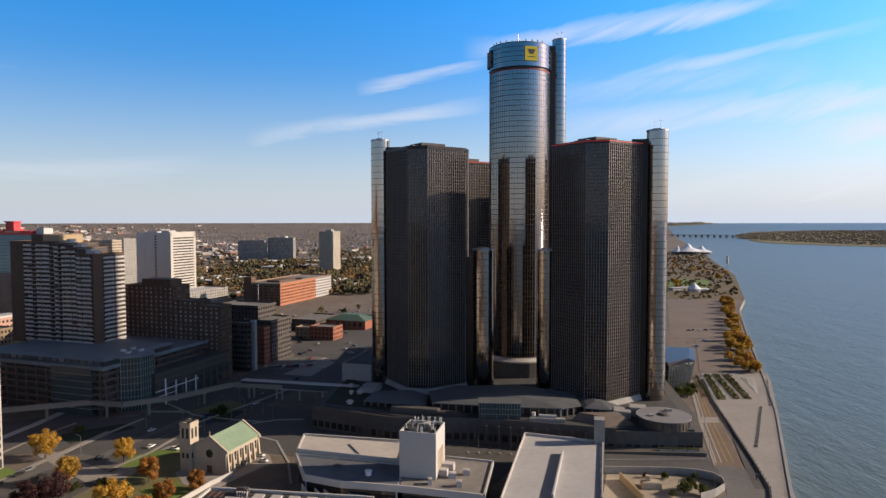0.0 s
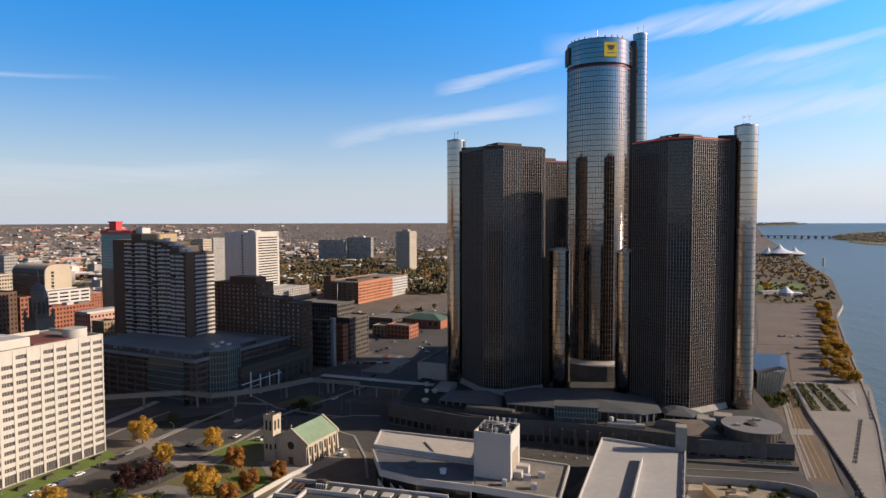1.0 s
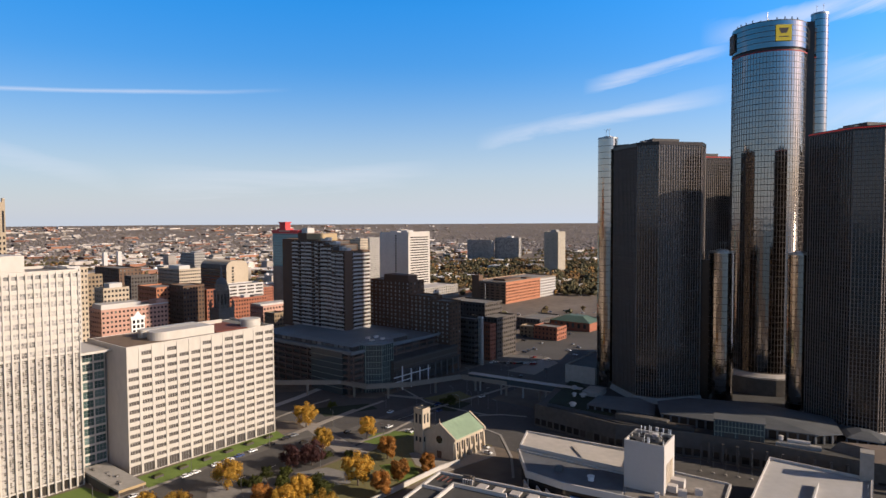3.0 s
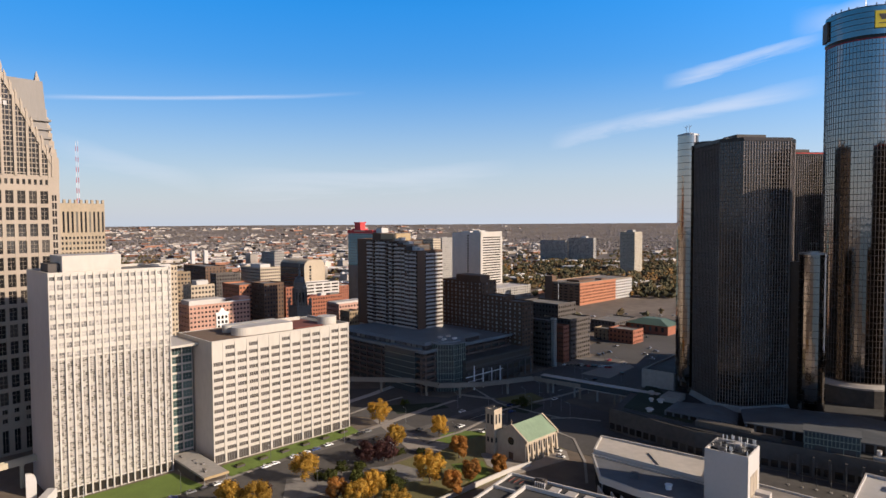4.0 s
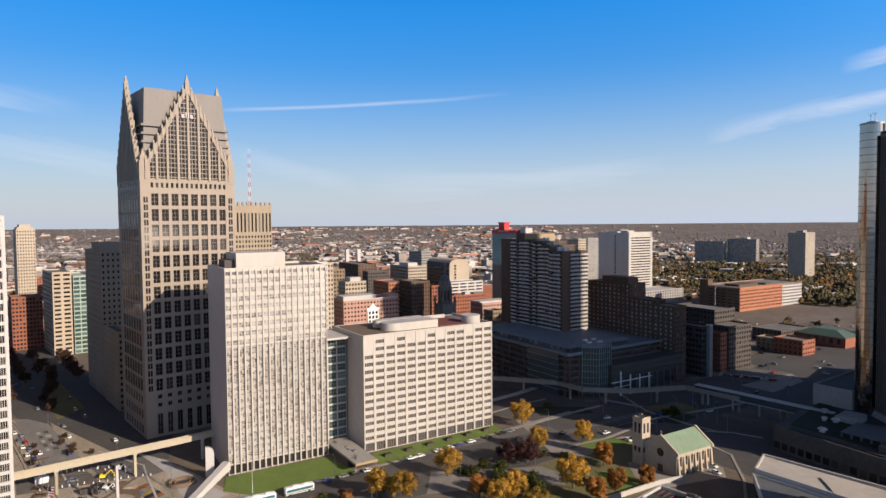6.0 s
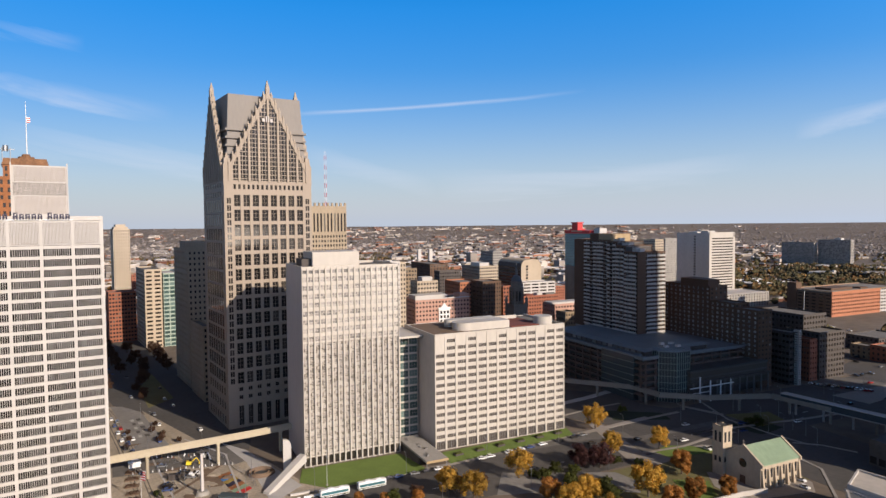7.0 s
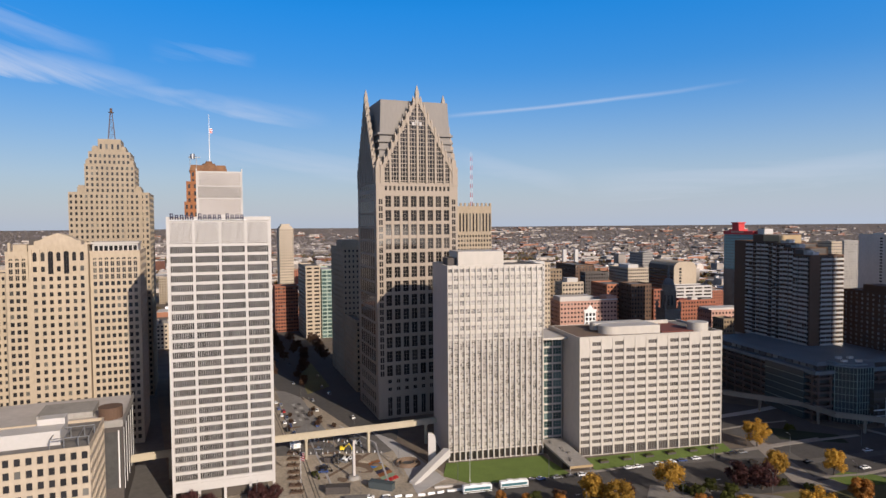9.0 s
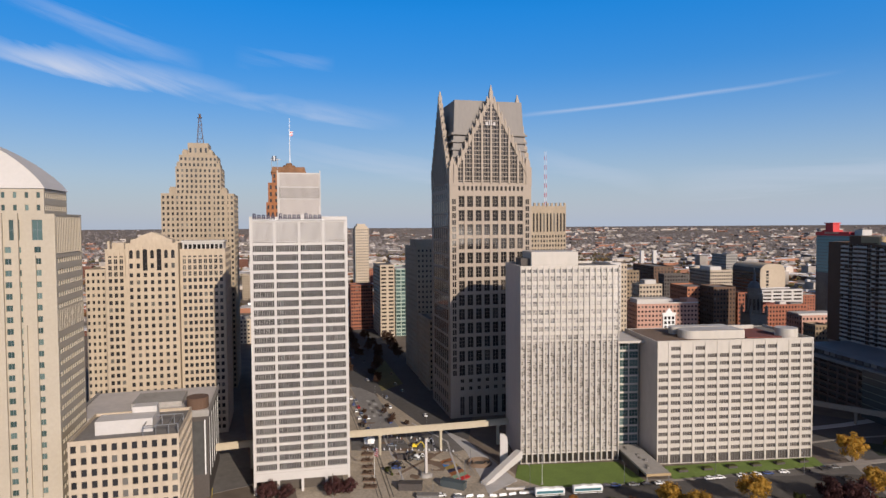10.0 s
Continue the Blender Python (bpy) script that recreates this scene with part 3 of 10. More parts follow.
def build_ground():
    ss = list(range(-4200, -600, 300)) + list(range(-600, 2400, 50)) + list(range(2400, 5201, 100))
    qs = [0, 0, 20, 60, 120, 200, 300, 420, 560, 720, 900, 1100, 1300, 1500, 1700, 1900, 2100, 2300, 2500, 2700, 2900, 3100, 3300, 3500,
          3700, 3900, 4100, 4300, 4500, 4700, 4950]
    g = Geo()
    for s in ss:
        for k, q in enumerate(qs):
            x, y = town(s, shore(s) + q)
            g.v.append((x, y, -9.0 if k == 0 else ground_rise(x, y)))
    n = len(qs)
    for i in range(len(ss) - 1):
        for k in range(n - 1):
            a = i * n + k
            g.f.append((a, a + n, a + n + 1, a + 1))
            g.m.append(0)
    solid("ground", g, M["earth"], "brownish town ground reaching the horizon", kind="structure")


build_ground()


def build_water():
    g = Geo()
    xs = list(range(-2500, 5001, 250))
    ys = list(range(-4900, 5001, 250))
    for y in ys:
        for x in xs:
            g.v.append((x, y, -4.0 + ground_rise(x, y) * 0.98))
    n = len(xs)
    for j in range(len(ys) - 1):
        for i in range(n - 1):
            a = j * n + i
            g.f.append((a, a + 1, a + n + 1, a + n))
            g.m.append(0)
    solid("water", g, M["water"], "wide grey-blue river with fine ripples", kind="structure", smooth=True)


build_water()


def sheet(name, pts, mat_key, label, z=0.05, thick=0.3, kind="structure"):
    """A flat piece of the ground's surface."""
    area = sum(a[0] * b[1] - b[0] * a[1] for a, b in zip(pts, pts[1:] + pts[:1]))
    pts = pts if area > 0 else pts[::-1]
    return solid(name, Geo().slab(pts, z, thick), M[mat_key], label, kind=kind)


def strip(s0, s1, q0, q1):
    return [town(s0, q0), town(s1, q0), town(s1, q1), town(s0, q1)]


sheet("road_avenue", [town(-500, 226), town(900, 226), town(900, 262), town(262, 274), town(128, 263), town(60, 262), town(-500, 262)], "asphalt", "wide dark asphalt avenue", 0.06)
sheet("road_junction", strip(250, 470, 262, 284), "asphalt", "dark asphalt road junction", 0.08)
sheet("road_service", strip(262, 330, 120, 226), "asphalt", "dark asphalt service road beside the church", 0.07)
sheet("pavement_avenue", [town(60, 262.2), town(128, 263.2), town(262, 274.2), town(262, 279), town(207, 273), town(128, 266), town(60, 266)], "paving", "pale concrete pavement along the avenue", 0.16)
sheet("road_forecourt", [(-262, 345), (-222, 300), (-192, 308), (-140, 316), (-118, 330), (-112, 372), (-150, 372), (-178, 362), (-196, 358), (-214, 372)], "asphalt", "dark asphalt forecourt before the atrium", 0.095)
# these two lawns are darker than the others: the towers' shade is put into the green
sheet("lawn_shaded", [(-205, 330), (-178, 350), (-168, 342), (-190, 318)], "planting_dark", "lawn with the towers' shade in its dark green", 0.155)
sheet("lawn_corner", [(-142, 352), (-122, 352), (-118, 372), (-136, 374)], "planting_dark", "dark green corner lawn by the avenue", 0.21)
sheet("road_park", [(-198, 240), (-206, 238), (-196, 284), (-188, 300), (-176, 304), (-150, 292), (-152, 284), (-172, 292), (-182, 282)], "asphalt_old", "worn asphalt drive beside the marble block", 0.12)
sheet("road_lane", [(-66, 296), (-71, 341), (-27, 321), (13, 319), (76, 304), (76, 298), (38, 296), (22, 267), (-16, 286)], "asphalt", "dark asphalt service lane below the podium", 0.11)
sheet("lawn_west", [(-254, 153), (-241.7, 144.2), (-226.4, 150.4), (-212.5, 194), (-237.4, 198)], "grass", "mown green lawn in front of the office tower", 0.22)
sheet("lawn_east", [(-223.6, 213.8), (-210.4, 206.6), (-192.4, 281.4), (-201.8, 287.6)], "grass", "mown green lawn along the office block", 0.2)
sheet("plaza", [(-345, 60), (-251, 50), (-228.6, 112.7), (-226, 150), (-243, 146), (-282, 147), (-318, 142.4), (-372, 138), (-440, 118), (-440, 100)], "sand", "sandy building site on a city square", 0.1)
sheet("road_north", [(-322, 134.7), (-365, 134), (-404, 132), (-430, 124), (-1200, 225), (-1210, 290), (-330, 168), (-296, 148)], "asphalt", "long straight asphalt street between towers", 0.14)
sheet("road_painted", [(-428.5, 122), (-422.5, 127.3), (-403, 131.5), (-325.3, 121), (-333, 106.5)], "asphalt_pale", "pale grey street with large painted shapes", 0.16)
sheet("road_square", [(-332, 94.5), (-323, 121.6), (-316, 142), (-283.5, 141.5), (-282.4, 134.7), (-300, 100), (-306.7, 87.3)], "asphalt_old", "worn asphalt road crossing the square", 0.15)
sheet("pavement_square", [(-316, 142.2), (-296, 146.5), (-238.5, 143.5), (-231.3, 125), (-246, 129.5), (-281, 139)], "deck", "broad pale pavement beside the square", 0.18)
sheet("median", [(-405, 133), (-366, 134), (-321, 135), (-325, 122.2), (-365, 127)], "dirt", "sandy median with shrubs", 0.19)
sheet("soil_patch", [(-281, 117), (-273, 128), (-262.7, 118.5), (-265.5, 113.5)], "brickpave", "patch of bare brown soil", 0.13)
sheet("street_green", [(-462, 150), (-500, 172), (-420, 158), (-408, 138)], "drygrass", "planted island in the street", 0.2)
sheet("road_west", [(-280, 5), (-900, 60), (-900, 90), (-284, 36)], "asphalt_old", "asphalt street beside the tower", 0.14)
sheet("park_path", [(-198, 303), (-190, 306), (-150, 281), (-138, 314), (-132, 318), (-141, 272), (-155, 270)], "paving", "pale footpaths meeting in the park", 0.14)
sheet("park_lawn", strip(150, 262, 178, 224), "drygrass", "rough park lawn with fallen leaves", 0.1)
sheet("park_lawn_small", [(-150, 300), (-142, 308), (-128, 312), (-140, 286), (-150, 288)], "grass", "small triangular lawn at the junction", 0.2)
sheet("park_drive", [(-186, 215), (-150, 252), (-138, 250), (-131, 240), (-150, 226), (-172, 196)], "asphalt_pale", "curved park drive in worn asphalt", 0.15)
sheet("churchyard", [(-121, 281), (-112, 268), (-98, 262), (-80, 292), (-84, 302), (-92, 306)], "paving", "pale paved churchyard", 0.17)
sheet("promenade", [(147.5, 263), (172.5, 316), (198, 370), (226.5, 432), (239, 462), (191, 464), (183.5, 445), (167, 392), (157.5, 353), (141.5, 291), (134, 264), (128, 250), (95, 150), (30, 0), (50, 0), (106, 150)],
      "paving", "broad pale riverside promenade", 0.12)
sheet("riverside_track", [(114, 262), (126, 291), (144.5, 353), (174, 445), (181, 466), (226, 600), (236, 600), (189, 466), (181.6, 445), (155, 353), (139.4, 291), (131, 262)], "brickpave",
      "brown brick roadway with paired tracks", 0.15)
sheet("car_park_near", [(191, 467), (212, 464), (271, 596), (240, 598)], "lot", "empty sandy car park by the river", 0.18)
sheet("car_park_mid", [(165, 470), (188, 466), (238, 598), (214, 598)], "lot", "sandy car park with pale bay lines", 0.16)
sheet("car_park_far", [(216, 600), (272, 599), (405, 890), (318, 893)], "lot", "large empty sandy car park", 0.18)
sheet("river_meadow", [(320, 897), (428, 893), (590, 1285), (690, 1598), (860, 2100), (600, 2100), (400, 1300)], "meadow", "rough meadow on the river bank", 0.15)
sheet("sports_lawn", [(345, 1010), (420, 1000), (500, 1180), (410, 1190)], "grass", "green sports lawn by the river", 0.25)
sheet("road_east", [(-131, 432), (-64, 414), (-30, 520), (10, 700), (-60, 720), (-125, 690), (-140, 540), (-98, 524), (-98, 474)], "asphalt", "dark asphalt streets and lots behind the towers", 0.12)
sheet("pavement_east", [(-118, 462), (-96, 456), (-86, 500), (-98, 520)], "paving", "pale pavement patch beside the brick block", 0.17)
sheet("car_park_east", [(-141, 478), (-131, 519), (-100, 523), (-100, 475)], "asphalt_old", "small car park with worn asphalt", 0.16)


def walk_line(name, pts, width, key, label, z=0.2):
    """A narrow paved strip along a bent line."""
    pts = [Vector(p) for p in pts]
    for a, b in zip(pts, pts[1:]):
        d = (b - a).normalized()
        n = Vector((-d.y, d.x)) * width / 2
        e = d * width * 0.3
        sheet(name, [tuple(p) for p in (a - n - e, b - n + e, b + n + e, a + n - e)], key, label, z, 0.15)
        z += 0.004


walk_line("pavement_shaded", [(-236, 300), (-231, 325.6), (-227.2, 348.2), (-224.1, 383.7)], 5.0, "deck", "broad pale pavement in the towers' shade", 0.2)
walk_line("kerb_west", [(-217, 297), (-216, 304), (-212.4, 329), (-206, 350)], 1.6, "paving", "pale kerb beside the lawn", 0.22)
walk_line("kerb_park", [(-188.5, 298), (-187.5, 302.4), (-177.9, 336.3), (-172, 358)], 2.6, "paving", "pale footway across the junction", 0.24)
walk_line("kerb_centre", [(-153, 282.2), (-143.4, 305.3), (-139.4, 328.7), (-134, 345)], 2.0, "paving", "pale kerb along the avenue", 0.23)
walk_line("kerb_median", [(-176.7, 393.4), (-144.8, 364.6), (-118.7, 355.8), (-100, 352)], 1.4, "concrete", "concrete kerb of the planted median", 0.26)
walk_line("kerb_podium", [(-106.1, 349.6), (-94.6, 355.7), (-80.1, 356.5)], 1.6, "concrete", "concrete kerb below the podium", 0.22)
walk_line("kerb_lane", [(-103.4, 332.1), (-85.7, 321.3), (-72.7, 292.9), (-65.9, 269.1)], 1.2, "concrete", "concrete kerb along the service lane", 0.24)
walk_line("kerb_forecourt", [(-174, 371.6), (-151.6, 371.4)], 3.4, "paving", "pale forecourt pavement below the atrium", 0.28)
walk_line("kerb_avenue", [(-137.1, 351.8), (-125.3, 375.9), (-116.2, 393), (-104, 420)], 2.4, "concrete", "concrete footway beside the avenue", 0.25)
walk_line("lane_wear", [(-165, 300), (-156, 330), (-146, 360), (-138, 392)], 5.0, "asphalt_old", "worn grey wheel lane of the avenue", 0.12)
walk_line("lane_wear_park", [(-205, 228), (-197, 252), (-190, 276)], 4.0, "asphalt_old", "worn grey lane beside the parked cars", 0.17)
sheet("lawn_median", [(-150, 372), (-128, 364), (-120, 384), (-134, 396)], "drygrass", "dull grass island of the avenue", 0.25)
sheet("lawn_church", [(-128, 262), (-112, 248), (-104, 255), (-116, 272)], "grass", "mown lawn before the church", 0.24)


for shift in (0.0, 1.5, 5.0, 6.5):
    walk_line("tram_rail", [(-440 + shift, 121.5 - shift), (-404, 117.5 - shift), (-342, 107 - shift), (-300, 99 - shift), (-246, 88 - shift)], 0.28, "asphalt", "dark tram rail set in the street", 0.222)
walk_line("kerb_square", [(-334, 131), (-297.5, 136.5), (-282, 131), (-246, 119.5)], 0.9, "deck", "pale kerb round the building site", 0.225)
walk_line("kerb_tram", [(-330, 111), (-302, 105.5), (-250, 96)], 0.9, "deck", "pale kerb beside the tram rails", 0.228)
walk_line("tyre_track", [(-312, 118), (-290, 116), (-268, 110), (-252, 108)], 2.2, "dirt", "beaten track across the sandy site", 0.19)
walk_line("tyre_track", [(-286, 128), (-276, 112), (-268, 98)], 1.8, "brickpave", "dark tyre track across the sandy site", 0.2)


def quay():
    ob = new("quay_wall")
    tagged(ob, "concrete quay wall with a steel railing on top", "quay wall", kind="structure")
    g, rail = Geo(), Geo()
    s = 150
    while s < 980:
        a, b = Vector(town(s, shore(s))), Vector(town(s + 20, shore(s + 20)))
        d = (b - a).normalized()
        nrm = Vector((d.y, -d.x))
        p = [a - nrm * 1.0, a + nrm * 0.4, b + nrm * 0.4, b - nrm * 1.0]
        g.prism([tuple(x) for x in p], -8, 0.45)
        if s < 560:
            for h in (0.9, 1.35):
                rail.rod((a.x, a.y, h), (b.x, b.y, h), 0.05, 4)
            for k in range(5):
                c = a.lerp(b, k / 5)
                rail.rod((c.x, c.y, 0.4), (c.x, c.y, 1.4), 0.05, 4)
        s += 20
    part("coping", g, M["concrete"], ob)
    part("railing", rail, M["steel"], ob)


quay()


def landmass(name, cx, cy, length, width, angle, height, label, woods="leaf_far"):
    """A long low wooded island."""
    ob = new(name)
    tagged(ob, label, "island", kind="structure")
    rng = random.Random(name)
    g, n = Geo(), 72
    base = ground_rise(cx, cy) - 4
    ring, ring2 = [], []
    for i in range(n):
        a = 2 * math.pi * i / n
        k = 1 + 0.10 * math.sin(3 * a + 1) + 0.05 * rng.uniform(-1, 1)
        x, y = math.cos(a) * length * k, math.sin(a) * width * k
        c, s = math.cos(radians(angle)), math.sin(radians(angle))
        ring.append((cx + c * x - s * y, cy + s * x + c * y))
        x, y = x * 0.97, y * 0.95
        ring2.append((cx + c * x - s * y, cy + s * x + c * y))
    vs = [(x, y, ground_rise(x, y) - 6) for x, y in ring] + [(x, y, ground_rise(x, y) - 1) for x, y in ring2]
    vs.append((cx, cy, base + 2))
    g.add(vs, [(i, (i + 1) % n, n + (i + 1) % n, n + i) for i in range(n)] + [(n + i, n + (i + 1) % n, 2 * n) for i in range(n)])
    part("bank", g, M["drygrass"], ob)
    t = Geo()
    for _ in range(int(3600 * min(2, length * width / 300000))):
        a, r = rng.uniform(0, 2 * math.pi), math.sqrt(rng.random()) * 0.93
        x, y = math.cos(a) * length * r, math.sin(a) * width * r
        c, s = math.cos(radians(angle)), math.sin(radians(angle))
        px, py = cx + c * x - s * y, cy + s * x + c * y
        clump(t, px, py, ground_rise(px, py) - 1, rng.uniform(3, 7), rng.uniform(0.4, 1.0) * height, rng, 4)
    part("woods", t, M[woods], ob, kind="stuff")


def clump(g, x, y, z, r, h, rng, blobs=4):
    """A rough tree crown of a few ragged lumps."""
    for _ in range(blobs):
        a, d = rng.uniform(0, 6.283), rng.uniform(0, 0.75) * r
        cx, cy, cz = x + math.cos(a) * d, y + math.sin(a) * d, z + rng.uniform(0.35, 0.85) * h
        q = rng.uniform(0.35, 0.65) * r
        pts = []
        for dx, dy, dz in ((1, 0, 0), (0, 1, 0), (-1, 0, 0), (0, -1, 0), (0, 0, 1), (0, 0, -1)):
            k = q * rng.uniform(0.55, 1.25)
            pts.append((cx + dx * k + rng.uniform(-.3, .3) * q, cy + dy * k + rng.uniform(-.3, .3) * q, cz + dz * k * 0.9))
        g.add(pts, [(0, 1, 4), (1, 2, 4), (2, 3, 4), (3, 0, 4), (1, 0, 5), (2, 1, 5), (3, 2, 5), (0, 3, 5)])


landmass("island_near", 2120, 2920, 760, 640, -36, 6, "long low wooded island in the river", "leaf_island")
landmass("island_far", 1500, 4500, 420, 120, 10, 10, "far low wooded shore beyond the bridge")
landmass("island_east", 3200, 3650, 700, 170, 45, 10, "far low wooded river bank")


def far_bridge():
    ob = new("far_bridge")
    tagged(ob, "long low river bridge on many arched piers", "bridge")
    a, b = Vector((1000, 3440)), Vector((1462, 3195))
    d = (b - a).normalized()
    nrm = Vector((-d.y, d.x)) * 9
    z = ground_rise(a.x, a.y) + 5
    deck = Geo().prism([tuple(p) for p in (a - nrm, b - nrm, b + nrm, a + nrm)], z, z + 2.4)
    part("deck", deck, M["concrete"], ob)
    n = 18
    for i in range(n + 1):
        p = a.lerp(b, i / n)
        part("pier", Geo().box(p.x - 2.5, p.y - 7, ground_rise(p.x, p.y) - 6, p.x + 4, p.y + 7, z), M["concrete"], ob)


far_bridge()

# ---- riverside towers on their podium ----
AX = (Vector((math.cos(radians(-15)), math.sin(radians(-15)))), Vector((math.cos(radians(75)), math.sin(radians(75)))))
HUB = Vector((51.9, 432.0))


def octagon(half, cut):
    return [(cut, -half), (half, -cut), (half, cut), (cut, half), (-cut, half), (-half, cut), (-half, -cut), (-cut, -half)]


def office_tower(at, angle, label, lit):
    ob = thing("office_tower", at, angle, label, "skyscraper", "towers round the hotel")
    half, cut, z0, z1 = 21.5, 13.2, 13.6, 156.5
    pts = octagon(half, cut)
    part("glass_body", Geo().prism(pts, z0, z1), M["tint"], ob, "bronze mirror glass")
    part("skirt", Geo().prism(octagon(half + 2.0, cut + 1.0), 10.5, z0 + 0.2, top=octagon(half + 0.8, cut + .4)), M["concrete"], ob, "sloping concrete skirt")
    out = octagon(half + 0.16, cut + 0.07)
    ring = Geo().prism(out, 0.0, 0.34)
    band = ring.mesh("spandrel", [M["bronze"]])
    floors = 71
    step = (z1 - z0 - 2.2) / floors
    for k in range(floors):
        part("spandrel", band, None, ob, loc=pose(0, 0, z0 + 0.6 + k * step))
    part("crown", Geo().prism(octagon(half + 0.5, cut + 0.2), z1 - 1.6, z1 + 0.3), M["dark_metal"], ob)
    if lit:
        part("light_strip", Geo().prism(octagon(half + 0.7, cut + 0.29), z1 - 0.6, z1 - 0.15), M["red_glow"], ob, "thin red light strip")
    fin = Geo().box(-0.15, -0.42, z0, 0.15, 0.05, z1 - 1.7).mesh("fin", [M["tower_grid"]])
    for i in range(8):
        a, b = Vector(pts[i]), Vector(pts[(i + 1) % 8])
        d = b - a
        n = max(2, round(d.length / 1.55))
        for k in range(n + 1 if i % 2 else n):
            p = a + d * (k / n)
            part("fin", fin, None, ob, loc=pose(p.x, p.y, 0, 0, 0, math.degrees(math.atan2(d.y, d.x))))
    part("roof_house", Geo().box(-9, -8, z1 + 0.3, 8, 6, z1 + 3.6), M["dark_panel"], ob)
    part("roof_unit", Geo().box(-14, -6, z1 + 0.3, -10, 4, z1 + 2.0), M["concrete"], ob)
    return ob


def lift_cylinder(at, r, z1, mat_key, angle, label, link=9.0, antennas=True):
    """A round glass shaft with floor joints, a flat cap and aerials; its dark link points along +x."""
    ob = thing("lift_shaft", at, angle, label, "lift shaft", "round shafts beside the towers")
    part("glass_drum", Geo().drum(0, 0, 9, z1, r, 28), M[mat_key], ob, smooth=False)
    joint = Geo().drum(0, 0, 0, 0.22, r + 0.08, 28).mesh("joint", [M["dark_metal"]])
    z = 13.0
    while z < z1 - 1:
        part("joint", joint, None, ob, loc=pose(0, 0, z))
        z += 3.83
    part("cap", Geo().drum(0, 0, z1, z1 + 1.0, r + 0.1, 28).drum(0, 0, z1 + 1.0, z1 + 1.8, r * 0.5, 16), M["steel"], ob)
    part("link", Geo().box(r * 0.8, -3.0, 9, r + link, 3.0, z1 - 4), M["dark_metal"], ob, "dark recessed link")
    if antennas:
        for x, y in ((-1.6, 1.0), (1.2, -1.4)):
            g = Geo()
            g.rod((x, y, z1 + 1.7), (x, y, z1 + 6.5), 0.12, 4)
            g.rod((x, y, z1 + 5.0), (x + 0.9, y + 0.5, z1 + 6.3), 0.08, 4)
            g.rod((x, y, z1 + 5.0), (x - 0.9, y - 0.5, z1 + 6.3), 0.08, 4)
            part("aerial", g, M["steel"], ob)
    return ob


def riverside_towers():
    texts = {(-1, -1): "dark bronze glass octagonal office tower on a concrete skirt",
             (1, -1): "dark bronze glass octagonal office tower beside the river",
             (-1, 1): "dark bronze glass octagonal office tower behind the hotel",
             (1, 1): "dark bronze glass octagonal office tower behind, by the river"}
    for (i, j), text in texts.items():
        c = HUB + AX[0] * (51 * i + 1.2) + AX[1] * (51 * j)
        office_tower((c.x, c.y, 0), 33, text, i * j < 0)
        o = c + AX[0] * ((31.0 if i < 0 else 33.5) * i)
        lift_cylinder((o.x, o.y, 0), 6.0, 163.0, "mirror", -15 if i < 0 else 165, "tall silver glass lift shaft with aerials on its cap", 8)
        if j < 0:
            p = c - AX[0] * (35.5 * i) + AX[0] * (7.0 if i > 0 else 0.0)
            lift_cylinder((p.x, p.y, 0), 6.6 if i < 0 else 5.6, 95.0, "mirror", 165 if i < 0 else -15, "shorter silver glass lift shaft between the towers", 8)


riverside_towers()


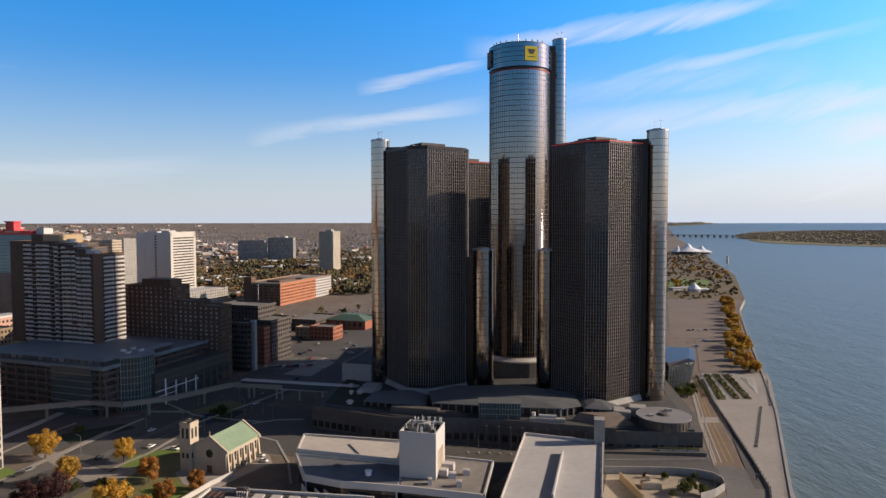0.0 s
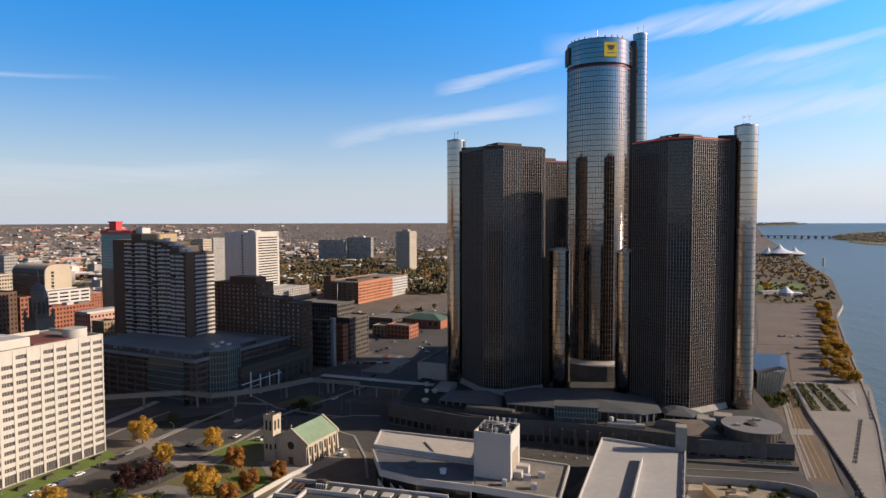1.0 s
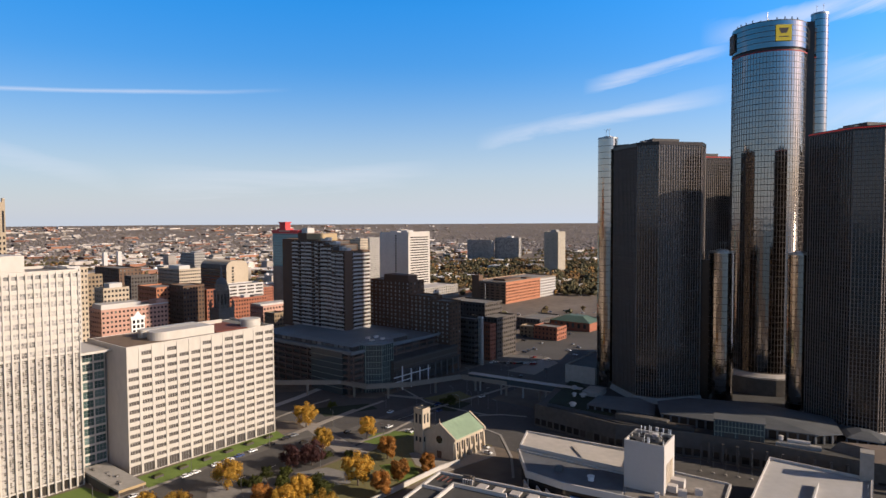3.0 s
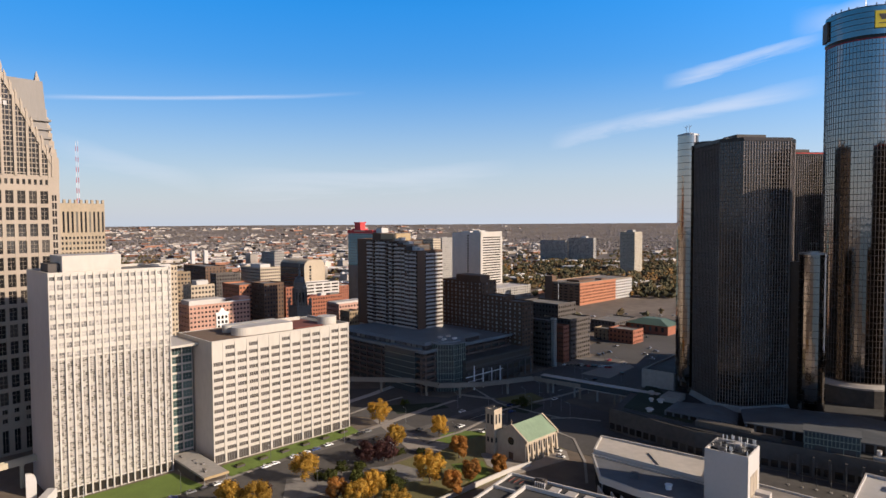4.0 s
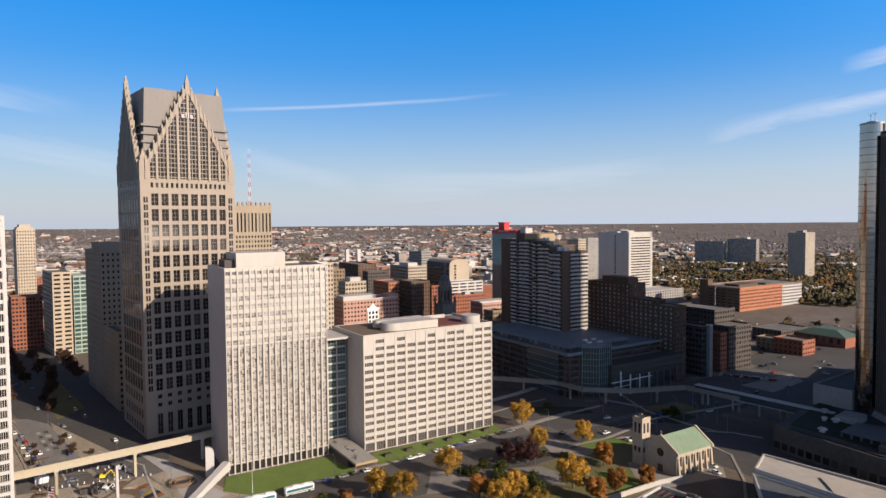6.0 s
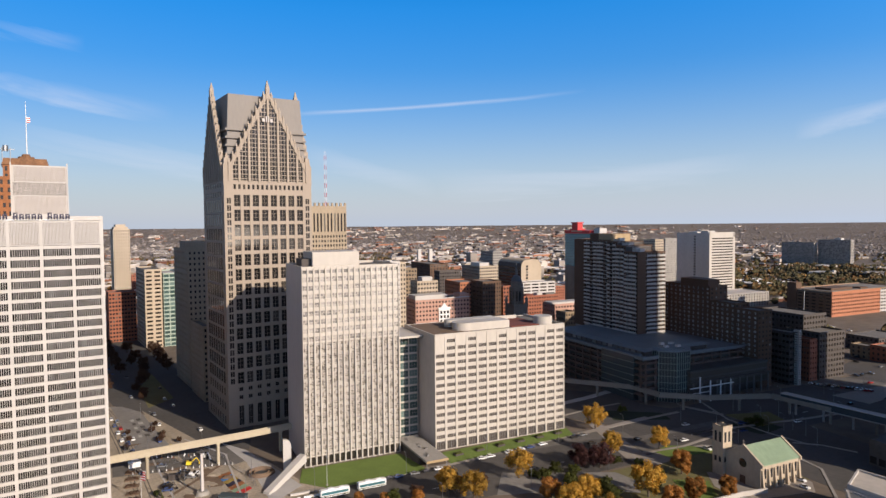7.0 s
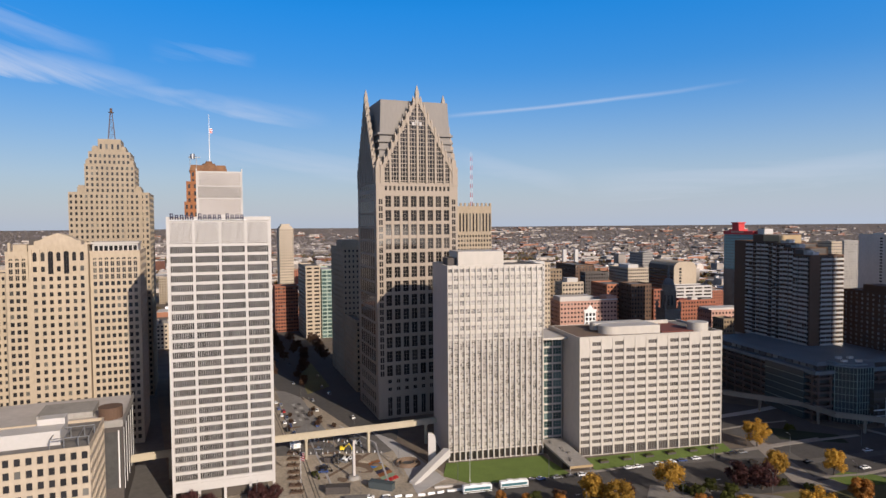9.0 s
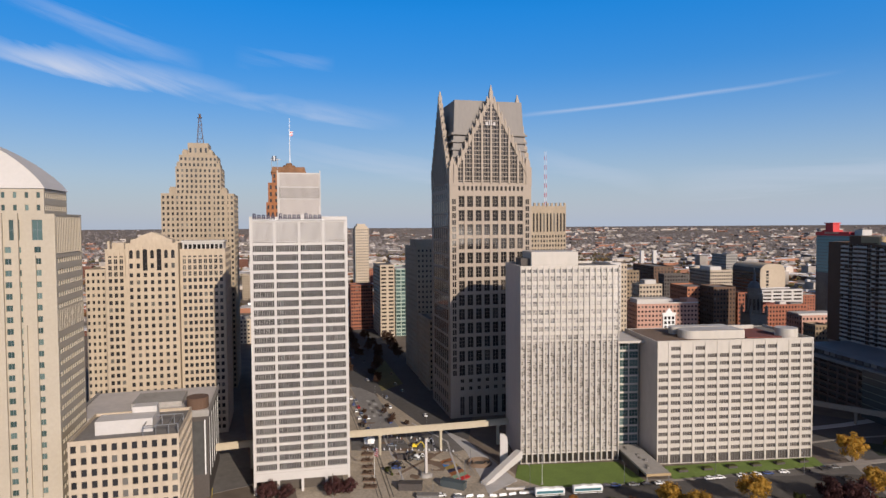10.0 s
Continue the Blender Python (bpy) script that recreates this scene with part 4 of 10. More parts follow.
def hotel_tower():
    ob = thing("hotel_tower", (HUB.x, HUB.y, 0), -15, "tall round silver glass hotel tower with a wider crown", "skyscraper")
    r, z0, z1 = 20.0, 11.0, 210.3
    n = 72
    part("glass_drum", Geo().drum(0, 0, z0, z1, r, n), M["mirror"], ob, "silvered mirror glass")
    ring = Geo().drum(0, 0, 0, 0.3, r + 0.10, n).mesh("joint", [M["bronze"]])
    z = z0 + 2
    while z < z1 - 1:
        part("joint", ring, None, ob, loc=pose(0, 0, z))
        z += 3.35
    rib = Geo().box(-0.09, -0.14, z0, 0.09, 0.1, z1).mesh("mullion", [M["tower_grid"]])
    for k in range(n):
        a = 360 * k / n
        part("mullion", rib, None, ob, loc=pose(0, 0, 0, 0, 0, a) @ pose(0, -r, 0))
    part("neck", Geo().drum(0, 0, z1, z1 + 2.2, r - 0.6, n), M["dark_metal"], ob, "dark recessed ring with a dull red edge")
    part("neck_edge", Geo().drum(0, 0, z1 - 0.1, z1 + 0.5, r + 0.2, n), mat("dull_red_edge", (0.30, 0.03, 0.03)), ob)
    part("crown", Geo().drum(0, 0, z1 + 2.2, z1 + 17.0, r + 0.5, n), M["mirror"], ob, "silver glass crown")
    ring2 = Geo().drum(0, 0, 0, 0.3, r + 0.62, n).mesh("joint", [M["bronze"]])
    for k in range(1, 5):
        part("joint", ring2, None, ob, loc=pose(0, 0, z1 + 2.2 + k * 3.0))
    part("roof", Geo().drum(0, 0, z1 + 17.0, z1 + 17.6, r + 0.3, n).drum(0, 0, z1 + 17.6, z1 + 19.0, r - 6, 32), M["dark_panel"], ob)
    rail = Geo()
    rng = random.Random(4)
    for k in range(26):
        a = 2 * math.pi * k / 26
        x, y = math.cos(a) * (r - 2), math.sin(a) * (r - 2)
        rail.box(x - 0.3, y - 0.3, z1 + 17.5, x + 0.3, y + 0.3, z1 + 18.4 + rng.random() * 1.6)
    part("roof_equipment", rail, M["steel"], ob)
    part("mast", Geo().rod((-1, 0, z1 + 19), (-1, 0, z1 + 28), 0.22, 6).rod((3, 5, z1 + 18), (3, 5, z1 + 23), 0.12, 5), M["steel"], ob)
    # lit sign panel on the crown
    a = -61.0
    sign = part("sign_panel", Geo().box(-4.3, -0.5, z1 + 5.2, 4.3, 0.4, z1 + 14.2), M["yellow"], ob, "square yellow sign with a dark emblem",
                loc=pose(0, 0, 0, 0, 0, a + 90) @ pose(0, -r - 0.75, 0))
    e = Geo()
    e.add([(-2.7, -0.56, z1 + 12.4), (2.7, -0.56, z1 + 12.4), (1.4, -0.56, z1 + 9.4), (-1.4, -0.56, z1 + 9.4),
           (-2.7, -0.5, z1 + 12.4), (2.7, -0.5, z1 + 12.4), (1.4, -0.5, z1 + 9.4), (-1.4, -0.5, z1 + 9.4)],
          [(3, 2, 1, 0), (4, 5, 6, 7), (0, 1, 5, 4), (1, 2, 6, 5), (2, 3, 7, 6), (3, 0, 4, 7)])
    e.box(-2.6, -0.56, z1 + 7.3, 2.6, -0.5, z1 + 7.8)
    part("emblem", e, M["dark_panel"], sign)
    for a in (25, 205):
        part("side_panel", Geo().box(-4.5, -0.6, z1 + 4, 4.5, 0.4, z1 + 15), M["dark_panel"], ob,
             loc=pose(0, 0, 0, 0, 0, a + 90) @ pose(0, -r - 0.6, 0))


hotel_tower()
lift_cylinder((79.5, 437.0, 0), 4.7, 234.5, "mirror", 190, "slim silver glass lift shaft reaching the hotel's crown", 7)


def podium():
    ob = thing("podium", (0, 0, 0), 0, "broad dark concrete podium with stepped roof terraces", "podium")
    base = [(-72, 343), (-27, 322.5), (13, 320.5), (42, 315.0), (84, 303.8), (125.5, 301.5), (134, 330), (143, 400), (175, 500), (70, 545), (-60, 560), (-66, 420)]
    part("base", Geo().prism(base, 0, 10.0), M["podium_wall"], ob, "dark stained concrete")
    part("terrace", Geo().prism([(-66, 347), (-24, 329), (14, 324), (42, 318.5), (84, 308), (123, 305.5), (136, 400), (168, 496), (66, 538), (-54, 552), (-60, 420)], 10.003, 10.9), M["tar"], ob)
    for a in range(5):
        p, q = Vector(base[a]), Vector(base[a + 1])
        d = (q - p).normalized()
        n = Vector((-d.y, d.x)) * 0.7
        part("parapet", Geo().prism([tuple(x) for x in (p, q, q + n, p + n)], 10.0, 12.2 if a < 4 else 11.0), M["podium_wall"], ob)
        # bands of openings below the parapet
        m = max(3, int((q - p).length / 4))
        for k in range(m):
            c = p.lerp(q, (k + 0.5) / m)
            part("opening", Geo().box(-1.5, -0.06, 1.2, 1.5, 0.3, 4.4), M["win_brown"], ob, loc=pose(c.x, c.y, 0, 0, 0, math.degrees(math.atan2(d.y, d.x))))
    # upper drum below the hotel
    part("hotel_base", Geo().drum(HUB.x, HUB.y, 10.9, 20.5, 26, 40), M["podium_wall"], ob)
    part("hotel_canopy", Geo().drum(HUB.x, HUB.y, 20.503, 21.3, 25.2, 40).drum(HUB.x, HUB.y, 21.3, 22.6, 24.2, 40, r2=22.5), M["whiteroof"], ob, "pale curved canopy")
    # faceted metal roofs over the lobby, with piers and glass below them
    for pts, top, z0, z1 in (([(-6, 336), (20, 331), (42, 327.5), (62, 325), (73, 330.5), (74, 356), (46, 371), (8, 371), (-8, 358)], [(22, 349), (40, 344), (55, 345), (52, 356), (28, 358)], 15.6, 18.6),
                             ([(-44, 346), (-9, 337), (-9, 357), (-18, 368), (-40, 366)], [(-30, 352), (-16, 348), (-17, 357), (-30, 360)], 13.8, 15.6),
                             ([(74.5, 331), (88, 327), (95, 334), (88, 347), (74.5, 352)], [(79, 336), (86, 334), (87, 338), (80, 343)], 14.0, 16.0)):
        part("lobby_roof", Geo().prism(pts, z0 - 0.5, z0).prism(pts, z0, z1, top=top) if len(pts) == len(top) else roof_over(pts, z0, z1), M["slate"], ob, "low faceted grey metal roof")
        cx, cy = sum(p[0] for p in pts) / len(pts), sum(p[1] for p in pts) / len(pts)
        part("lobby_glass", Geo().prism([(cx + (x - cx) * 0.94, cy + (y - cy) * 0.94) for x, y in pts], 10.9, z0 - 0.5), M["win_brown"], ob)
        for a, b in zip(pts[:4], pts[1:5]):
            p, q = Vector(a), Vector(b)
            for k in range(int((q - p).length // 4.2) + 1):
                c = p.lerp(q, min(1, k * 4.2 / (q - p).length))
                part("pier", Geo().box(-0.45, 0.1, 10.9, 0.45, 1.2, z0 - 0.5), M["slate"], ob, loc=pose(c.x + (cx - c.x) * 0.02, c.y + (cy - c.y) * 0.02, 0, 0, 0, math.degrees(math.atan2((q - p).y, (q - p).x))))
    pav = part("entrance_pavilion", Geo().box(0.3, 0.3, 10.9, 21.2, 9.8, 19.8), M["atrium"], ob, "green glass entrance pavilion", loc=pose(18.2, 319.9, 0, 0, 0, -5))
    for k in range(15):
        part("mullion", Geo().box(-0.12, -0.02, 10.9, 0.12, 0.3, 19.8), M["green_frame"], pav, loc=pose(0.3 + 1.49 * k, 0, 0))
    for z in (14.2, 17.0):
        part("transom", Geo().box(0.3, 0.02, z, 21.2, 0.29, z + 0.25), M["green_frame"], pav)
    for x in (4.5, 10.5, 15.5):
        part("doorway", Geo().box(x, -0.08, 10.9, x + 4.2, 0.35, 14.2), M["tar"], pav)
    part("pavilion_roof", Geo().box(-0.3, -0.4, 19.803, 21.8, 10.2, 20.3), M["slate"], pav)
    # blocks on the terrace
    for x, y, w, d, h, a, key in ((-28, 334, 26, 5, 3, -14, "podium_wall"), (-50, 372, 10, 14, 3, -12, "concrete"), (44, 318.5, 18, 3.5, 1.6, -8, "concrete"),
                                  (88, 324, 9, 9, 3.5, -15, "concrete"), (97, 327, 9, 8, 4.5, -15, "concrete"), (-8, 328, 18, 4, 2.2, -10, "dark_panel")):
        part("terrace_block", Geo().box(0, 0, 10.9, w, d, 10.9 + h).box(0.4, 0.4, 10.9 + h, w - 0.4, d - 0.4, 11.1 + h), M[key], ob, loc=pose(x, y, 0, 0, 0, a))
    part("sloping_terrace", Geo().prism([(66, 321), (80, 309), (96, 313), (93, 325)], 10.9, 14.5, top=[(70, 322), (80, 316), (91, 317), (90, 323)]), M["lot"], ob, "brown sloping terrace")
    part("pale_tank", Geo().rod((49, 320.4, 13.3), (58, 319.0, 13.3), 0.9, 10).drum(46.5, 321, 12.5, 15.0, 1.0, 12), M["whiteroof"], ob)
    # planted roof and round vents
    part("planted_roof", Geo().prism([(-66, 352), (-30, 338), (-29, 345), (-38, 368), (-56, 402), (-62, 404)], 10.91, 11.25), M["planting_dark"], ob, "dark green planted roof")
    for x, y, r in ((-56.2, 384.3, 1.7), (-54, 368.8, 1.3), (-49.1, 369.3, 1.9), (-51.9, 348.9, 1.9), (-39, 347, 1.2)):
        part("roof_vent", Geo().drum(x, y, 10.9, 12.6, r * .7, 14).drum(x, y, 12.6, 13.4, r * 1.2, 14, r2=r * 0.7), M["whiteroof"], ob, "white round roof vent", smooth=False)
    # lower ledge at the front
    part("ledge", Geo().prism([(76, 297), (124.5, 294.5), (125.5, 301.4), (84, 303.7), (76, 305.8)], 0, 3.4), M["podium_wall"], ob)
    for k in range(3):
        part("planter", Geo().box(-3, -1, 3.4, 3, 1, 4.2).box(-2.7, -.7, 4.2, 2.7, .7, 4.7, 1), [M["concrete"], M["leaf_green"]], ob, loc=pose(106 + 6.6 * k, 298 - .3 * k, 0, 0, 0, -3))
    for k in range(10):
        x = 16 + k * 6
        part("column", Geo().box(x - 0.5, 318.4 - 0.2 * (x - 13) - 0.9, 0, x + 0.5, 318.4 - 0.2 * (x - 13), 9.6), M["podium_wall"], ob)


def roof_over(pts, z0, z1):
    """A low hipped roof: a rim at z0, an inner ring higher up and a flat top."""
    cx, cy = sum(p[0] for p in pts) / len(pts), sum(p[1] for p in pts) / len(pts)

    def ring(k):
        return [(cx + (x - cx) * k, cy + (y - cy) * k) for x, y in pts]

    zm = z0 + (z1 - z0) * 0.45
    return Geo().prism(pts, z0 - 0.5, z0).prism(pts, z0, zm, top=ring(0.72)).prism(ring(0.70), zm, z1, top=ring(0.2))


podium()


def rotunda():
    ob = thing("rotunda", (110.8, 314.3, 0), 0, "round pavilion with a pale flat roof and dark windows", "pavilion")
    part("drum", Geo().drum(0, 0, 9, 14.6, 12.3, 48), M["win_brown"], ob, "dark window band")
    part("plinth", Geo().drum(0, 0, 0, 9.2, 12.5, 48), M["podium_wall"], ob)
    part("eaves", Geo().drum(0, 0, 14.6, 15.3, 13.2, 48), M["dark_panel"], ob)
    part("roof", Geo().drum(0, 0, 15.3, 15.7, 13.3, 48), M["roof_grey"], ob, "pale grey round roof")
    part("roof_well", Geo().drum(0, 0, 15.7, 16.5, 3.4, 24, r2=2.0), M["dark_panel"], ob)
    part("roof_unit", Geo().box(3, 5, 15.7, 6, 7, 16.9).box(-8, -3, 15.7, -6, -1, 16.5), M["concrete"], ob)
    post = Geo().box(-0.15, -12.5, 9.2, 0.15, -12.2, 14.6).mesh("mullion", [M["bronze"]])
    for k in range(36):
        part("mullion", post, None, ob, loc=pose(0, 0, 0, 0, 0, k * 10))


rotunda()


def service_block():
    ob = thing("service_block", (-65, 404, 0), -15, "plain beige concrete block with a dark flat roof", "building")
    part("body", Geo().box(0, 0, 0, 20, 60, 20.5), M["concrete"], ob)
    part("roof", Geo().box(0.8, 0.8, 20.503, 19.2, 59.2, 20.8), M["tar"], ob)
    part("parapet", Geo().box(0, 0, 20.502, 20, 0.7, 21.6).box(0, 0.7, 20.502, 0.7, 60, 21.6), M["concrete"], ob)


service_block()


def winter_garden():
    """Glass box that leans outward towards the river."""
    ob = thing("winter_garden", (0, 0, 0), 0, "dark teal glass winter garden leaning out towards the river", "conservatory")
    low = [(145, 405), (161.5, 413), (176, 452), (150, 460)]
    high = [(145, 403), (167.0, 417), (182, 456), (150, 462)]
    part("glass", Geo().prism(low, 0, 19.5, top=high), M["atrium"], ob, "dark teal curtain glass")
    part("roof", Geo().prism([(144.6, 402.6), (167.6, 416.6), (182.6, 456.4), (149.6, 462.4)], 19.503, 21.0, top=[(145, 405), (164, 419), (178, 454), (150, 461)]), M["dark_metal"], ob, "dark metal roof")
    for i in (0, 1):
        a, b, c, d = Vector((*low[i], 0)), Vector((*low[i + 1], 0)), Vector((*high[i], 19.5)), Vector((*high[i + 1], 19.5))
        n = 9 if i == 0 else 14
        for k in range(n + 1):
            part("mullion", Geo().rod(a.lerp(b, k / n), c.lerp(d, k / n), 0.13, 4), M["dark_metal"], ob)
        for k in range(1, 6):
            part("transom", Geo().rod(a.lerp(c, k / 6), b.lerp(d, k / 6), 0.11, 4), M["dark_metal"], ob)


winter_garden()

# ---- civic buildings on the avenue ----
def office_slab():
    """The taller civic tower: closely set white fins, big windows above, small sashes below."""
    ob = thing("civic_tower", (-254.8, 155.0, 0), 71.5, "white marble office tower with closely set vertical fins", "office tower")
    w, d, h, mid = 47.8, 35.0, 93.0, 58.0
    blk = (0, 0, w, d)
    shell(ob, blk, 0, h, M["dark_panel"], M["gravel"], inset=0.92, parapet=0.9, wall=M["marble"])
    rng = random.Random(31)
    sash = [lattice(2.15, 2.95, 2, 4, 0.13, -0.06, 0.03, lambda i, j: rng.choices((0, 2), (1, 1.6) if j > 1 else (1, 5))[0]).mesh("window", [M["win_tan"], M["marble"], M["pane_bright"]]) for _ in range(12)]
    # upper panes mostly near white: the glare on this front is put into their colour
    wide = [lattice(2.2, 2.3, 2, 2, 0.10, -0.06, 0.03, lambda i, j: rng.choices((0, 2), (1, 2.2))[0]).mesh("window", [M["win_sheer"], M["marble"], M["pane_bright"]]) for _ in range(6)]
    facade(ob, "f", blk, 5.0, mid, 17, 17, 2.15, 2.95, M["spandrel_grey"], M["win_tan"], M["marble"], panes=(2, 2), depth=0.9, proud=0.3, cap=300, pier_mat=M["marble"], kinds=sash)
    facade(ob, "f", blk, mid + 0.002, h - 3.2, 17, 8, 2.2, 2.3, M["marble"], M["win_tan"], M["marble"], panes=(2, 2), depth=0.5, proud=0.3, cap=440, kinds=wide)
    facade(ob, "f", blk, 0, 4.998, 17, 1, 2.2, 4.2, M["marble"], M["win_brown"], M["marble"], depth=0.9, proud=0.35, high=0.4, cap=460)
    facade(ob, "f", blk, h - 3.198, h, 17, 1, 2.05, 1.6, M["marble"], M["win_sheer"], M["marble"], depth=0.9, proud=0.35, cap=480)
    part("wall", Geo().box(0, 0.9, 0, 0.9, d - 0.9, h), M["marble_grey"], ob, "plain grey veined marble end wall")
    part("wall", Geo().box(w - 0.9, 0.9, 0, w, d - 0.9, h).box(0, d - 0.9, 0, w, d, h), M["marble"], ob)
    part("penthouse", Geo().box(7, 7, h - 0.2, 30, 26, h + 7.2), M["marble"], ob, "plain white penthouse")
    part("plant_room", Geo().box(2.5, 10, h - 0.2, 6.9, 22, h + 4), M["dark_panel"], ob)


def court_block():
    ob = thing("court_block", (-227.0, 212.5, 0), 71.5, "long white marble office block with ribbon windows", "office block")
    w, d, h = 78.0, 40.0, 57.8
    blk = (0, 0, w, d)
    shell(ob, blk, 0, h, M["dark_panel"], M["gravel"])
    keep = {6, 8, 9, 11, 12, 1, 3}
    facade(ob, "f", blk, 5.0, h, 13, 14, 4.7, 1.85, M["marble"], M["win_dark"], M["marble"], panes=(4, 1), depth=0.6, proud=0.18, high=1.2,
           skip=lambda c, r: r == 13 and c not in keep or r == 12 and c in (0,))
    facade(ob, "f", blk, 0, 4.998, 13, 1, 5.0, 4.2, M["marble"], M["win_green"], M["steel"], panes=(4, 1), depth=0.6, proud=0.18, high=0.2)
    side = (0, 0.6, w, d - 0.6)
    facade(ob, "l", side, 0.0, h, 3, 14, 6.0, 2.0, M["marble_grey"], M["win"], M["marble"], panes=(4, 1), depth=0.6, low=4, high=1.2, margin=3.0,
           skip=lambda c, r: c > 0, single=False)
    part("wall", Geo().box(w - 0.6, 0.6, 0, w, d - 0.6, h).box(0, d - 0.6, 0, w, d, h), M["marble"], ob)
    lane = Geo().box(1, 1, h - 0.24, 24, d - 1, h - 0.1)
    part("roof_deck", lane, M["brickpave"], ob)
    part("red_deck", Geo().box(48, 6, h - 0.24, 68, d - 8, h + 0.3), M["redroof"], ob, "dark red roof terrace")
    part("coping", Geo().box(0, -0.2, h, w, 0.5, h + 0.7).box(w - 0.6, 0.5, h, w, d, h + 0.7).box(0, 0.5, h, 0.6, d, h + 0.4), M["marble"], ob)
    ph = Geo().box(22, 6.5, h - 0.2, 47, 18, h + 3.9).drum(22, 12.25, h - 0.2, h + 3.88, 5.75, 28)
    part("penthouse", ph, M["marble"], ob, "long low penthouse with a rounded end")
    part("rear_penthouse", Geo().box(20, 21, h - 0.2, 47, 27, h + 3.6).drum(20, 24, h - 0.2, h + 3.58, 3, 28), M["marble"], ob)
    part("round_house", Geo().drum(70, 9, h - 0.2, h + 4.2, 5.2, 32), M["marble"], ob, "round white stair house")
    part("screen", Geo().box(50.1, 30, h - 0.2, 66, 31, h + 2.2), M["marble"], ob)
    return ob


def glass_link():
    ob = thing("glass_link", (-239.4, 199.6, 0), 71.5, "green glass link between two white marble buildings", "link building")
    # recessed behind both fronts
    blk = (0.4, 12, 15.4, 30)
    shell(ob, blk, 0, 54.5, M["dark_panel"], M["tar"])
    facade(ob, "f", blk, 0, 54.5, 3, 13, 4.5, 3.3, M["marble"], M["win_green"], M["steel"], panes=(3, 2), depth=0.5)
    part("roof_slab", Geo().box(-1, 6, 55.2, 17.5, 33, 56.3), M["marble"], ob, "overhanging flat roof")


def entrance_canopy():
    ob = thing("entrance_canopy", (-239, 201, 0), 71.5, "low concrete entrance canopy on slim posts", "canopy")
    part("slab", Geo().box(0.5, -29, 3.6, 11.5, 8, 4.5), M["concrete"], ob)
    part("fascia", Geo().box(0.4, -29.15, 3.5, 11.6, -29.005, 4.6), M["tan_metal"], ob)
    part("side_wall", Geo().box(0.5, -20, 0, 0.9, 6, 3.598), M["dark_panel"], ob)
    for x in (1, 11):
        for y in (-28, -18):
            part("post", Geo().box(x - 0.15, y - 0.15, 0, x + 0.15, y + 0.15, 3.6), M["steel"], ob)
    u = Geo()
    rng = random.Random(8)
    for k in range(7):
        x, y = rng.uniform(1.5, 9), rng.uniform(-24, 2)
        u.box(x, y, 4.5, x + rng.uniform(.6, 1.6), y + rng.uniform(.8, 2.5), 4.5 + rng.uniform(.3, .9))
    part("roof_units", u, M["gravel"], ob)


office_slab()
court_block()
glass_link()
entrance_canopy()


# ---- gabled granite skyscraper ----
def stepped_gable(ob, m, width, z0, apex, steps, thick):
    """Two sloping stone rakes, each broken by slim pinnacles."""
    cx, c = width / 2, thick / 2
    pin = Geo().box(-0.5, -c - 0.35, -4, 0.5, c + 0.35, 1.8)
    pin.prism([(-.5, -.5), (.5, -.5), (.5, .5), (-.5, .5)], 1.8, 3.8, top=[(-.1, -.1), (.1, -.1), (.1, .1), (-.1, .1)])
    pin = pin.mesh("pinnacle", [M["granite"]])
    for sgn in (-1, 1):
        xa, xb, low = cx + sgn * cx, cx, 3.6
        g = Geo().add([(xa, 0, z0 - low), (xb, 0, apex - low), (xb, 0, apex + 0.3), (xa, 0, z0 + 0.3), (xa, thick, z0 - low), (xb, thick, apex - low), (xb, thick, apex + 0.3), (xa, thick, z0 + 0.3)],
                      [(0, 1, 2, 3), (7, 6, 5, 4), (0, 4, 5, 1), (1, 5, 6, 2), (2, 6, 7, 3), (3, 7, 4, 0)] if sgn < 0 else
                      [(3, 2, 1, 0), (4, 5, 6, 7), (1, 5, 4, 0), (2, 6, 5, 1), (3, 7, 6, 2), (0, 4, 7, 3)])
        part("gable_rake", g, M["granite"], ob, loc=m)
        for k in range(steps):
            f = k / steps
            part("pinnacle", pin, None, ob, loc=m @ pose(cx + sgn * cx * (1 - f), c, z0 + (apex - z0) * f))


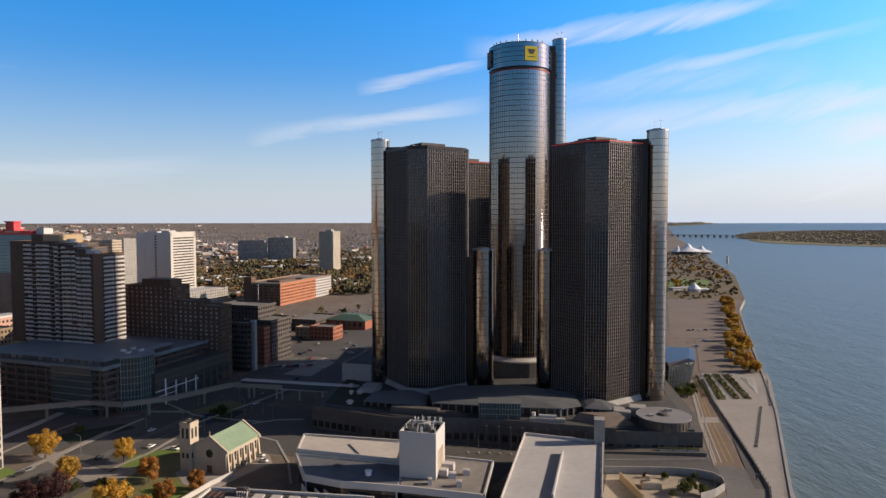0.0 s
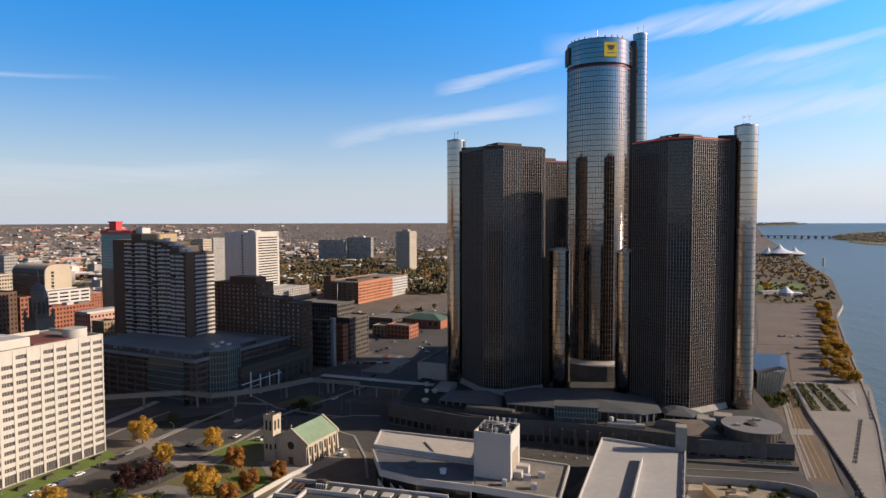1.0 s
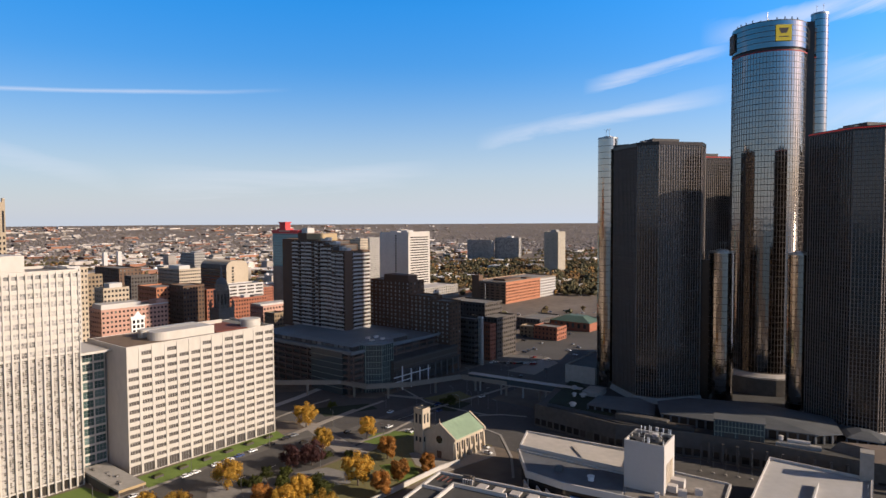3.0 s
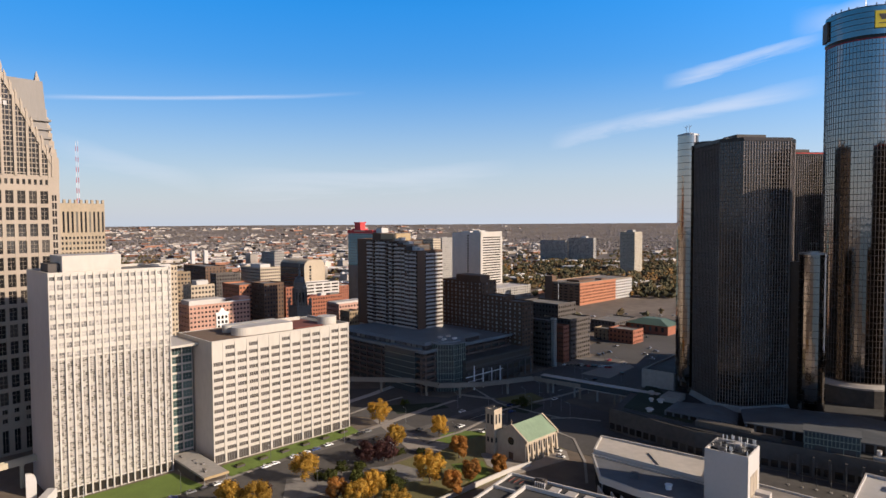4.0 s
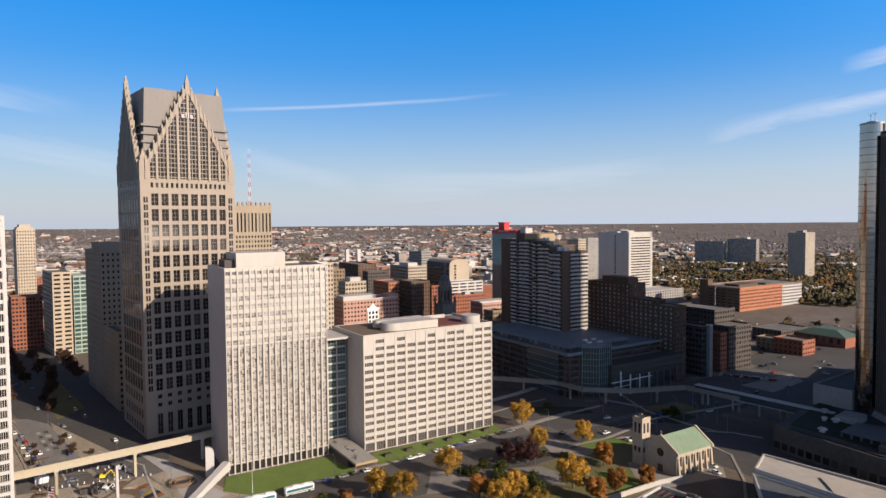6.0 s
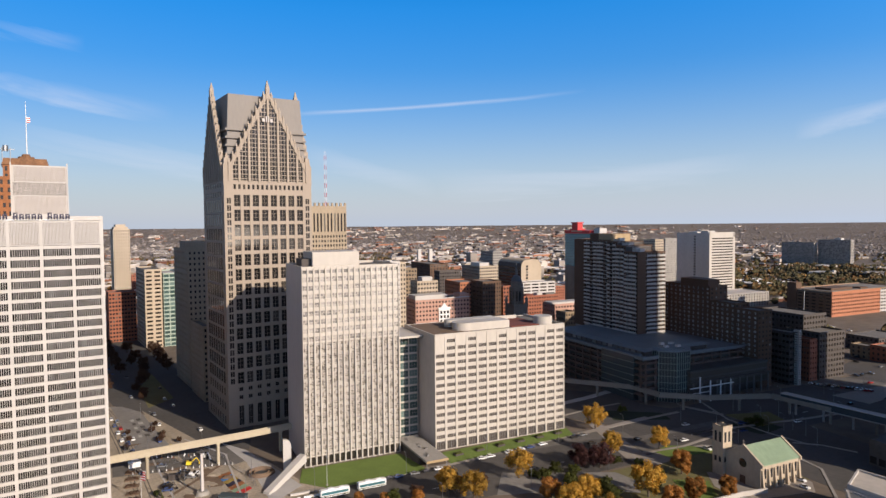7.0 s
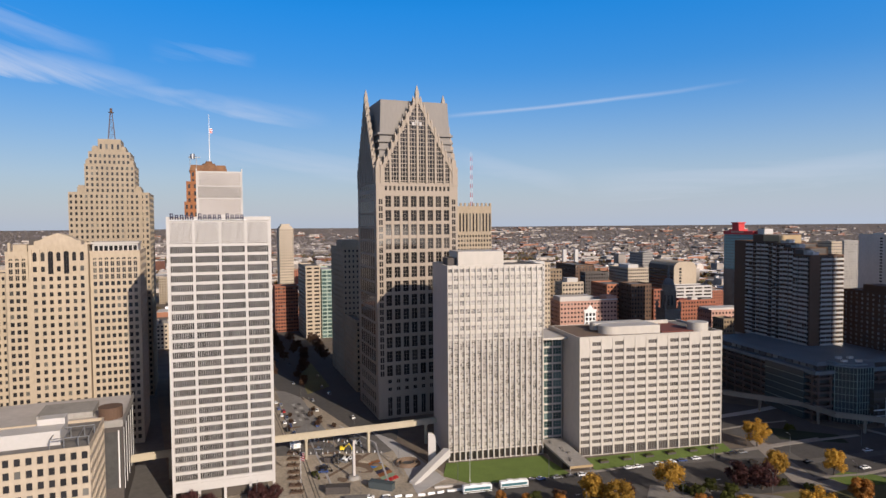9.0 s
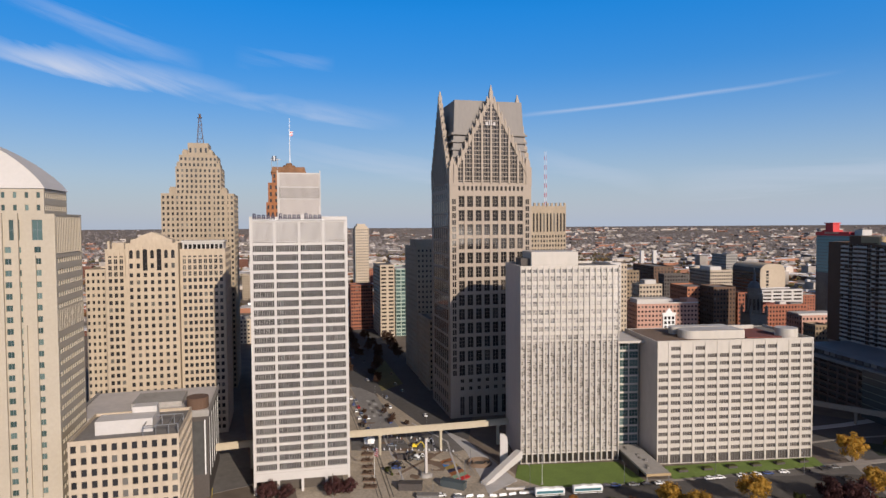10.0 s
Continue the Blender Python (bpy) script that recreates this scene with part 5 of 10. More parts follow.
def gabled_skyscraper():
    ob = thing("gabled_skyscraper", (-332.0, 154.6, 0), 80.0, "pinkish granite skyscraper with steep stepped gables and pinnacles", "skyscraper")
    w, d, h = 50.4, 45.0, 138.0
    blk = (0, 0, w, d)
    shell(ob, blk, 0, h + 8, M["win_brown"], M["slate"], inset=0.8)
    # base arcade, shaft, small upper row
    def band(face, b, z0, z1, cols, rows, ww, wh, panes, **kw):
        facade(ob, face, b, z0, z1, cols, rows, ww, wh, M["granite"], M["win_dark"], M["granite"], panes=panes, depth=0.8, cap=300, **kw)
    band("f", blk, 0, 15, 8, 1, 2.7, 11.0, (2, 3), margin=4.6, high=1.0)
    band("f", blk, 15.002, 24, 8, 2, 2.2, 2.2, (2, 1), margin=4.6)
    band("f", blk, 24.002, 131, 8, 13, 3.5, 6.3, (2, 3), margin=4.6)
    band("f", blk, 131.002, h, 16, 1, 1.3, 2.6, (1, 1), margin=4.6)
    lft = (0, 0.8, w, d - 0.8)
    for z0, z1, rows, ww, wh in ((0, 24, 3, 3.2, 4.6), (24.002, 128, 13, 4.2, 6.6), (128.002, h, 2, 3.2, 2.6)):
        facade(ob, "l", lft, z0, z1, 7, rows, ww, wh, M["granite"], M["win_dark"], M["granite"], panes=(2, 2), depth=0.3, margin=4.0, cap=300, single=False)
    part("wall", Geo().box(w - 0.8, 0.8, 0, w, d - 0.8, h).box(0, d - 0.8, 0, w, d, h), M["granite"], ob)
    # corner window strips stand proud as slim round-headed bays
    strip = Geo()
    for x in (1.5, w - 3.7):
        for k in range(26):
            strip.box(x, -0.05, 25.2 + k * 4.0, x + 0.95, 0.0, 28.2 + k * 4.0)
            strip.box(x + 1.25, -0.05, 25.2 + k * 4.0, x + 2.2, 0.0, 28.2 + k * 4.0)
    part("corner_windows", strip, M["win_dark"], ob, kind="stuff")
    # upper corner piers
    for x, y in ((0, 0), (w - 5, 0), (0, d - 5), (w - 5, d - 5)):
        part("corner_pier", Geo().box(x - 0.15, y - 0.15, h - 2, x + 5.15, y + 5.15, h + 9), M["granite"], ob)
    # gables on the four sides, with glazed mullioned fields
    for f, length in (("f", w), ("l", d), ("r", d), ("b", w)):
        m = face_pose(f, 0, 0, w, d, 0, 0)
        gw = length - 6.0
        stepped_gable(ob, m @ pose(3.0, -0.5, 0), gw, h + 8, 189, 10, 1.8)
        field, mull = Geo(), Geo()
        field.add([(0, 0, h), (gw, 0, h), (gw, 0, h + 5), (gw / 2, 0, 186), (0, 0, h + 5), (0, 1, h), (gw, 1, h), (gw, 1, h + 5), (gw / 2, 1, 186), (0, 1, h + 5)],
                  [(0, 1, 2, 3, 4), (9, 8, 7, 6, 5), (0, 5, 6, 1), (1, 6, 7, 2), (2, 7, 8, 3), (3, 8, 9, 4), (4, 9, 5, 0)])
        n = 24
        for k in range(n + 1):
            x = gw * k / n
            zt = h + 5 + (183 - h) * (1 - abs(x - gw / 2) / (gw / 2))
            main = k % 3 == 0
            mull.box(x - (0.62 if main else 0.13), -0.8 if main else -0.25, h - 0.5, x + (0.62 if main else 0.13), 0.0, max(zt - 1, h + 1))
        for k in range(18):
            z = h + 1 + k * 2.5
            half = (gw / 2) * max(0.0, 1 - (z - h - 4) / (182 - h))
            mull.box(gw / 2 - min(half, gw / 2), -0.15, z - 0.2, gw / 2 + min(half, gw / 2), 0.0, z + 0.2)
        part("gable_glass", field, M["win_dark"], ob, loc=m @ pose(3.0, 0.2, 0))
        part("gable_mullions", mull, M["granite"], ob, loc=m @ pose(3.0, 0.19, 0))
        part("gable_finial", Geo().prism([(-1.1, -1.1), (1.1, -1.1), (1.1, 1.1), (-1.1, 1.1)], 184, 190).prism([(-1.1, -1.1), (1.1, -1.1), (1.1, 1.1), (-1.1, 1.1)], 190, 194.5, top=[(-.15, -.15), (.15, -.15), (.15, .15), (-.15, .15)]),
             M["granite"], ob, loc=m @ pose(length / 2, 0.3, 0))
    # steep slate roof with louvred foot
    part("roof", Geo().prism([(2.5, 2.5), (w - 2.5, 2.5), (w - 2.5, d - 2.5), (2.5, d - 2.5)], h + 8, 186, top=[(4.5, 4.5), (w - 4.5, 4.5), (w - 4.5, d - 4.5), (4.5, d - 4.5)]), M["roof_brown"], ob, "steep grey-brown roof")
    lou = Geo()
    for k in range(5):
        z = h + 10 + k * 4.4
        lou.box(1.9, 1.9, z, w - 1.9, d - 1.9, z + 1.1)
    part("louvres", lou, M["roof_brown"], ob)
    for x, y in ((2.2, 2.2), (w - 2.2, 2.2), (2.2, d - 2.2), (w - 2.2, d - 2.2)):
        g, z, r = Geo(), h + 9, 1.7
        g.box(x - r, y - r, z, x + r, y + r, z + 3.0)
        z, r = z + 3.0, 1.0
        g.prism([(x - r, y - r), (x + r, y - r), (x + r, y + r), (x - r, y + r)], z, z + 3.5, top=[(x - .1, y - .1), (x + .1, y - .1), (x + .1, y + .1), (x - .1, y + .1)])
        part("pinnacle", g, M["granite"], ob, "low stone corner turret")
    # sign: plain white shapes in the gable
    sg = Geo()
    for x, ww, hh in ((-3.6, 1.6, 2.0), (-1.5, 0.6, 3.2), (-0.3, 0.6, 3.2), (0.9, 1.5, 2.0)):
        sg.box(w / 2 + x, -1.2, 171, w / 2 + x + ww, -0.8, 171 + hh)
    part("sign", sg, M["whiteroof"], ob, "pale company sign shapes")


gabled_skyscraper()


# ---- towers west of the street ----
def finned_bank_tower():
    ob = thing("bank_tower", (-272.7, 35.3, 0), 78.0, "white precast office tower with narrow slit windows", "office tower")
    w, d, h = 40.2, 40.0, 117.4
    blk = (0, 0, w, d)
    shell(ob, blk, 6, h, M["win_brown"], M["whiteroof"], inset=0.7, parapet=0.0)
    bands = 25
    z0, z1 = 9.5, 106.0
    step = (z1 - z0) / bands
    bay = w / 4
    frame_g = Geo()
    for k in range(bands + 1):
        frame_g.box(0, -0.2, z0 + k * step - 0.62, w, 0.7, z0 + k * step + 0.53)
    for c in range(5):
        x = min(max(c * bay, 0.55), w - 0.55)
        frame_g.box(x - 0.55, -0.35, 0, x + 0.55, 0.7, h)
    frame_g.box(0, -0.2, 5.5, w, 0.7, z0 - 0.7)
    part("frame", frame_g, M["white"], ob, "white precast grid")
    # screens of slats, one to each bay and storey
    rng = random.Random(12)
    shutter = {}
    n = 13
    for kind_i in range(4):
        share = (0.15, 0.4, 0.75, 1.0)[kind_i]
        shutter[kind_i] = lattice(bay - 1.1, step - 1.15, n, 1, 0.13, 0.0, 0.66, lambda i, j: 2 if rng.random() < share else 0).mesh("window", [M["blind_grey"], M["white"], M["win_dark"]])
    for k in range(bands):
        # some storeys have their blinds up throughout
        mood = rng.choice(((4, 2, 1, 0), (1, 2, 3, 3), (0, 1, 2, 4), (0, 0, 1, 6))) if k < 18 else (0, 0, 1, 8)
        mood = (8, 1, 0, 0) if k < 7 and k % 3 else mood
        for c in range(4):
            kind_i = rng.choices((0, 1, 2, 3), mood)[0]
            part("window", shutter[kind_i], None, ob, loc=pose((c + 0.5) * bay, 0, z0 + (k + 0.5) * step - 0.05))
    # blind louvred crown
    top = Geo()
    for c in range(4):
        for i in range(20):
            x = c * bay + 0.6 + (bay - 1.2) * (i + 0.5) / 20
            top.box(x - 0.15, -0.3, z1 + 1.2, x + 0.15, 0.12, h - 2.2)
    top.box(0, 0.2, z1 + 0.7, w, 0.7, h)
    top.box(0, -0.25, h - 1.6, w, 0.2, h)
    part("crown", top, M["white"], ob, "blind slatted crown")
    for c in range(4):
        part("crown_panel", Geo().box(c * bay + .6, 0.13, z1 + 1.2, (c + 1) * bay - .6, 0.197, h - 2.2), M["gravel"], ob)
    part("wall", Geo().box(0, 0.7, 6, 0.7, d, h).box(w - 0.7, 0.7, 6, w, d, h).box(0.7, d - 0.7, 6, w - 0.7, d, h), M["white"], ob)
    sg = Geo()
    x = 1.4
    for word in (5, 5, 4):
        for i in range(word):
            hh = 2.5 if i == 0 else 2.0
            b = h - 1.2
            sg.box(x, -0.75, b, x + 0.5, -0.5, b + hh).box(x + 0.5, -0.72, b + hh - 0.45, x + 1.35, -0.52, b + hh).box(x + 0.95, -0.74, b, x + 1.42, -0.51, b + hh * 0.75)
            sg.box(x + 0.5, -0.71, b + hh * 0.35, x + 0.95, -0.53, b + hh * 0.55)
            x += 1.86
        x += 1.2
    part("sign", sg, M["blue_sign"], ob, "dark blue sign of plain bars along the roof edge")
    part("sign_rail", Geo().box(1, -0.5, h - 1.5, 30.5, -0.253, h - 1.2), M["white_paint"], ob)
    # slatted penthouse
    p = Geo().box(12.6, 14.5, h - 0.3, 30.5, 32, h + 19.5)
    ph = part("penthouse", p, M["white"], ob, "white slatted penthouse")
    sl = Geo()
    for i in range(44):
        x = 12.9 + i * 0.4
        sl.box(x - 0.09, 14.2, h + 8.2, x + 0.09, 14.5, h + 13)
        sl.box(x - 0.1, 14.3, h + 1, x + 0.1, 14.5, h + 7.8)
        sl.box(x - 0.1, 14.3, h + 13.4, x + 0.1, 14.5, h + 19)
    ph.location.x = -1.3
    part("slats", sl, M["whiteroof"], ph)
    # dark sheet behind the middle slats, standing in for the shade between them
    part("slat_shade", Geo().box(12.8, 14.42, h + 8.2, 30.3, 14.495, h + 13), M["gravel"], ph)
    part("slat_backing", Geo().box(13.2, 14.43, h + 1, 30.1, 14.496, h + 7.8).box(13.2, 14.43, h + 13.4, 30.1, 14.496, h + 19), M["spandrel_grey"], ph)
    part("edge_fin", Geo().box(12.2, 14.0, h - .3, 12.598, 15, h + 20.6).box(30.502, 14.0, h - .3, 30.9, 15, h + 20.6), M["white"], ph)
    # lobby
    part("lobby", Geo().box(3, 3, 0, w - 3, d - 3, 6.0), M["win_brown"], ob, "glazed lobby set back")
    for c in range(5):
        x = min(max(c * bay, 0.6), w - 0.6)
        for y in (0.2, d - 1.2):
            part("column", Geo().box(x - 0.5, y, 0, x + 0.5, y + 1.0, 5.998), M["white"], ob)


finned_bank_tower()


def setback_stack(ob, tiers, wall, glass_mat, bay, floor, ww, wh, faces="flr", single=True, **kw):
    """Blocks stacked with setbacks: (x0, y0, x1, y1, z0, z1) each."""
    for x0, y0, x1, y1, z0, z1 in tiers:
        blk = (x0, y0, x1, y1)
        shell(ob, blk, z0, z1, M["dark_panel"], M["gravel"], parapet=0.8, wall=wall)
        sides(ob, faces, blk, z0, z1, (max(1, round((x1 - x0) / bay)), max(1, round((y1 - y0) / bay))), max(1, round((z1 - z0) / floor)),
              ww, wh, wall, glass_mat, single=single, **kw)


def cream_office():
    """Cream limestone office with round-headed upper windows and a gabled middle."""
    ob = thing("cream_office", (-373.5, -24.5, 0), 80.0, "cream limestone office tower with arched top windows", "office tower")
    L, G = M["limestone"], M["win"]
    for x0, y0, x1, z1, cols, faces in ((0, 0, 10, 101, 3, "l"), (10.4, -3, 36.0, 104, 7, ""), (36.4, 0, 59.5, 100.5, 8, "r")):
        blk = (x0, y0, x1, 40)
        shell(ob, blk, 0, z1, M["dark_panel"], M["gravel"], parapet=0.8, wall=L)
        rows = round((z1 - 14) / 3.9)
        low = z1 - 14 - rows * 3.85
        facade(ob, "f", blk, 0, z1 - 14, cols, rows, 1.65, 2.15, L, G, M["dark_metal"], panes=(2, 2), low=low, margin=0.9, cap=200)
        for f in "lr":
            side = (x0, y0 + 0.45, x1, 39.55)
            if f in faces:
                facade(ob, f, side, 0, z1, 10, 24, 1.6, 2.1, L, G, single=False)
            else:
                part("wall", Geo().box(0, 0, 0, 39.1 - y0, 0.45, z1), L, ob, loc=face_pose(f, *side, 0, 0))
        part("wall", Geo().box(x0, 39.55, 0, x1, 40, z1), L, ob)
        # upper storeys: round-headed openings between piers, cut as recesses with their own glass
        top = Geo().box(x0, y0 + 0.3, z1 - 14, x1, y0 + 0.45, z1)
        bay = (x1 - x0 - 1.8) / cols
        for c in range(cols + 1):
            x = x0 + 0.9 + c * bay
            top.box(max(x - 0.55, x0), y0 - 0.15, z1 - 14, min(x + 0.55, x1), y0 + 0.297, z1)
        top.box(x0, y0 - 0.1, z1 - 1.4, x1, y0 + 0.296, z1).box(x0, y0 - 0.3, z1 - 0.5, x1, y0 - 0.1, z1 + 0.4)
        part("upper_wall", top, L, ob, "stone piers below the cornice")
        big = {2: 1, 4: 1} if cols == 7 else {}
        for c in range(cols):
            x = x0 + 0.9 + (c + 0.5) * bay
            r = 1.3 if cols == 7 and c in big else 0.85 if cols != 8 else 0.95
            foot = z1 - 13.6 if (c in big or cols != 7) else z1 - 7.2
            crown = z1 - 3.6
            arch, k = Geo(), 10
            pts = [(x - r, foot), (x + r, foot)] + [(x + r * math.cos(math.pi * i / k), crown + r * math.sin(math.pi * i / k)) for i in range(k + 1)]
            m = len(pts)
            arch.add([(p, y0 + 0.22, q) for p, q in pts] + [(p, y0 + 0.3, q) for p, q in pts], [tuple(range(m))] + [(i, m + i, m + (i + 1) % m, (i + 1) % m) for i in range(m)])
            win = part("arched_window", arch, G, ob)
            bars = Geo().box(x - 0.07, y0 + 0.12, foot, x + 0.07, y0 + 0.217, crown + r - 0.1)
            q = foot + 2.4
            while q < crown:
                bars.box(x - r, y0 + 0.1, q, x + r, y0 + 0.217, q + (0.9 if cols == 3 or cols == 8 else 0.25))
                q += 3.3
            part("glazing_bars", bars, L if cols != 7 else M["dark_metal"], win)
            if cols == 7 and c not in big:
                part("small_window", Geo().box(x - 0.8, y0 + 0.2, z1 - 12.4, x + 0.8, y0 + 0.297, z1 - 9.8), G, ob)
    prof = [(13, 104.8), (33.4, 104.8), (33.4, 106.6), (30.5, 107.4), (29, 108.6), (23.2, 110.6), (17.4, 108.6), (16, 107.4), (13, 106.6)]
    n = len(prof)
    part("gable", Geo().add([(x, -3.2, z) for x, z in prof] + [(x, 6, z) for x, z in prof],
         [tuple(range(n)), tuple(range(2 * n - 1, n - 1, -1))] + [(i, n + i, n + (i + 1) % n, (i + 1) % n) for i in range(n)]), L, ob, "shaped stone gable")
    part("roof_pavilion", Geo().box(37.5, 2, 100.4, 58.5, 18, 104.8).box(36.8, 1.2, 104.8, 59.2, 18.5, 105.7), M["white"], ob, "pale roof pavilion")
    for k in range(9):
        part("pavilion_window", Geo().box(38.4 + k * 2.25, 1.88, 101.2, 40.0 + k * 2.25, 1.997, 103.8), M["win_dark"], ob)
    part("roof_house", Geo().box(2, 6, 101, 8, 16, 105).box(0.5, 3, 101, 1.6, 5, 106), L, ob)
    part("roof_plant", Geo().box(8.5, 8, 101, 14, 18, 108), M["dark_panel"], ob)


def stepped_tower():
    """Tall limestone tower stepping back to a mast."""
    ob = thing("stepped_tower", (-469.5, 3.5, 0), 80.0, "weathered limestone skyscraper stepping back to a lattice mast", "skyscraper")
    L = M["limestone_old"]
    setback_stack(ob, [(0, 0, 47, 44, 0, 135)], L, M["win"], 2.9, 3.75, 1.35, 2.0)
    for x in range(6, 46, 9):
        part("buttress", Geo().box(x - 0.7, -0.5, 90, x + 0.7, -0.003, 137), L, ob)
    setback_stack(ob, [(9, 4, 38.3, 36, 135.3, 153.5), (11.2, 6, 35.8, 34, 153.8, 161.8)], L, M["win"], 2.8, 3.7, 1.3, 2.0, single=False)
    setback_stack(ob, [(16.4, 10, 30, 28, 162.1, 170.5)], L, M["win"], 3.6, 8, 1.3, 3.4, single=False)
    # stone shoulders and broken corners beside the upper tiers
    for x0, x1, y0, z0, z1 in ((4.5, 9, 5, 135, 139.5), (38.3, 42, 5, 135, 139), (9.4, 11.2, 6.5, 153.5, 157), (35.8, 37.6, 6.5, 153.5, 157), (13, 16.4, 8, 161.8, 165.5), (30, 33, 8, 161.8, 165.5)):
        part("shoulder", Geo().box(x0, y0, z0, x1, y0 + 18, z1).box(x0 + 0.5, y0 + 0.5, z1, x1 - 0.5, y0 + 17, z1 + 1.0), L, ob)
    lat = Geo()
    cx, cy = 23.7, 19
    legs = [(-2.2, -2.2), (2.2, -2.2), (2.2, 2.2), (-2.2, 2.2)]
    zs = [170.5, 175.5, 180.5, 185.5, 190]
    for i, z in enumerate(zs[:-1]):
        k0, k1 = 1 - 0.18 * i, 1 - 0.18 * (i + 1)
        for j in range(4):
            a, b = legs[j], legs[(j + 1) % 4]
            lat.rod((cx + a[0] * k0, cy + a[1] * k0, z), (cx + a[0] * k1, cy + a[1] * k1, zs[i + 1]), 0.16, 4)
            lat.rod((cx + a[0] * k0, cy + a[1] * k0, z), (cx + b[0] * k1, cy + b[1] * k1, zs[i + 1]), 0.1, 4)
            lat.rod((cx + a[0] * k1, cy + a[1] * k1, zs[i + 1]), (cx + b[0] * k1, cy + b[1] * k1, zs[i + 1]), 0.1, 4)
    part("mast", lat, M["brick_brown"], ob, "rusty lattice mast")
    part("beacon", Geo().drum(cx, cy, 190, 190.5, 1.6, 12).drum(cx, cy, 190.5, 193, 0.8, 12), M["brick_brown"], ob)


def striped_brick_tower():
    """Orange brick tower with a stepped crown and a flagpole, behind the bank."""
    ob = thing("brick_tower", (-396, 61, 0), 80.0, "orange brick skyscraper with stepped crown under repair", "skyscraper")
    setback_stack(ob, [(0, 0, 26, 40, 0, 118)], M["rust"], M["win"], 3.0, 3.8, 1.4, 2.0, single=False)
    setback_stack(ob, [(1.6, 2, 8, 12, 118.3, 139), (0.4, 1.2, 8, 13, 118.2, 127), (4, 3, 24, 26, 118.3, 146)], M["rust"], M["win"], 3.0, 3.8, 1.2, 2.4, single=False)
    part("scaffold", Geo().prism([(3.4, 2.4), (24.6, 2.4), (24.6, 24), (3.4, 24)], 146, 149.6, top=[(4.4, 3.4), (23.6, 3.4), (23.6, 23), (4.4, 23)]).drum(14.5, 12, 149.6, 151.2, 4.2, 8, r2=3.6).drum(14.5, 12, 151.2, 152.6, 2.2, 8, r2=1.8), M["rust_dark"], ob, "brown crown cladding")
    dish = Geo()
    for x in (4.0, 7.5):
        dish.rod((x, 3, 148), (x, 3, 155), 0.2, 5)
        dish.rod((x - 1, 3, 154), (x + 2, 3, 154), 0.2, 5)
    dish.drum(5.5, 3, 153, 156, 1.3, 10)
    part("aerial", dish, M["steel"], ob)
    part("flagpole", Geo().rod((15, 11, 150), (15, 11, 181), 0.3, 6, r2=0.1), M["white_paint"], ob)
    flag = part("flag", Geo().box(15.25, 11, 169.5, 16.9, 11.06, 172.5), M["white_paint"], ob, "flag with red and white stripes")
    for k in range(3):
        part("stripe", Geo().box(15.25, 10.96, 169.6 + k * 1.0, 16.9, 10.995, 170.1 + k * 1.0), M["red"], flag)


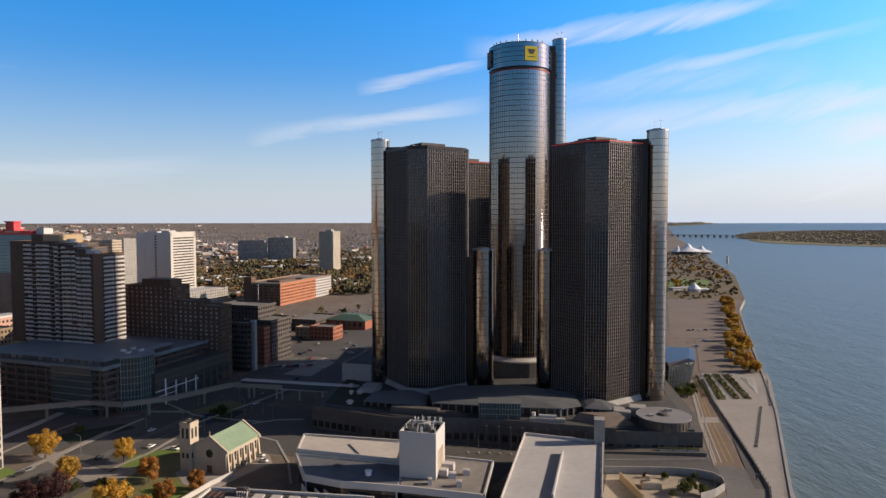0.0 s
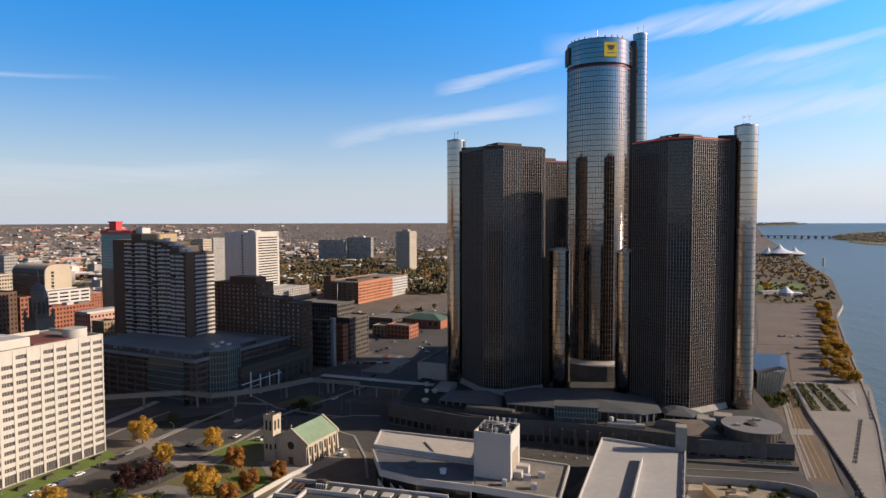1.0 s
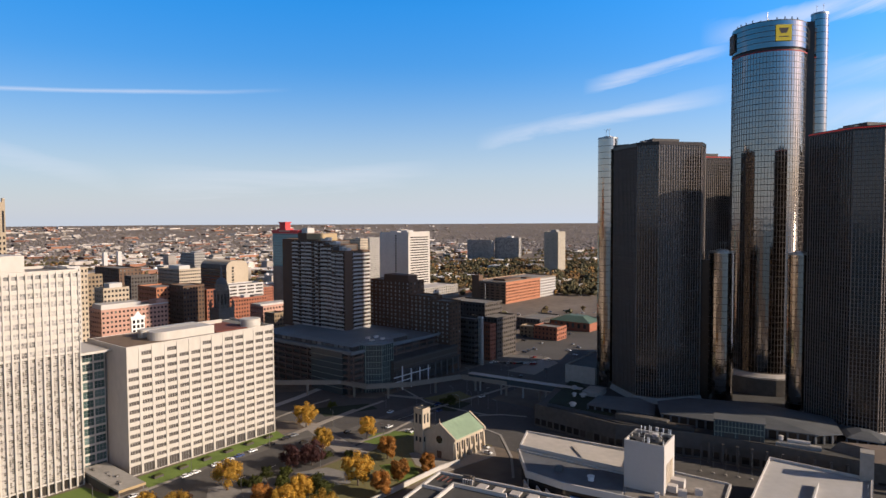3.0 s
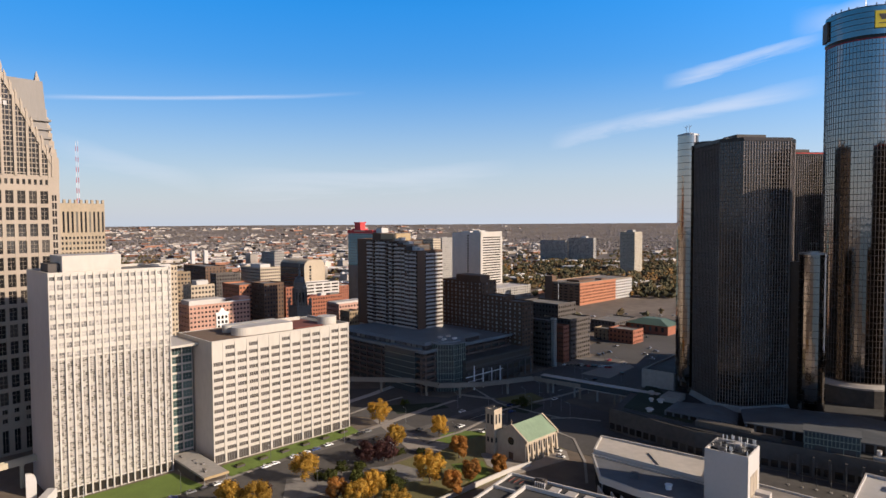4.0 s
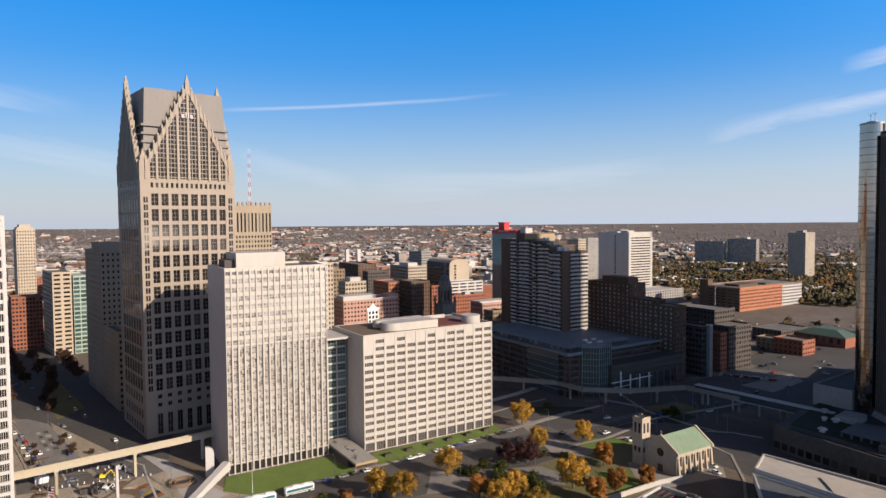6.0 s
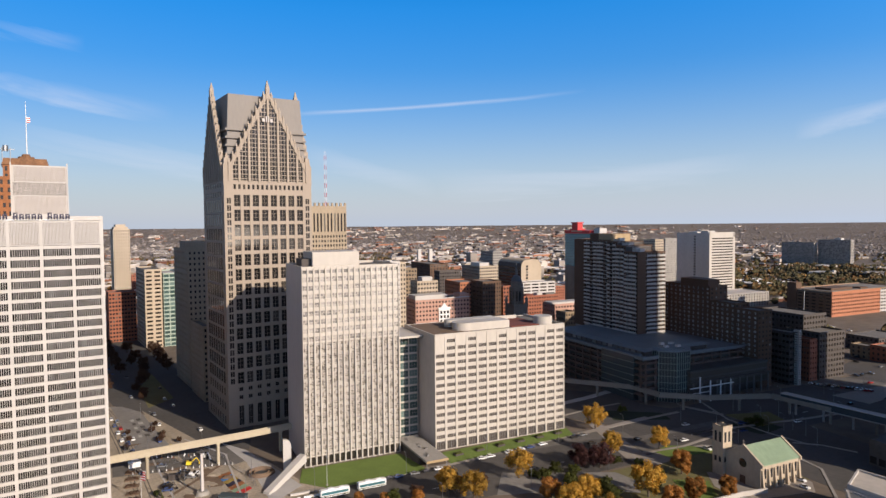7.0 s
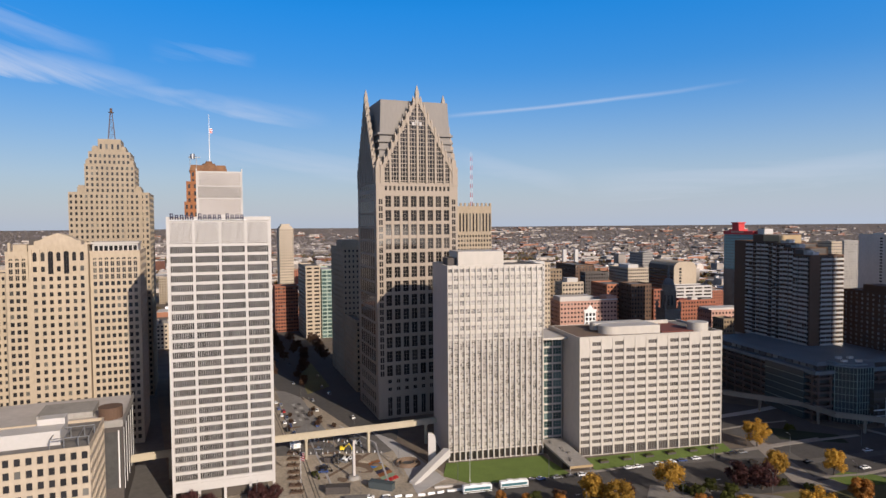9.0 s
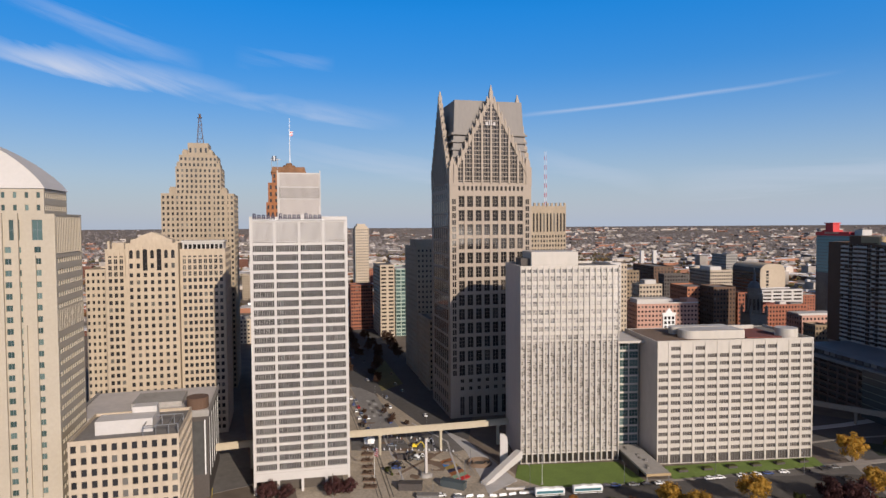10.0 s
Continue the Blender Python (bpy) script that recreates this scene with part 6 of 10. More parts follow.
def domed_tower():
    """Pale precast tower with a white tapering roof."""
    ob = thing("domed_tower", (-268.4, -110.5, 0), 80.0, "pale precast office tower with green windows and a white tapered roof", "office tower")
    P = M["precast"]
    w, d, h = 80.0, 30.0, 117.5
    blk = (0, 0, w, d)
    shell(ob, blk, 0, h, M["dark_panel"], M["gravel"], inset=0.6, parapet=0.8, wall=P)
    facade(ob, "f", blk, 0, 108, 26, 27, 2.0, 2.0, P, M["win_green"], M["steel"], panes=(2, 1), depth=0.6, margin=1.0, cap=300, skip=lambda c, r: c % 5 in (0, 3))
    facade(ob, "f", blk, 108.002, h, 11, 1, 3.2, 7.0, P, M["win_green"], M["steel"], panes=(2, 2), depth=0.6, margin=2.0, cap=330)
    facade(ob, "r", (0, 0.6, w, d - 0.6), 0, 104, 11, 26, 1.8, 1.7, P, M["win_green"], M["steel"], panes=(1, 1), depth=0.5, margin=0.5, cap=330, single=False)
    rib = Geo()
    for k in range(16):
        rib.box(0.5 + k * 1.85, 0, 104.5, 1.1 + k * 1.85, 0.5, h + 0.8)
    rib.box(0, 0.5, 104.002, d - 1.2, 0.6, h)
    for k in range(16):
        rib.box(0.5 + k * 1.85, -0.15, 77.5, 1.3 + k * 1.85, -0.003, 84.5)
    part("ribbed_band", rib, P, ob, loc=face_pose("r", 0, 0.6, w, d - 0.6, 0, 0))
    for x in (10.3, 25.6, 41.0, 56.4, 71.8):
        part("groove_pier", Geo().box(x - 2.2, -0.7, 0, x - 1.0, -0.003, 80).box(x + 1.0, -0.7, 0, x + 2.2, -0.003, 104), P, ob)
    part("wall", Geo().box(0, 0.6, 0, 0.6, d, h).box(0.6, d - 0.6, 0, w, d, h), P, ob)
    for x in (14, 40, 66):
        part("bay", Geo().box(x - 3, -1.0, 0, x - 1.8, -0.003, h + 1).box(x + 1.8, -1.0, 0, x + 3, -0.003, h + 1), P, ob)
    # drum below the roof, with a window band
    sides(ob, "fr", (4, 3, w - 4, d - 3), h + 0.8, h + 9.5, (20, 12), 2, 1.1, 2.0, P, M["win_green"], single=False)
    shell(ob, (4, 3, w - 4, d - 3), h - 0.4, h + 9.5, M["dark_panel"], M["gravel"])
    n = 10
    foot = [(3.5, 2.5), (w - 3.5, 2.5), (w - 3.5, d - 2.5), (3.5, d - 2.5)]
    g, lo, zl = Geo(), foot, h + 9.6
    for k in range(1, n + 1):
        f = k / n
        s = 1 - f ** 1.25 * 0.86
        z = h + 9.6 + 21 * math.sin(f * math.pi / 2 * 0.8)
        hi = [(w / 2 + (x - w / 2) * s, d / 2 + (y - d / 2) * s) for x, y in foot]
        g.prism(lo, zl, z, top=hi)
        lo, zl = hi, z
    part("tapered_roof", g, M["white"], ob, "white tapered roof")
    part("flagpole", Geo().rod((w / 2 + 9, d / 2, zl - 3), (w / 2 + 9, d / 2, zl + 10), 0.15, 6).rod((w / 2 + 4, d / 2, zl - 3), (w / 2 + 4, d / 2, zl + 14), 0.15, 6), M["white_paint"], ob)
    fl = Geo().box(w / 2 + 9.1, d / 2, zl + 10, w / 2 + 14.6, d / 2 + 0.05, zl + 13.6).box(w / 2 + 4.1, d / 2, zl + 10, w / 2 + 8.6, d / 2 + 0.05, zl + 13.6)
    part("flag", fl, mat("flag_red_white", (0.5, 0.16, 0.16), 0.8, var=0.4, tint=(0.75, 0.7, 0.7), big=0.5, fine=2), ob)


def corner_office():
    ob = thing("corner_office", (-233.8, -27.5, 0), 80.0, "tan stone office block with regular windows", "office block")
    setback_stack(ob, [(0, 0, 33.5, 32, 0, 43.6)], M["limestone"], M["win"], 3.0, 4.0, 1.7, 2.4, faces="fr")
    part("roof_house", Geo().box(6, 8, 43.3, 24, 16, 48).box(16, 16, 43.3, 24, 21, 50), M["white"], ob, "white roof house")
    fr = Geo()
    for x in (22, 26, 30, 33):
        fr.box(x - 0.15, 2, 43.4, x + 0.15, 2.3, 46.6)
        fr.box(x - 0.15, 14, 43.4, x + 0.15, 14.3, 46.6)
        fr.box(x - 0.15, 2, 46.6, x + 0.15, 14.3, 46.9)
    fr.box(22, 2, 46.9, 33, 2.3, 47.2)
    fr.box(22, 14, 46.9, 33, 14.3, 47.2)
    part("roof_frame", fr, M["steel"], ob, "open steel frame on the roof")


def dark_garage():
    ob = thing("parking_building", (-288, -33, 0), 80.0, "dark panelled parking building with white light strips", "parking building")
    part("body", Geo().box(0, 0, 0, 52, 44, 36), M["dark_panel"], ob)
    part("roof", Geo().box(0.5, 0.5, 36.003, 51.5, 43.5, 36.3), M["whiteroof"], ob)
    rim = Geo().box(-0.3, -0.3, 34.5, 52.3, 0.0, 37.2).box(52.0, 0.0, 34.5, 52.3, 44, 37.2).box(-0.3, 0, 34.5, 0, 44, 37.2)
    part("rim", rim, M["concrete"], ob)
    for k in range(8):
        x = 3 + k * 6.8
        part("light_strip", Geo().box(x - 0.22, -0.16, 10, x + 0.22, -0.003, 33), M["white_paint"], ob)
        part("dark_panel", Geo().box(x + 0.5, -0.1, 10, min(x + 6.2, 51.5), -0.003, 32.5), M["tar"], ob)
    for k in range(5):
        y = 4 + k * 8.5
        part("light_strip", Geo().box(52.003, y - 0.2, 8, 52.16, y + 0.2, 33), M["white_paint"], ob)
    part("stair_tower", Geo().drum(47, 8, 36, 41, 4.5, 20), M["brick_brown"], ob, "round brown stair tower")
    part("roof_block", Geo().box(20, 12, 36.3, 40, 30, 38.5), M["concrete"], ob)


cream_office()
stepped_tower()
striped_brick_tower()
domed_tower()
corner_office()
dark_garage()

# ---- church, garages and mixed-use blocks ----
def church():
    ob = thing("church", (*town(232.4, 179.7), 0), 71.5, "small stone church with green copper roof and square bell tower", "church")
    S = M["limestone"]
    L, D, e, r = 25.0, 17.5, 10.4, 15.8
    nave = Geo()
    prof = [(0, 0), (D, 0), (D, e), (D / 2, r), (0, e)]
    nave.add([(0, y, z) for y, z in prof] + [(L, y, z) for y, z in prof],
             [(0, 4, 3, 2, 1), (5, 6, 7, 8, 9)] + [(i, (i + 1) % 5, 5 + (i + 1) % 5, 5 + i) for i in range(5)])
    part("nave", nave, S, ob, "pale rubble stone walls")
    roof = Geo()
    for sgn in (0, 1):
        y0, y1 = (-0.6, D / 2) if sgn == 0 else (D + 0.6, D / 2)
        roof.add([(0.5, y0, e - 0.1), (L - 0.5, y0, e - 0.1), (L - 0.5, y1, r + 0.35), (0.5, y1, r + 0.35),
                  (0.5, y0, e + 0.25), (L - 0.5, y0, e + 0.25), (L - 0.5, y1, r + 0.7), (0.5, y1, r + 0.7)],
                 [(0, 3, 2, 1), (4, 5, 6, 7), (0, 1, 5, 4), (1, 2, 6, 5), (2, 3, 7, 6), (3, 0, 4, 7)])
    rf = part("roof", roof, M["copper"], ob, "green copper roof")
    seam = Geo()
    for k in range(1, 24):
        x = 0.5 + k
        seam.rod((x, -0.6, e + 0.27), (x, D / 2, r + 0.72), 0.05, 4)
    part("seams", seam, M["copper"], rf)
    for x in (0, L - 0.9):
        part("gable_coping", Geo().add([(x, -0.9, e + 0.4), (x + 0.9, -0.9, e + 0.4), (x + 0.9, D / 2, r + 1.3), (x, D / 2, r + 1.3), (x, D + 0.9, e + 0.4), (x + 0.9, D + 0.9, e + 0.4),
                                      (x, -0.9, e - 1), (x + 0.9, -0.9, e - 1), (x + 0.9, D / 2, r - 0.2), (x, D / 2, r - 0.2), (x, D + 0.9, e - 1), (x + 0.9, D + 0.9, e - 1)],
                                     [(0, 1, 2, 3), (3, 2, 5, 4), (6, 7, 1, 0), (4, 5, 11, 10), (0, 3, 9, 6), (3, 4, 10, 9), (1, 7, 8, 2), (2, 8, 11, 5)]), S, ob)
    # side wall: buttresses, tall arched windows above low round doors
    for k in range(7):
        x = 1.0 + k * (L - 2) / 6
        part("buttress", Geo().prism([(x - 0.5, -1.3), (x + 0.5, -1.3), (x + 0.5, -0.003), (x - 0.5, -0.003)], 0, 8.6, top=[(x - 0.5, -0.5), (x + 0.5, -0.5), (x + 0.5, -0.003), (x - 0.5, -0.003)]), S, ob)
    for k in range(6):
        x = 1.0 + (k + 0.5) * (L - 2) / 6
        for z0, z1, ww in ((4.6, 8.2, 1.3), (0.6, 2.3, 1.5)):
            g = Geo()
            pts = [(x - ww / 2, z0), (x + ww / 2, z0)] + [(x + ww / 2 * math.cos(math.pi * i / 8), z1 + ww / 2 * math.sin(math.pi * i / 8)) for i in range(9)]
            n = len(pts)
            g.add([(a, -0.06, b) for a, b in pts] + [(a, 0.05, b) for a, b in pts],
                  [tuple(range(n)), tuple(range(2 * n - 1, n - 1, -1))] + [(i, n + i, n + (i + 1) % n, (i + 1) % n) for i in range(n)])
            part("arched_window", g, M["win"], ob)
    # west front: rose window and door
    rose = Geo()
    ring = [(D / 2 + 1.9 * math.cos(2 * math.pi * i / 16), 9 + 1.9 * math.sin(2 * math.pi * i / 16)) for i in range(16)]
    rose.add([(-0.06, y, z) for y, z in ring] + [(0.05, y, z) for y, z in ring], [tuple(range(15, -1, -1))] + [(i, (i + 1) % 16, 16 + (i + 1) % 16, 16 + i) for i in range(16)])
    part("rose_window", rose, M["win"], ob)
    part("door", Geo().box(-0.08, D / 2 - 1.4, 0, 0.05, D / 2 + 1.4, 3.6), M["brick_brown"], ob, "brown wooden door")
    part("finial", Geo().rod((0.4, D / 2, r + 1), (0.4, D / 2, r + 3.2), 0.14, 5).rod((0.4, D / 2 - .6, r + 2.5), (0.4, D / 2 + .6, r + 2.5), 0.12, 5), S, ob, "stone cross")
    # tower at the inland corner of the front
    t = 5.6
    ty = D + 0.4
    tw = Geo().box(-1.5, ty, 0, -1.5 + t, ty + t, 22.0)
    tower = part("bell_tower", tw, S, ob, "square stone bell tower")
    cr = Geo()
    for i in range(4):
        for a, b in ((-1.5, ty), (-1.5 + t - 1.1, ty), (-1.5, ty + t - 1.1), (-1.5 + t - 1.1, ty + t - 1.1)):
            cr.box(a - 0.15, b - 0.15, 22.0, a + 1.2, b + 1.2, 22.5)
    cr.box(-1.65, ty - .15, 22.0, -1.5 + t + .15, ty + .35, 22.35).box(-1.65, ty + .35, 22.0, -1.15, ty + t + .15, 22.35)
    part("battlements", cr, S, tower)
    part("tower_roof", Geo().box(-1.1, ty + .4, 22.0, -1.9 + t, ty + t - .4, 22.15), M["tar"], tower)
    for z in (11.5, 21.0):
        part("string_course", Geo().box(-1.75, ty - .25, z, -1.5 + t + .2, ty + t + .2, z + .4), S, tower)
    for z0, z1 in ((15.0, 19.6), (6.0, 8.4)):
        for k in (0, 1):
            c = 0.9 + k * 2.4
            part("belfry_opening", Geo().box(-1.58, ty + c, z0, -1.4, ty + c + 1.2, z1), M["black"], tower)
            part("belfry_opening", Geo().box(-1.5 + c, ty - 0.08, z0, -1.5 + c + 1.2, ty + 0.1, z1), M["black"], tower)
    part("porch", Geo().box(4.1, D + 0.3, 0, L - 2, D + 5, 5.5), S, ob)


church()


def garden_wall():
    ob = thing("churchyard_wall", (0, 0, 0), 0, "low white wall round the churchyard", "garden wall")
    pts = [(-93.8, 276.8), (-99.7, 266.5), (-114.2, 224.2), (-128, 190)]
    for a, b in zip(pts, pts[1:]):
        a, b = Vector(a), Vector(b)
        d = (b - a).normalized()
        n = Vector((-d.y, d.x)) * 0.35
        part("wall_run", Geo().prism([tuple(p) for p in (a - n, a + n, b + n, b - n)][::-1], 0, 2.2), M["white"], ob)


garden_wall()


def white_garage():
    """Low white building with roofs at two levels over open, dark-glazed floors."""
    ob = thing("conference_building", (0, 0, 0), 0, "low white building with a two-level roof", "building")

    def shrink(pts, k):
        cx, cy = sum(p[0] for p in pts) / len(pts), sum(p[1] for p in pts) / len(pts)
        return [(cx + (x - cx) * k, cy + (y - cy) * k) for x, y in pts]

    low = [(-64.6, 272.8), (-56, 249.3), (-40, 242.5), (-17, 238.5), (-17, 260.3)]
    high = [(-65.4, 293.4), (-64.2, 273.6), (-17.3, 261.0), (-16.5, 284)]
    east = [(-16.9, 238.5), (15.5, 230), (21.5, 263.5), (-16.9, 274)]
    for pts, z, key, text in ((low, 11.2, "roof_blue", "blue-grey roof membrane"), (high, 12.8, "roof_sand", "sandy pale roof"), (east, 11.2, "brown_roof", "worn brownish roof")):
        part("body", Geo().prism(shrink(pts, 0.93), 0, z - 1.8), M["win_brown"], ob, "dark glazed floors")
        part("fascia", Geo().prism(pts, z - 1.8, z), M["white"], ob)
        part("roof", Geo().prism(shrink(pts, 0.975), z + 0.003, z + 0.25), M[key], ob, text)
        for a, b in zip(pts, pts[1:] + pts[:1]):
            a, b = Vector(a), Vector(b)
            if pts is not high and max(a.x, b.x) < -16 and min(a.x, b.x) > -17.5:
                continue
            d = (b - a).normalized()
            n = Vector((-d.y, d.x)) * 0.7
            part("parapet", Geo().prism([tuple(p) for p in (a, b, b + n, a + n)], z, z + 0.9), M["white"], ob)
    # lower terrace with stair walls and a sign
    terrace = [(-57, 250), (-50, 236), (-20, 222), (14, 218), (15.4, 229), (-17, 238), (-40, 242)]
    part("terrace", Geo().prism(terrace, 0, 4.6), M["white"], ob)
    part("terrace_floor", Geo().prism(shrink(terrace, 0.97), 4.603, 4.8), M["deck"], ob)
    for a, b in (((-57, 250), (-50, 236)), ((-50, 236), (-20, 222)), ((-51, 246), (-44, 233)), ((-47, 244.5), (-38, 230))):
        a, b = Vector(a), Vector(b)
        d = (b - a).normalized()
        n = Vector((-d.y, d.x)) * 0.5
        part("stair_wall", Geo().prism([tuple(p) for p in (a, b, b + n, a + n)], 4.6, 8.0), M["white"], ob)
    for k in range(9):
        q = Vector((-55, 250.5)).lerp(Vector((-18, 240)), k / 8)
        part("post", Geo().box(q.x - .35, q.y - .35, 4.6, q.x + .35, q.y + .35, 9.4), M["white"], ob)
    part("sign", Geo().box(-4.0, -0.3, 5.0, 4.0, 0, 7.6), M["blue_bright"], ob, "bright blue banner with pale bars", loc=pose(-33, 241.2, 0, 0, 0, -12))
    part("sign_bar", Geo().box(-3.2, -0.36, 5.8, 3.2, -0.301, 6.1).box(-3.2, -0.36, 6.5, 2.0, -0.301, 6.8), M["white_paint"], ob, loc=pose(-33, 241.2, 0, 0, 0, -12))
    part("duct", Geo().drum(-30, 250, 11.4, 13.0, 1.2, 16).drum(-30, 250, 13.0, 13.3, 1.5, 16), M["white_paint"], ob, "round white roof vent")
    part("roof_unit", Geo().box(-45, 254, 11.4, -42, 257, 13.2).box(-44.6, 254.4, 13.2, -42.4, 256.6, 13.6), M["slate"], ob)
    part("roof_upstand", Geo().rod((-42, 280, 13.3), (-36, 268, 13.3), 0.25, 4).rod((-60, 291, 13.2), (-20, 282.5, 13.2), 0.15, 4), M["concrete"], ob)
    for k, (x, y) in enumerate(((2, 246), (8, 249), (5, 238), (-6, 240))):
        part("air_unit", Geo().box(x, y, 11.4, x + 3.2 - .5 * k, y + 2.4, 13.6).box(x + .3, y + .3, 13.6, x + 1.6, y + 1.5, 13.9), M["whiteroof"], ob)


def ramp_hall():
    """Low white-edged hall with a dark roof, red pipes and vents."""
    ob = thing("low_hall", (-91.5, 244.6, 0), -8, "low white-edged hall with a dark roof and red pipework", "building")
    w, d, z = 66.0, 62.0, 8.0
    part("walls", Geo().box(0, -d, 0, w, 0, z), M["white"], ob)
    part("roof", Geo().box(0.8, -d + .8, z + 0.003, w - .8, -0.8, z + 0.3), M["tar"], ob)
    part("parapet", Geo().box(0, -0.8, z, w, 0, z + 1.3).box(0, -d, z, 0.8, -0.8, z + 1.3), M["white"], ob)
    part("inner_wall", Geo().box(11, -d, z + .3, 11.8, -9, z + 1.8).box(11.8, -9.8, z + .3, 34, -9, z + 1.8).box(1, -16, z + .3, 10.9, -15.2, z + 1.5), M["white"], ob)
    for k in range(3):
        part("red_pipe", Geo().rod((3 + k * 2.4, -8, z + .8), (3.4 + k * 2.4, -3, z + .8), 0.16, 6), M["redroof"], ob, "red pipe")
    for k in range(5):
        part("roof_vent", Geo().rod((13.5 + k * 1.0, -5.2, z + .3), (13.5 + k * 1.0, -5.2, z + 2.2), 0.3, 8).rod((13.5 + k, -5.2, z + 2.2), (14.2 + k, -5.9, z + 2.5), 0.3, 8), M["whiteroof"], ob)
    part("roof_unit", Geo().box(12.5, -4, z + .3, 17, -1.5, z + 2.6).box(13, -3.6, z + 2.6, 16, -2, z + 3.0), M["dark_panel"], ob)
    for k in range(6):
        part("skylight", Geo().box(20 + k * 7, -7, z + .3, 24 + k * 7, -3, z + .9), M["whiteroof"], ob)


def plant_block():
    ob = thing("plant_block", (-17.4, 248.2, 11.5), -13.5, "tall plain white plant block with roof machinery", "plant room")
    w, d, h = 15.0, 15.0, 18.5
    t = 0.5
    part("body", Geo().box(0, 0, 0, w, d, h - 1.5), M["white"], ob)
    part("parapet", Geo().box(0, 0, h - 1.499, w, t, h).box(0, d - t, h - 1.499, w, d, h).box(0, t, h - 1.499, t, d - t, h).box(w - t, t, h - 1.499, w, d - t, h), M["white"], ob)
    part("roof", Geo().box(t, t, h - 1.498, w - t, d - t, h - 1.3), M["tar"], ob)
    rng = random.Random(5)
    for k in range(10):
        x, y = rng.uniform(1, w - 3), rng.uniform(1, d - 3)
        part("roof_unit", Geo().box(x, y, h - 1.3, x + rng.uniform(.8, 2.4), y + rng.uniform(.8, 2.4), h + rng.uniform(-.4, 1.2)), M[rng.choice(["steel", "concrete", "whiteroof"])], ob)
    for k in range(16):
        x, y = rng.uniform(0.5, w - 0.5), rng.choice([0.7, d - 0.7, rng.uniform(1, d - 1)])
        part("aerial", Geo().rod((x, y, h - 1.3), (x, y, h + rng.uniform(1.0, 2.8)), 0.09, 4).box(x - .18, y - .12, h + 0.6, x + .18, y + .12, h + 2.0), M["white_paint"], ob)
    fr = Geo()
    for y in (2, 6, 10):
        fr.rod((1, y, h + 0.6), (w - 1, y, h + 0.6), 0.14, 4)
    part("steel_frame", fr, M["steel"], ob)
    for k in range(5):
        part("louvre", Geo().box(w + 0.003, 3 + k * 2, 1.5, w + 0.14, 4.3 + k * 2, 10.5), M["limestone"], ob)
    part("side_unit", Geo().box(w + 0.2, 4, 0, w + 3.4, 7, 2.6).box(w + 0.2, 9, 0, w + 5, 12.5, 3.2), M["whiteroof"], ob)


def ramp_garage():
    ob = thing("parking_deck", (0, 0, 0), 0, "open parking deck of pale concrete with a dividing wall", "parking deck")
    deck = [(20.5, 223.5), (57.5, 223.5), (72.4, 281.5), (38.2, 293.2), (31, 265)]
    part("deck", Geo().prism(deck, 0, 13.0), M["deck"], ob, "pale concrete deck")
    for i in (1, 2, 3, 4):
        a, b = Vector(deck[i]), Vector(deck[(i + 1) % 5])
        d = (b - a).normalized()
        n = Vector((-d.y, d.x)) * 0.5
        part("parapet", Geo().prism([tuple(p) for p in (a, b, b + n, a + n)], 13.0, 14.1), M["whiteroof"], ob)
    a, b = Vector((39.4, 223.7)), Vector((51.5, 268.5))
    d = (b - a).normalized()
    n = Vector((-d.y, d.x)) * 0.35
    part("dividing_wall", Geo().prism([tuple(p) for p in (a - n, b - n, b + n, a + n)][::-1][::-1], 13.0, 15.0), M["deck"], ob)
    part("stair_tower", Geo().box(0, 0, 0, 4.6, 5.5, 24.0), M["concrete"], ob, "plain concrete stair tower", loc=pose(67.8, 280.5, 0, 0, 0, -14))
    for k in range(7):
        p = Vector((58, 224)).lerp(Vector((72, 281)), k / 7)
        part("bollard", Geo().rod((p.x - 1.2, p.y, 13), (p.x - 1.2, p.y, 14.6), 0.12, 6), M["white_paint"], ob)


white_garage()
ramp_hall()
plant_block()
ramp_garage()


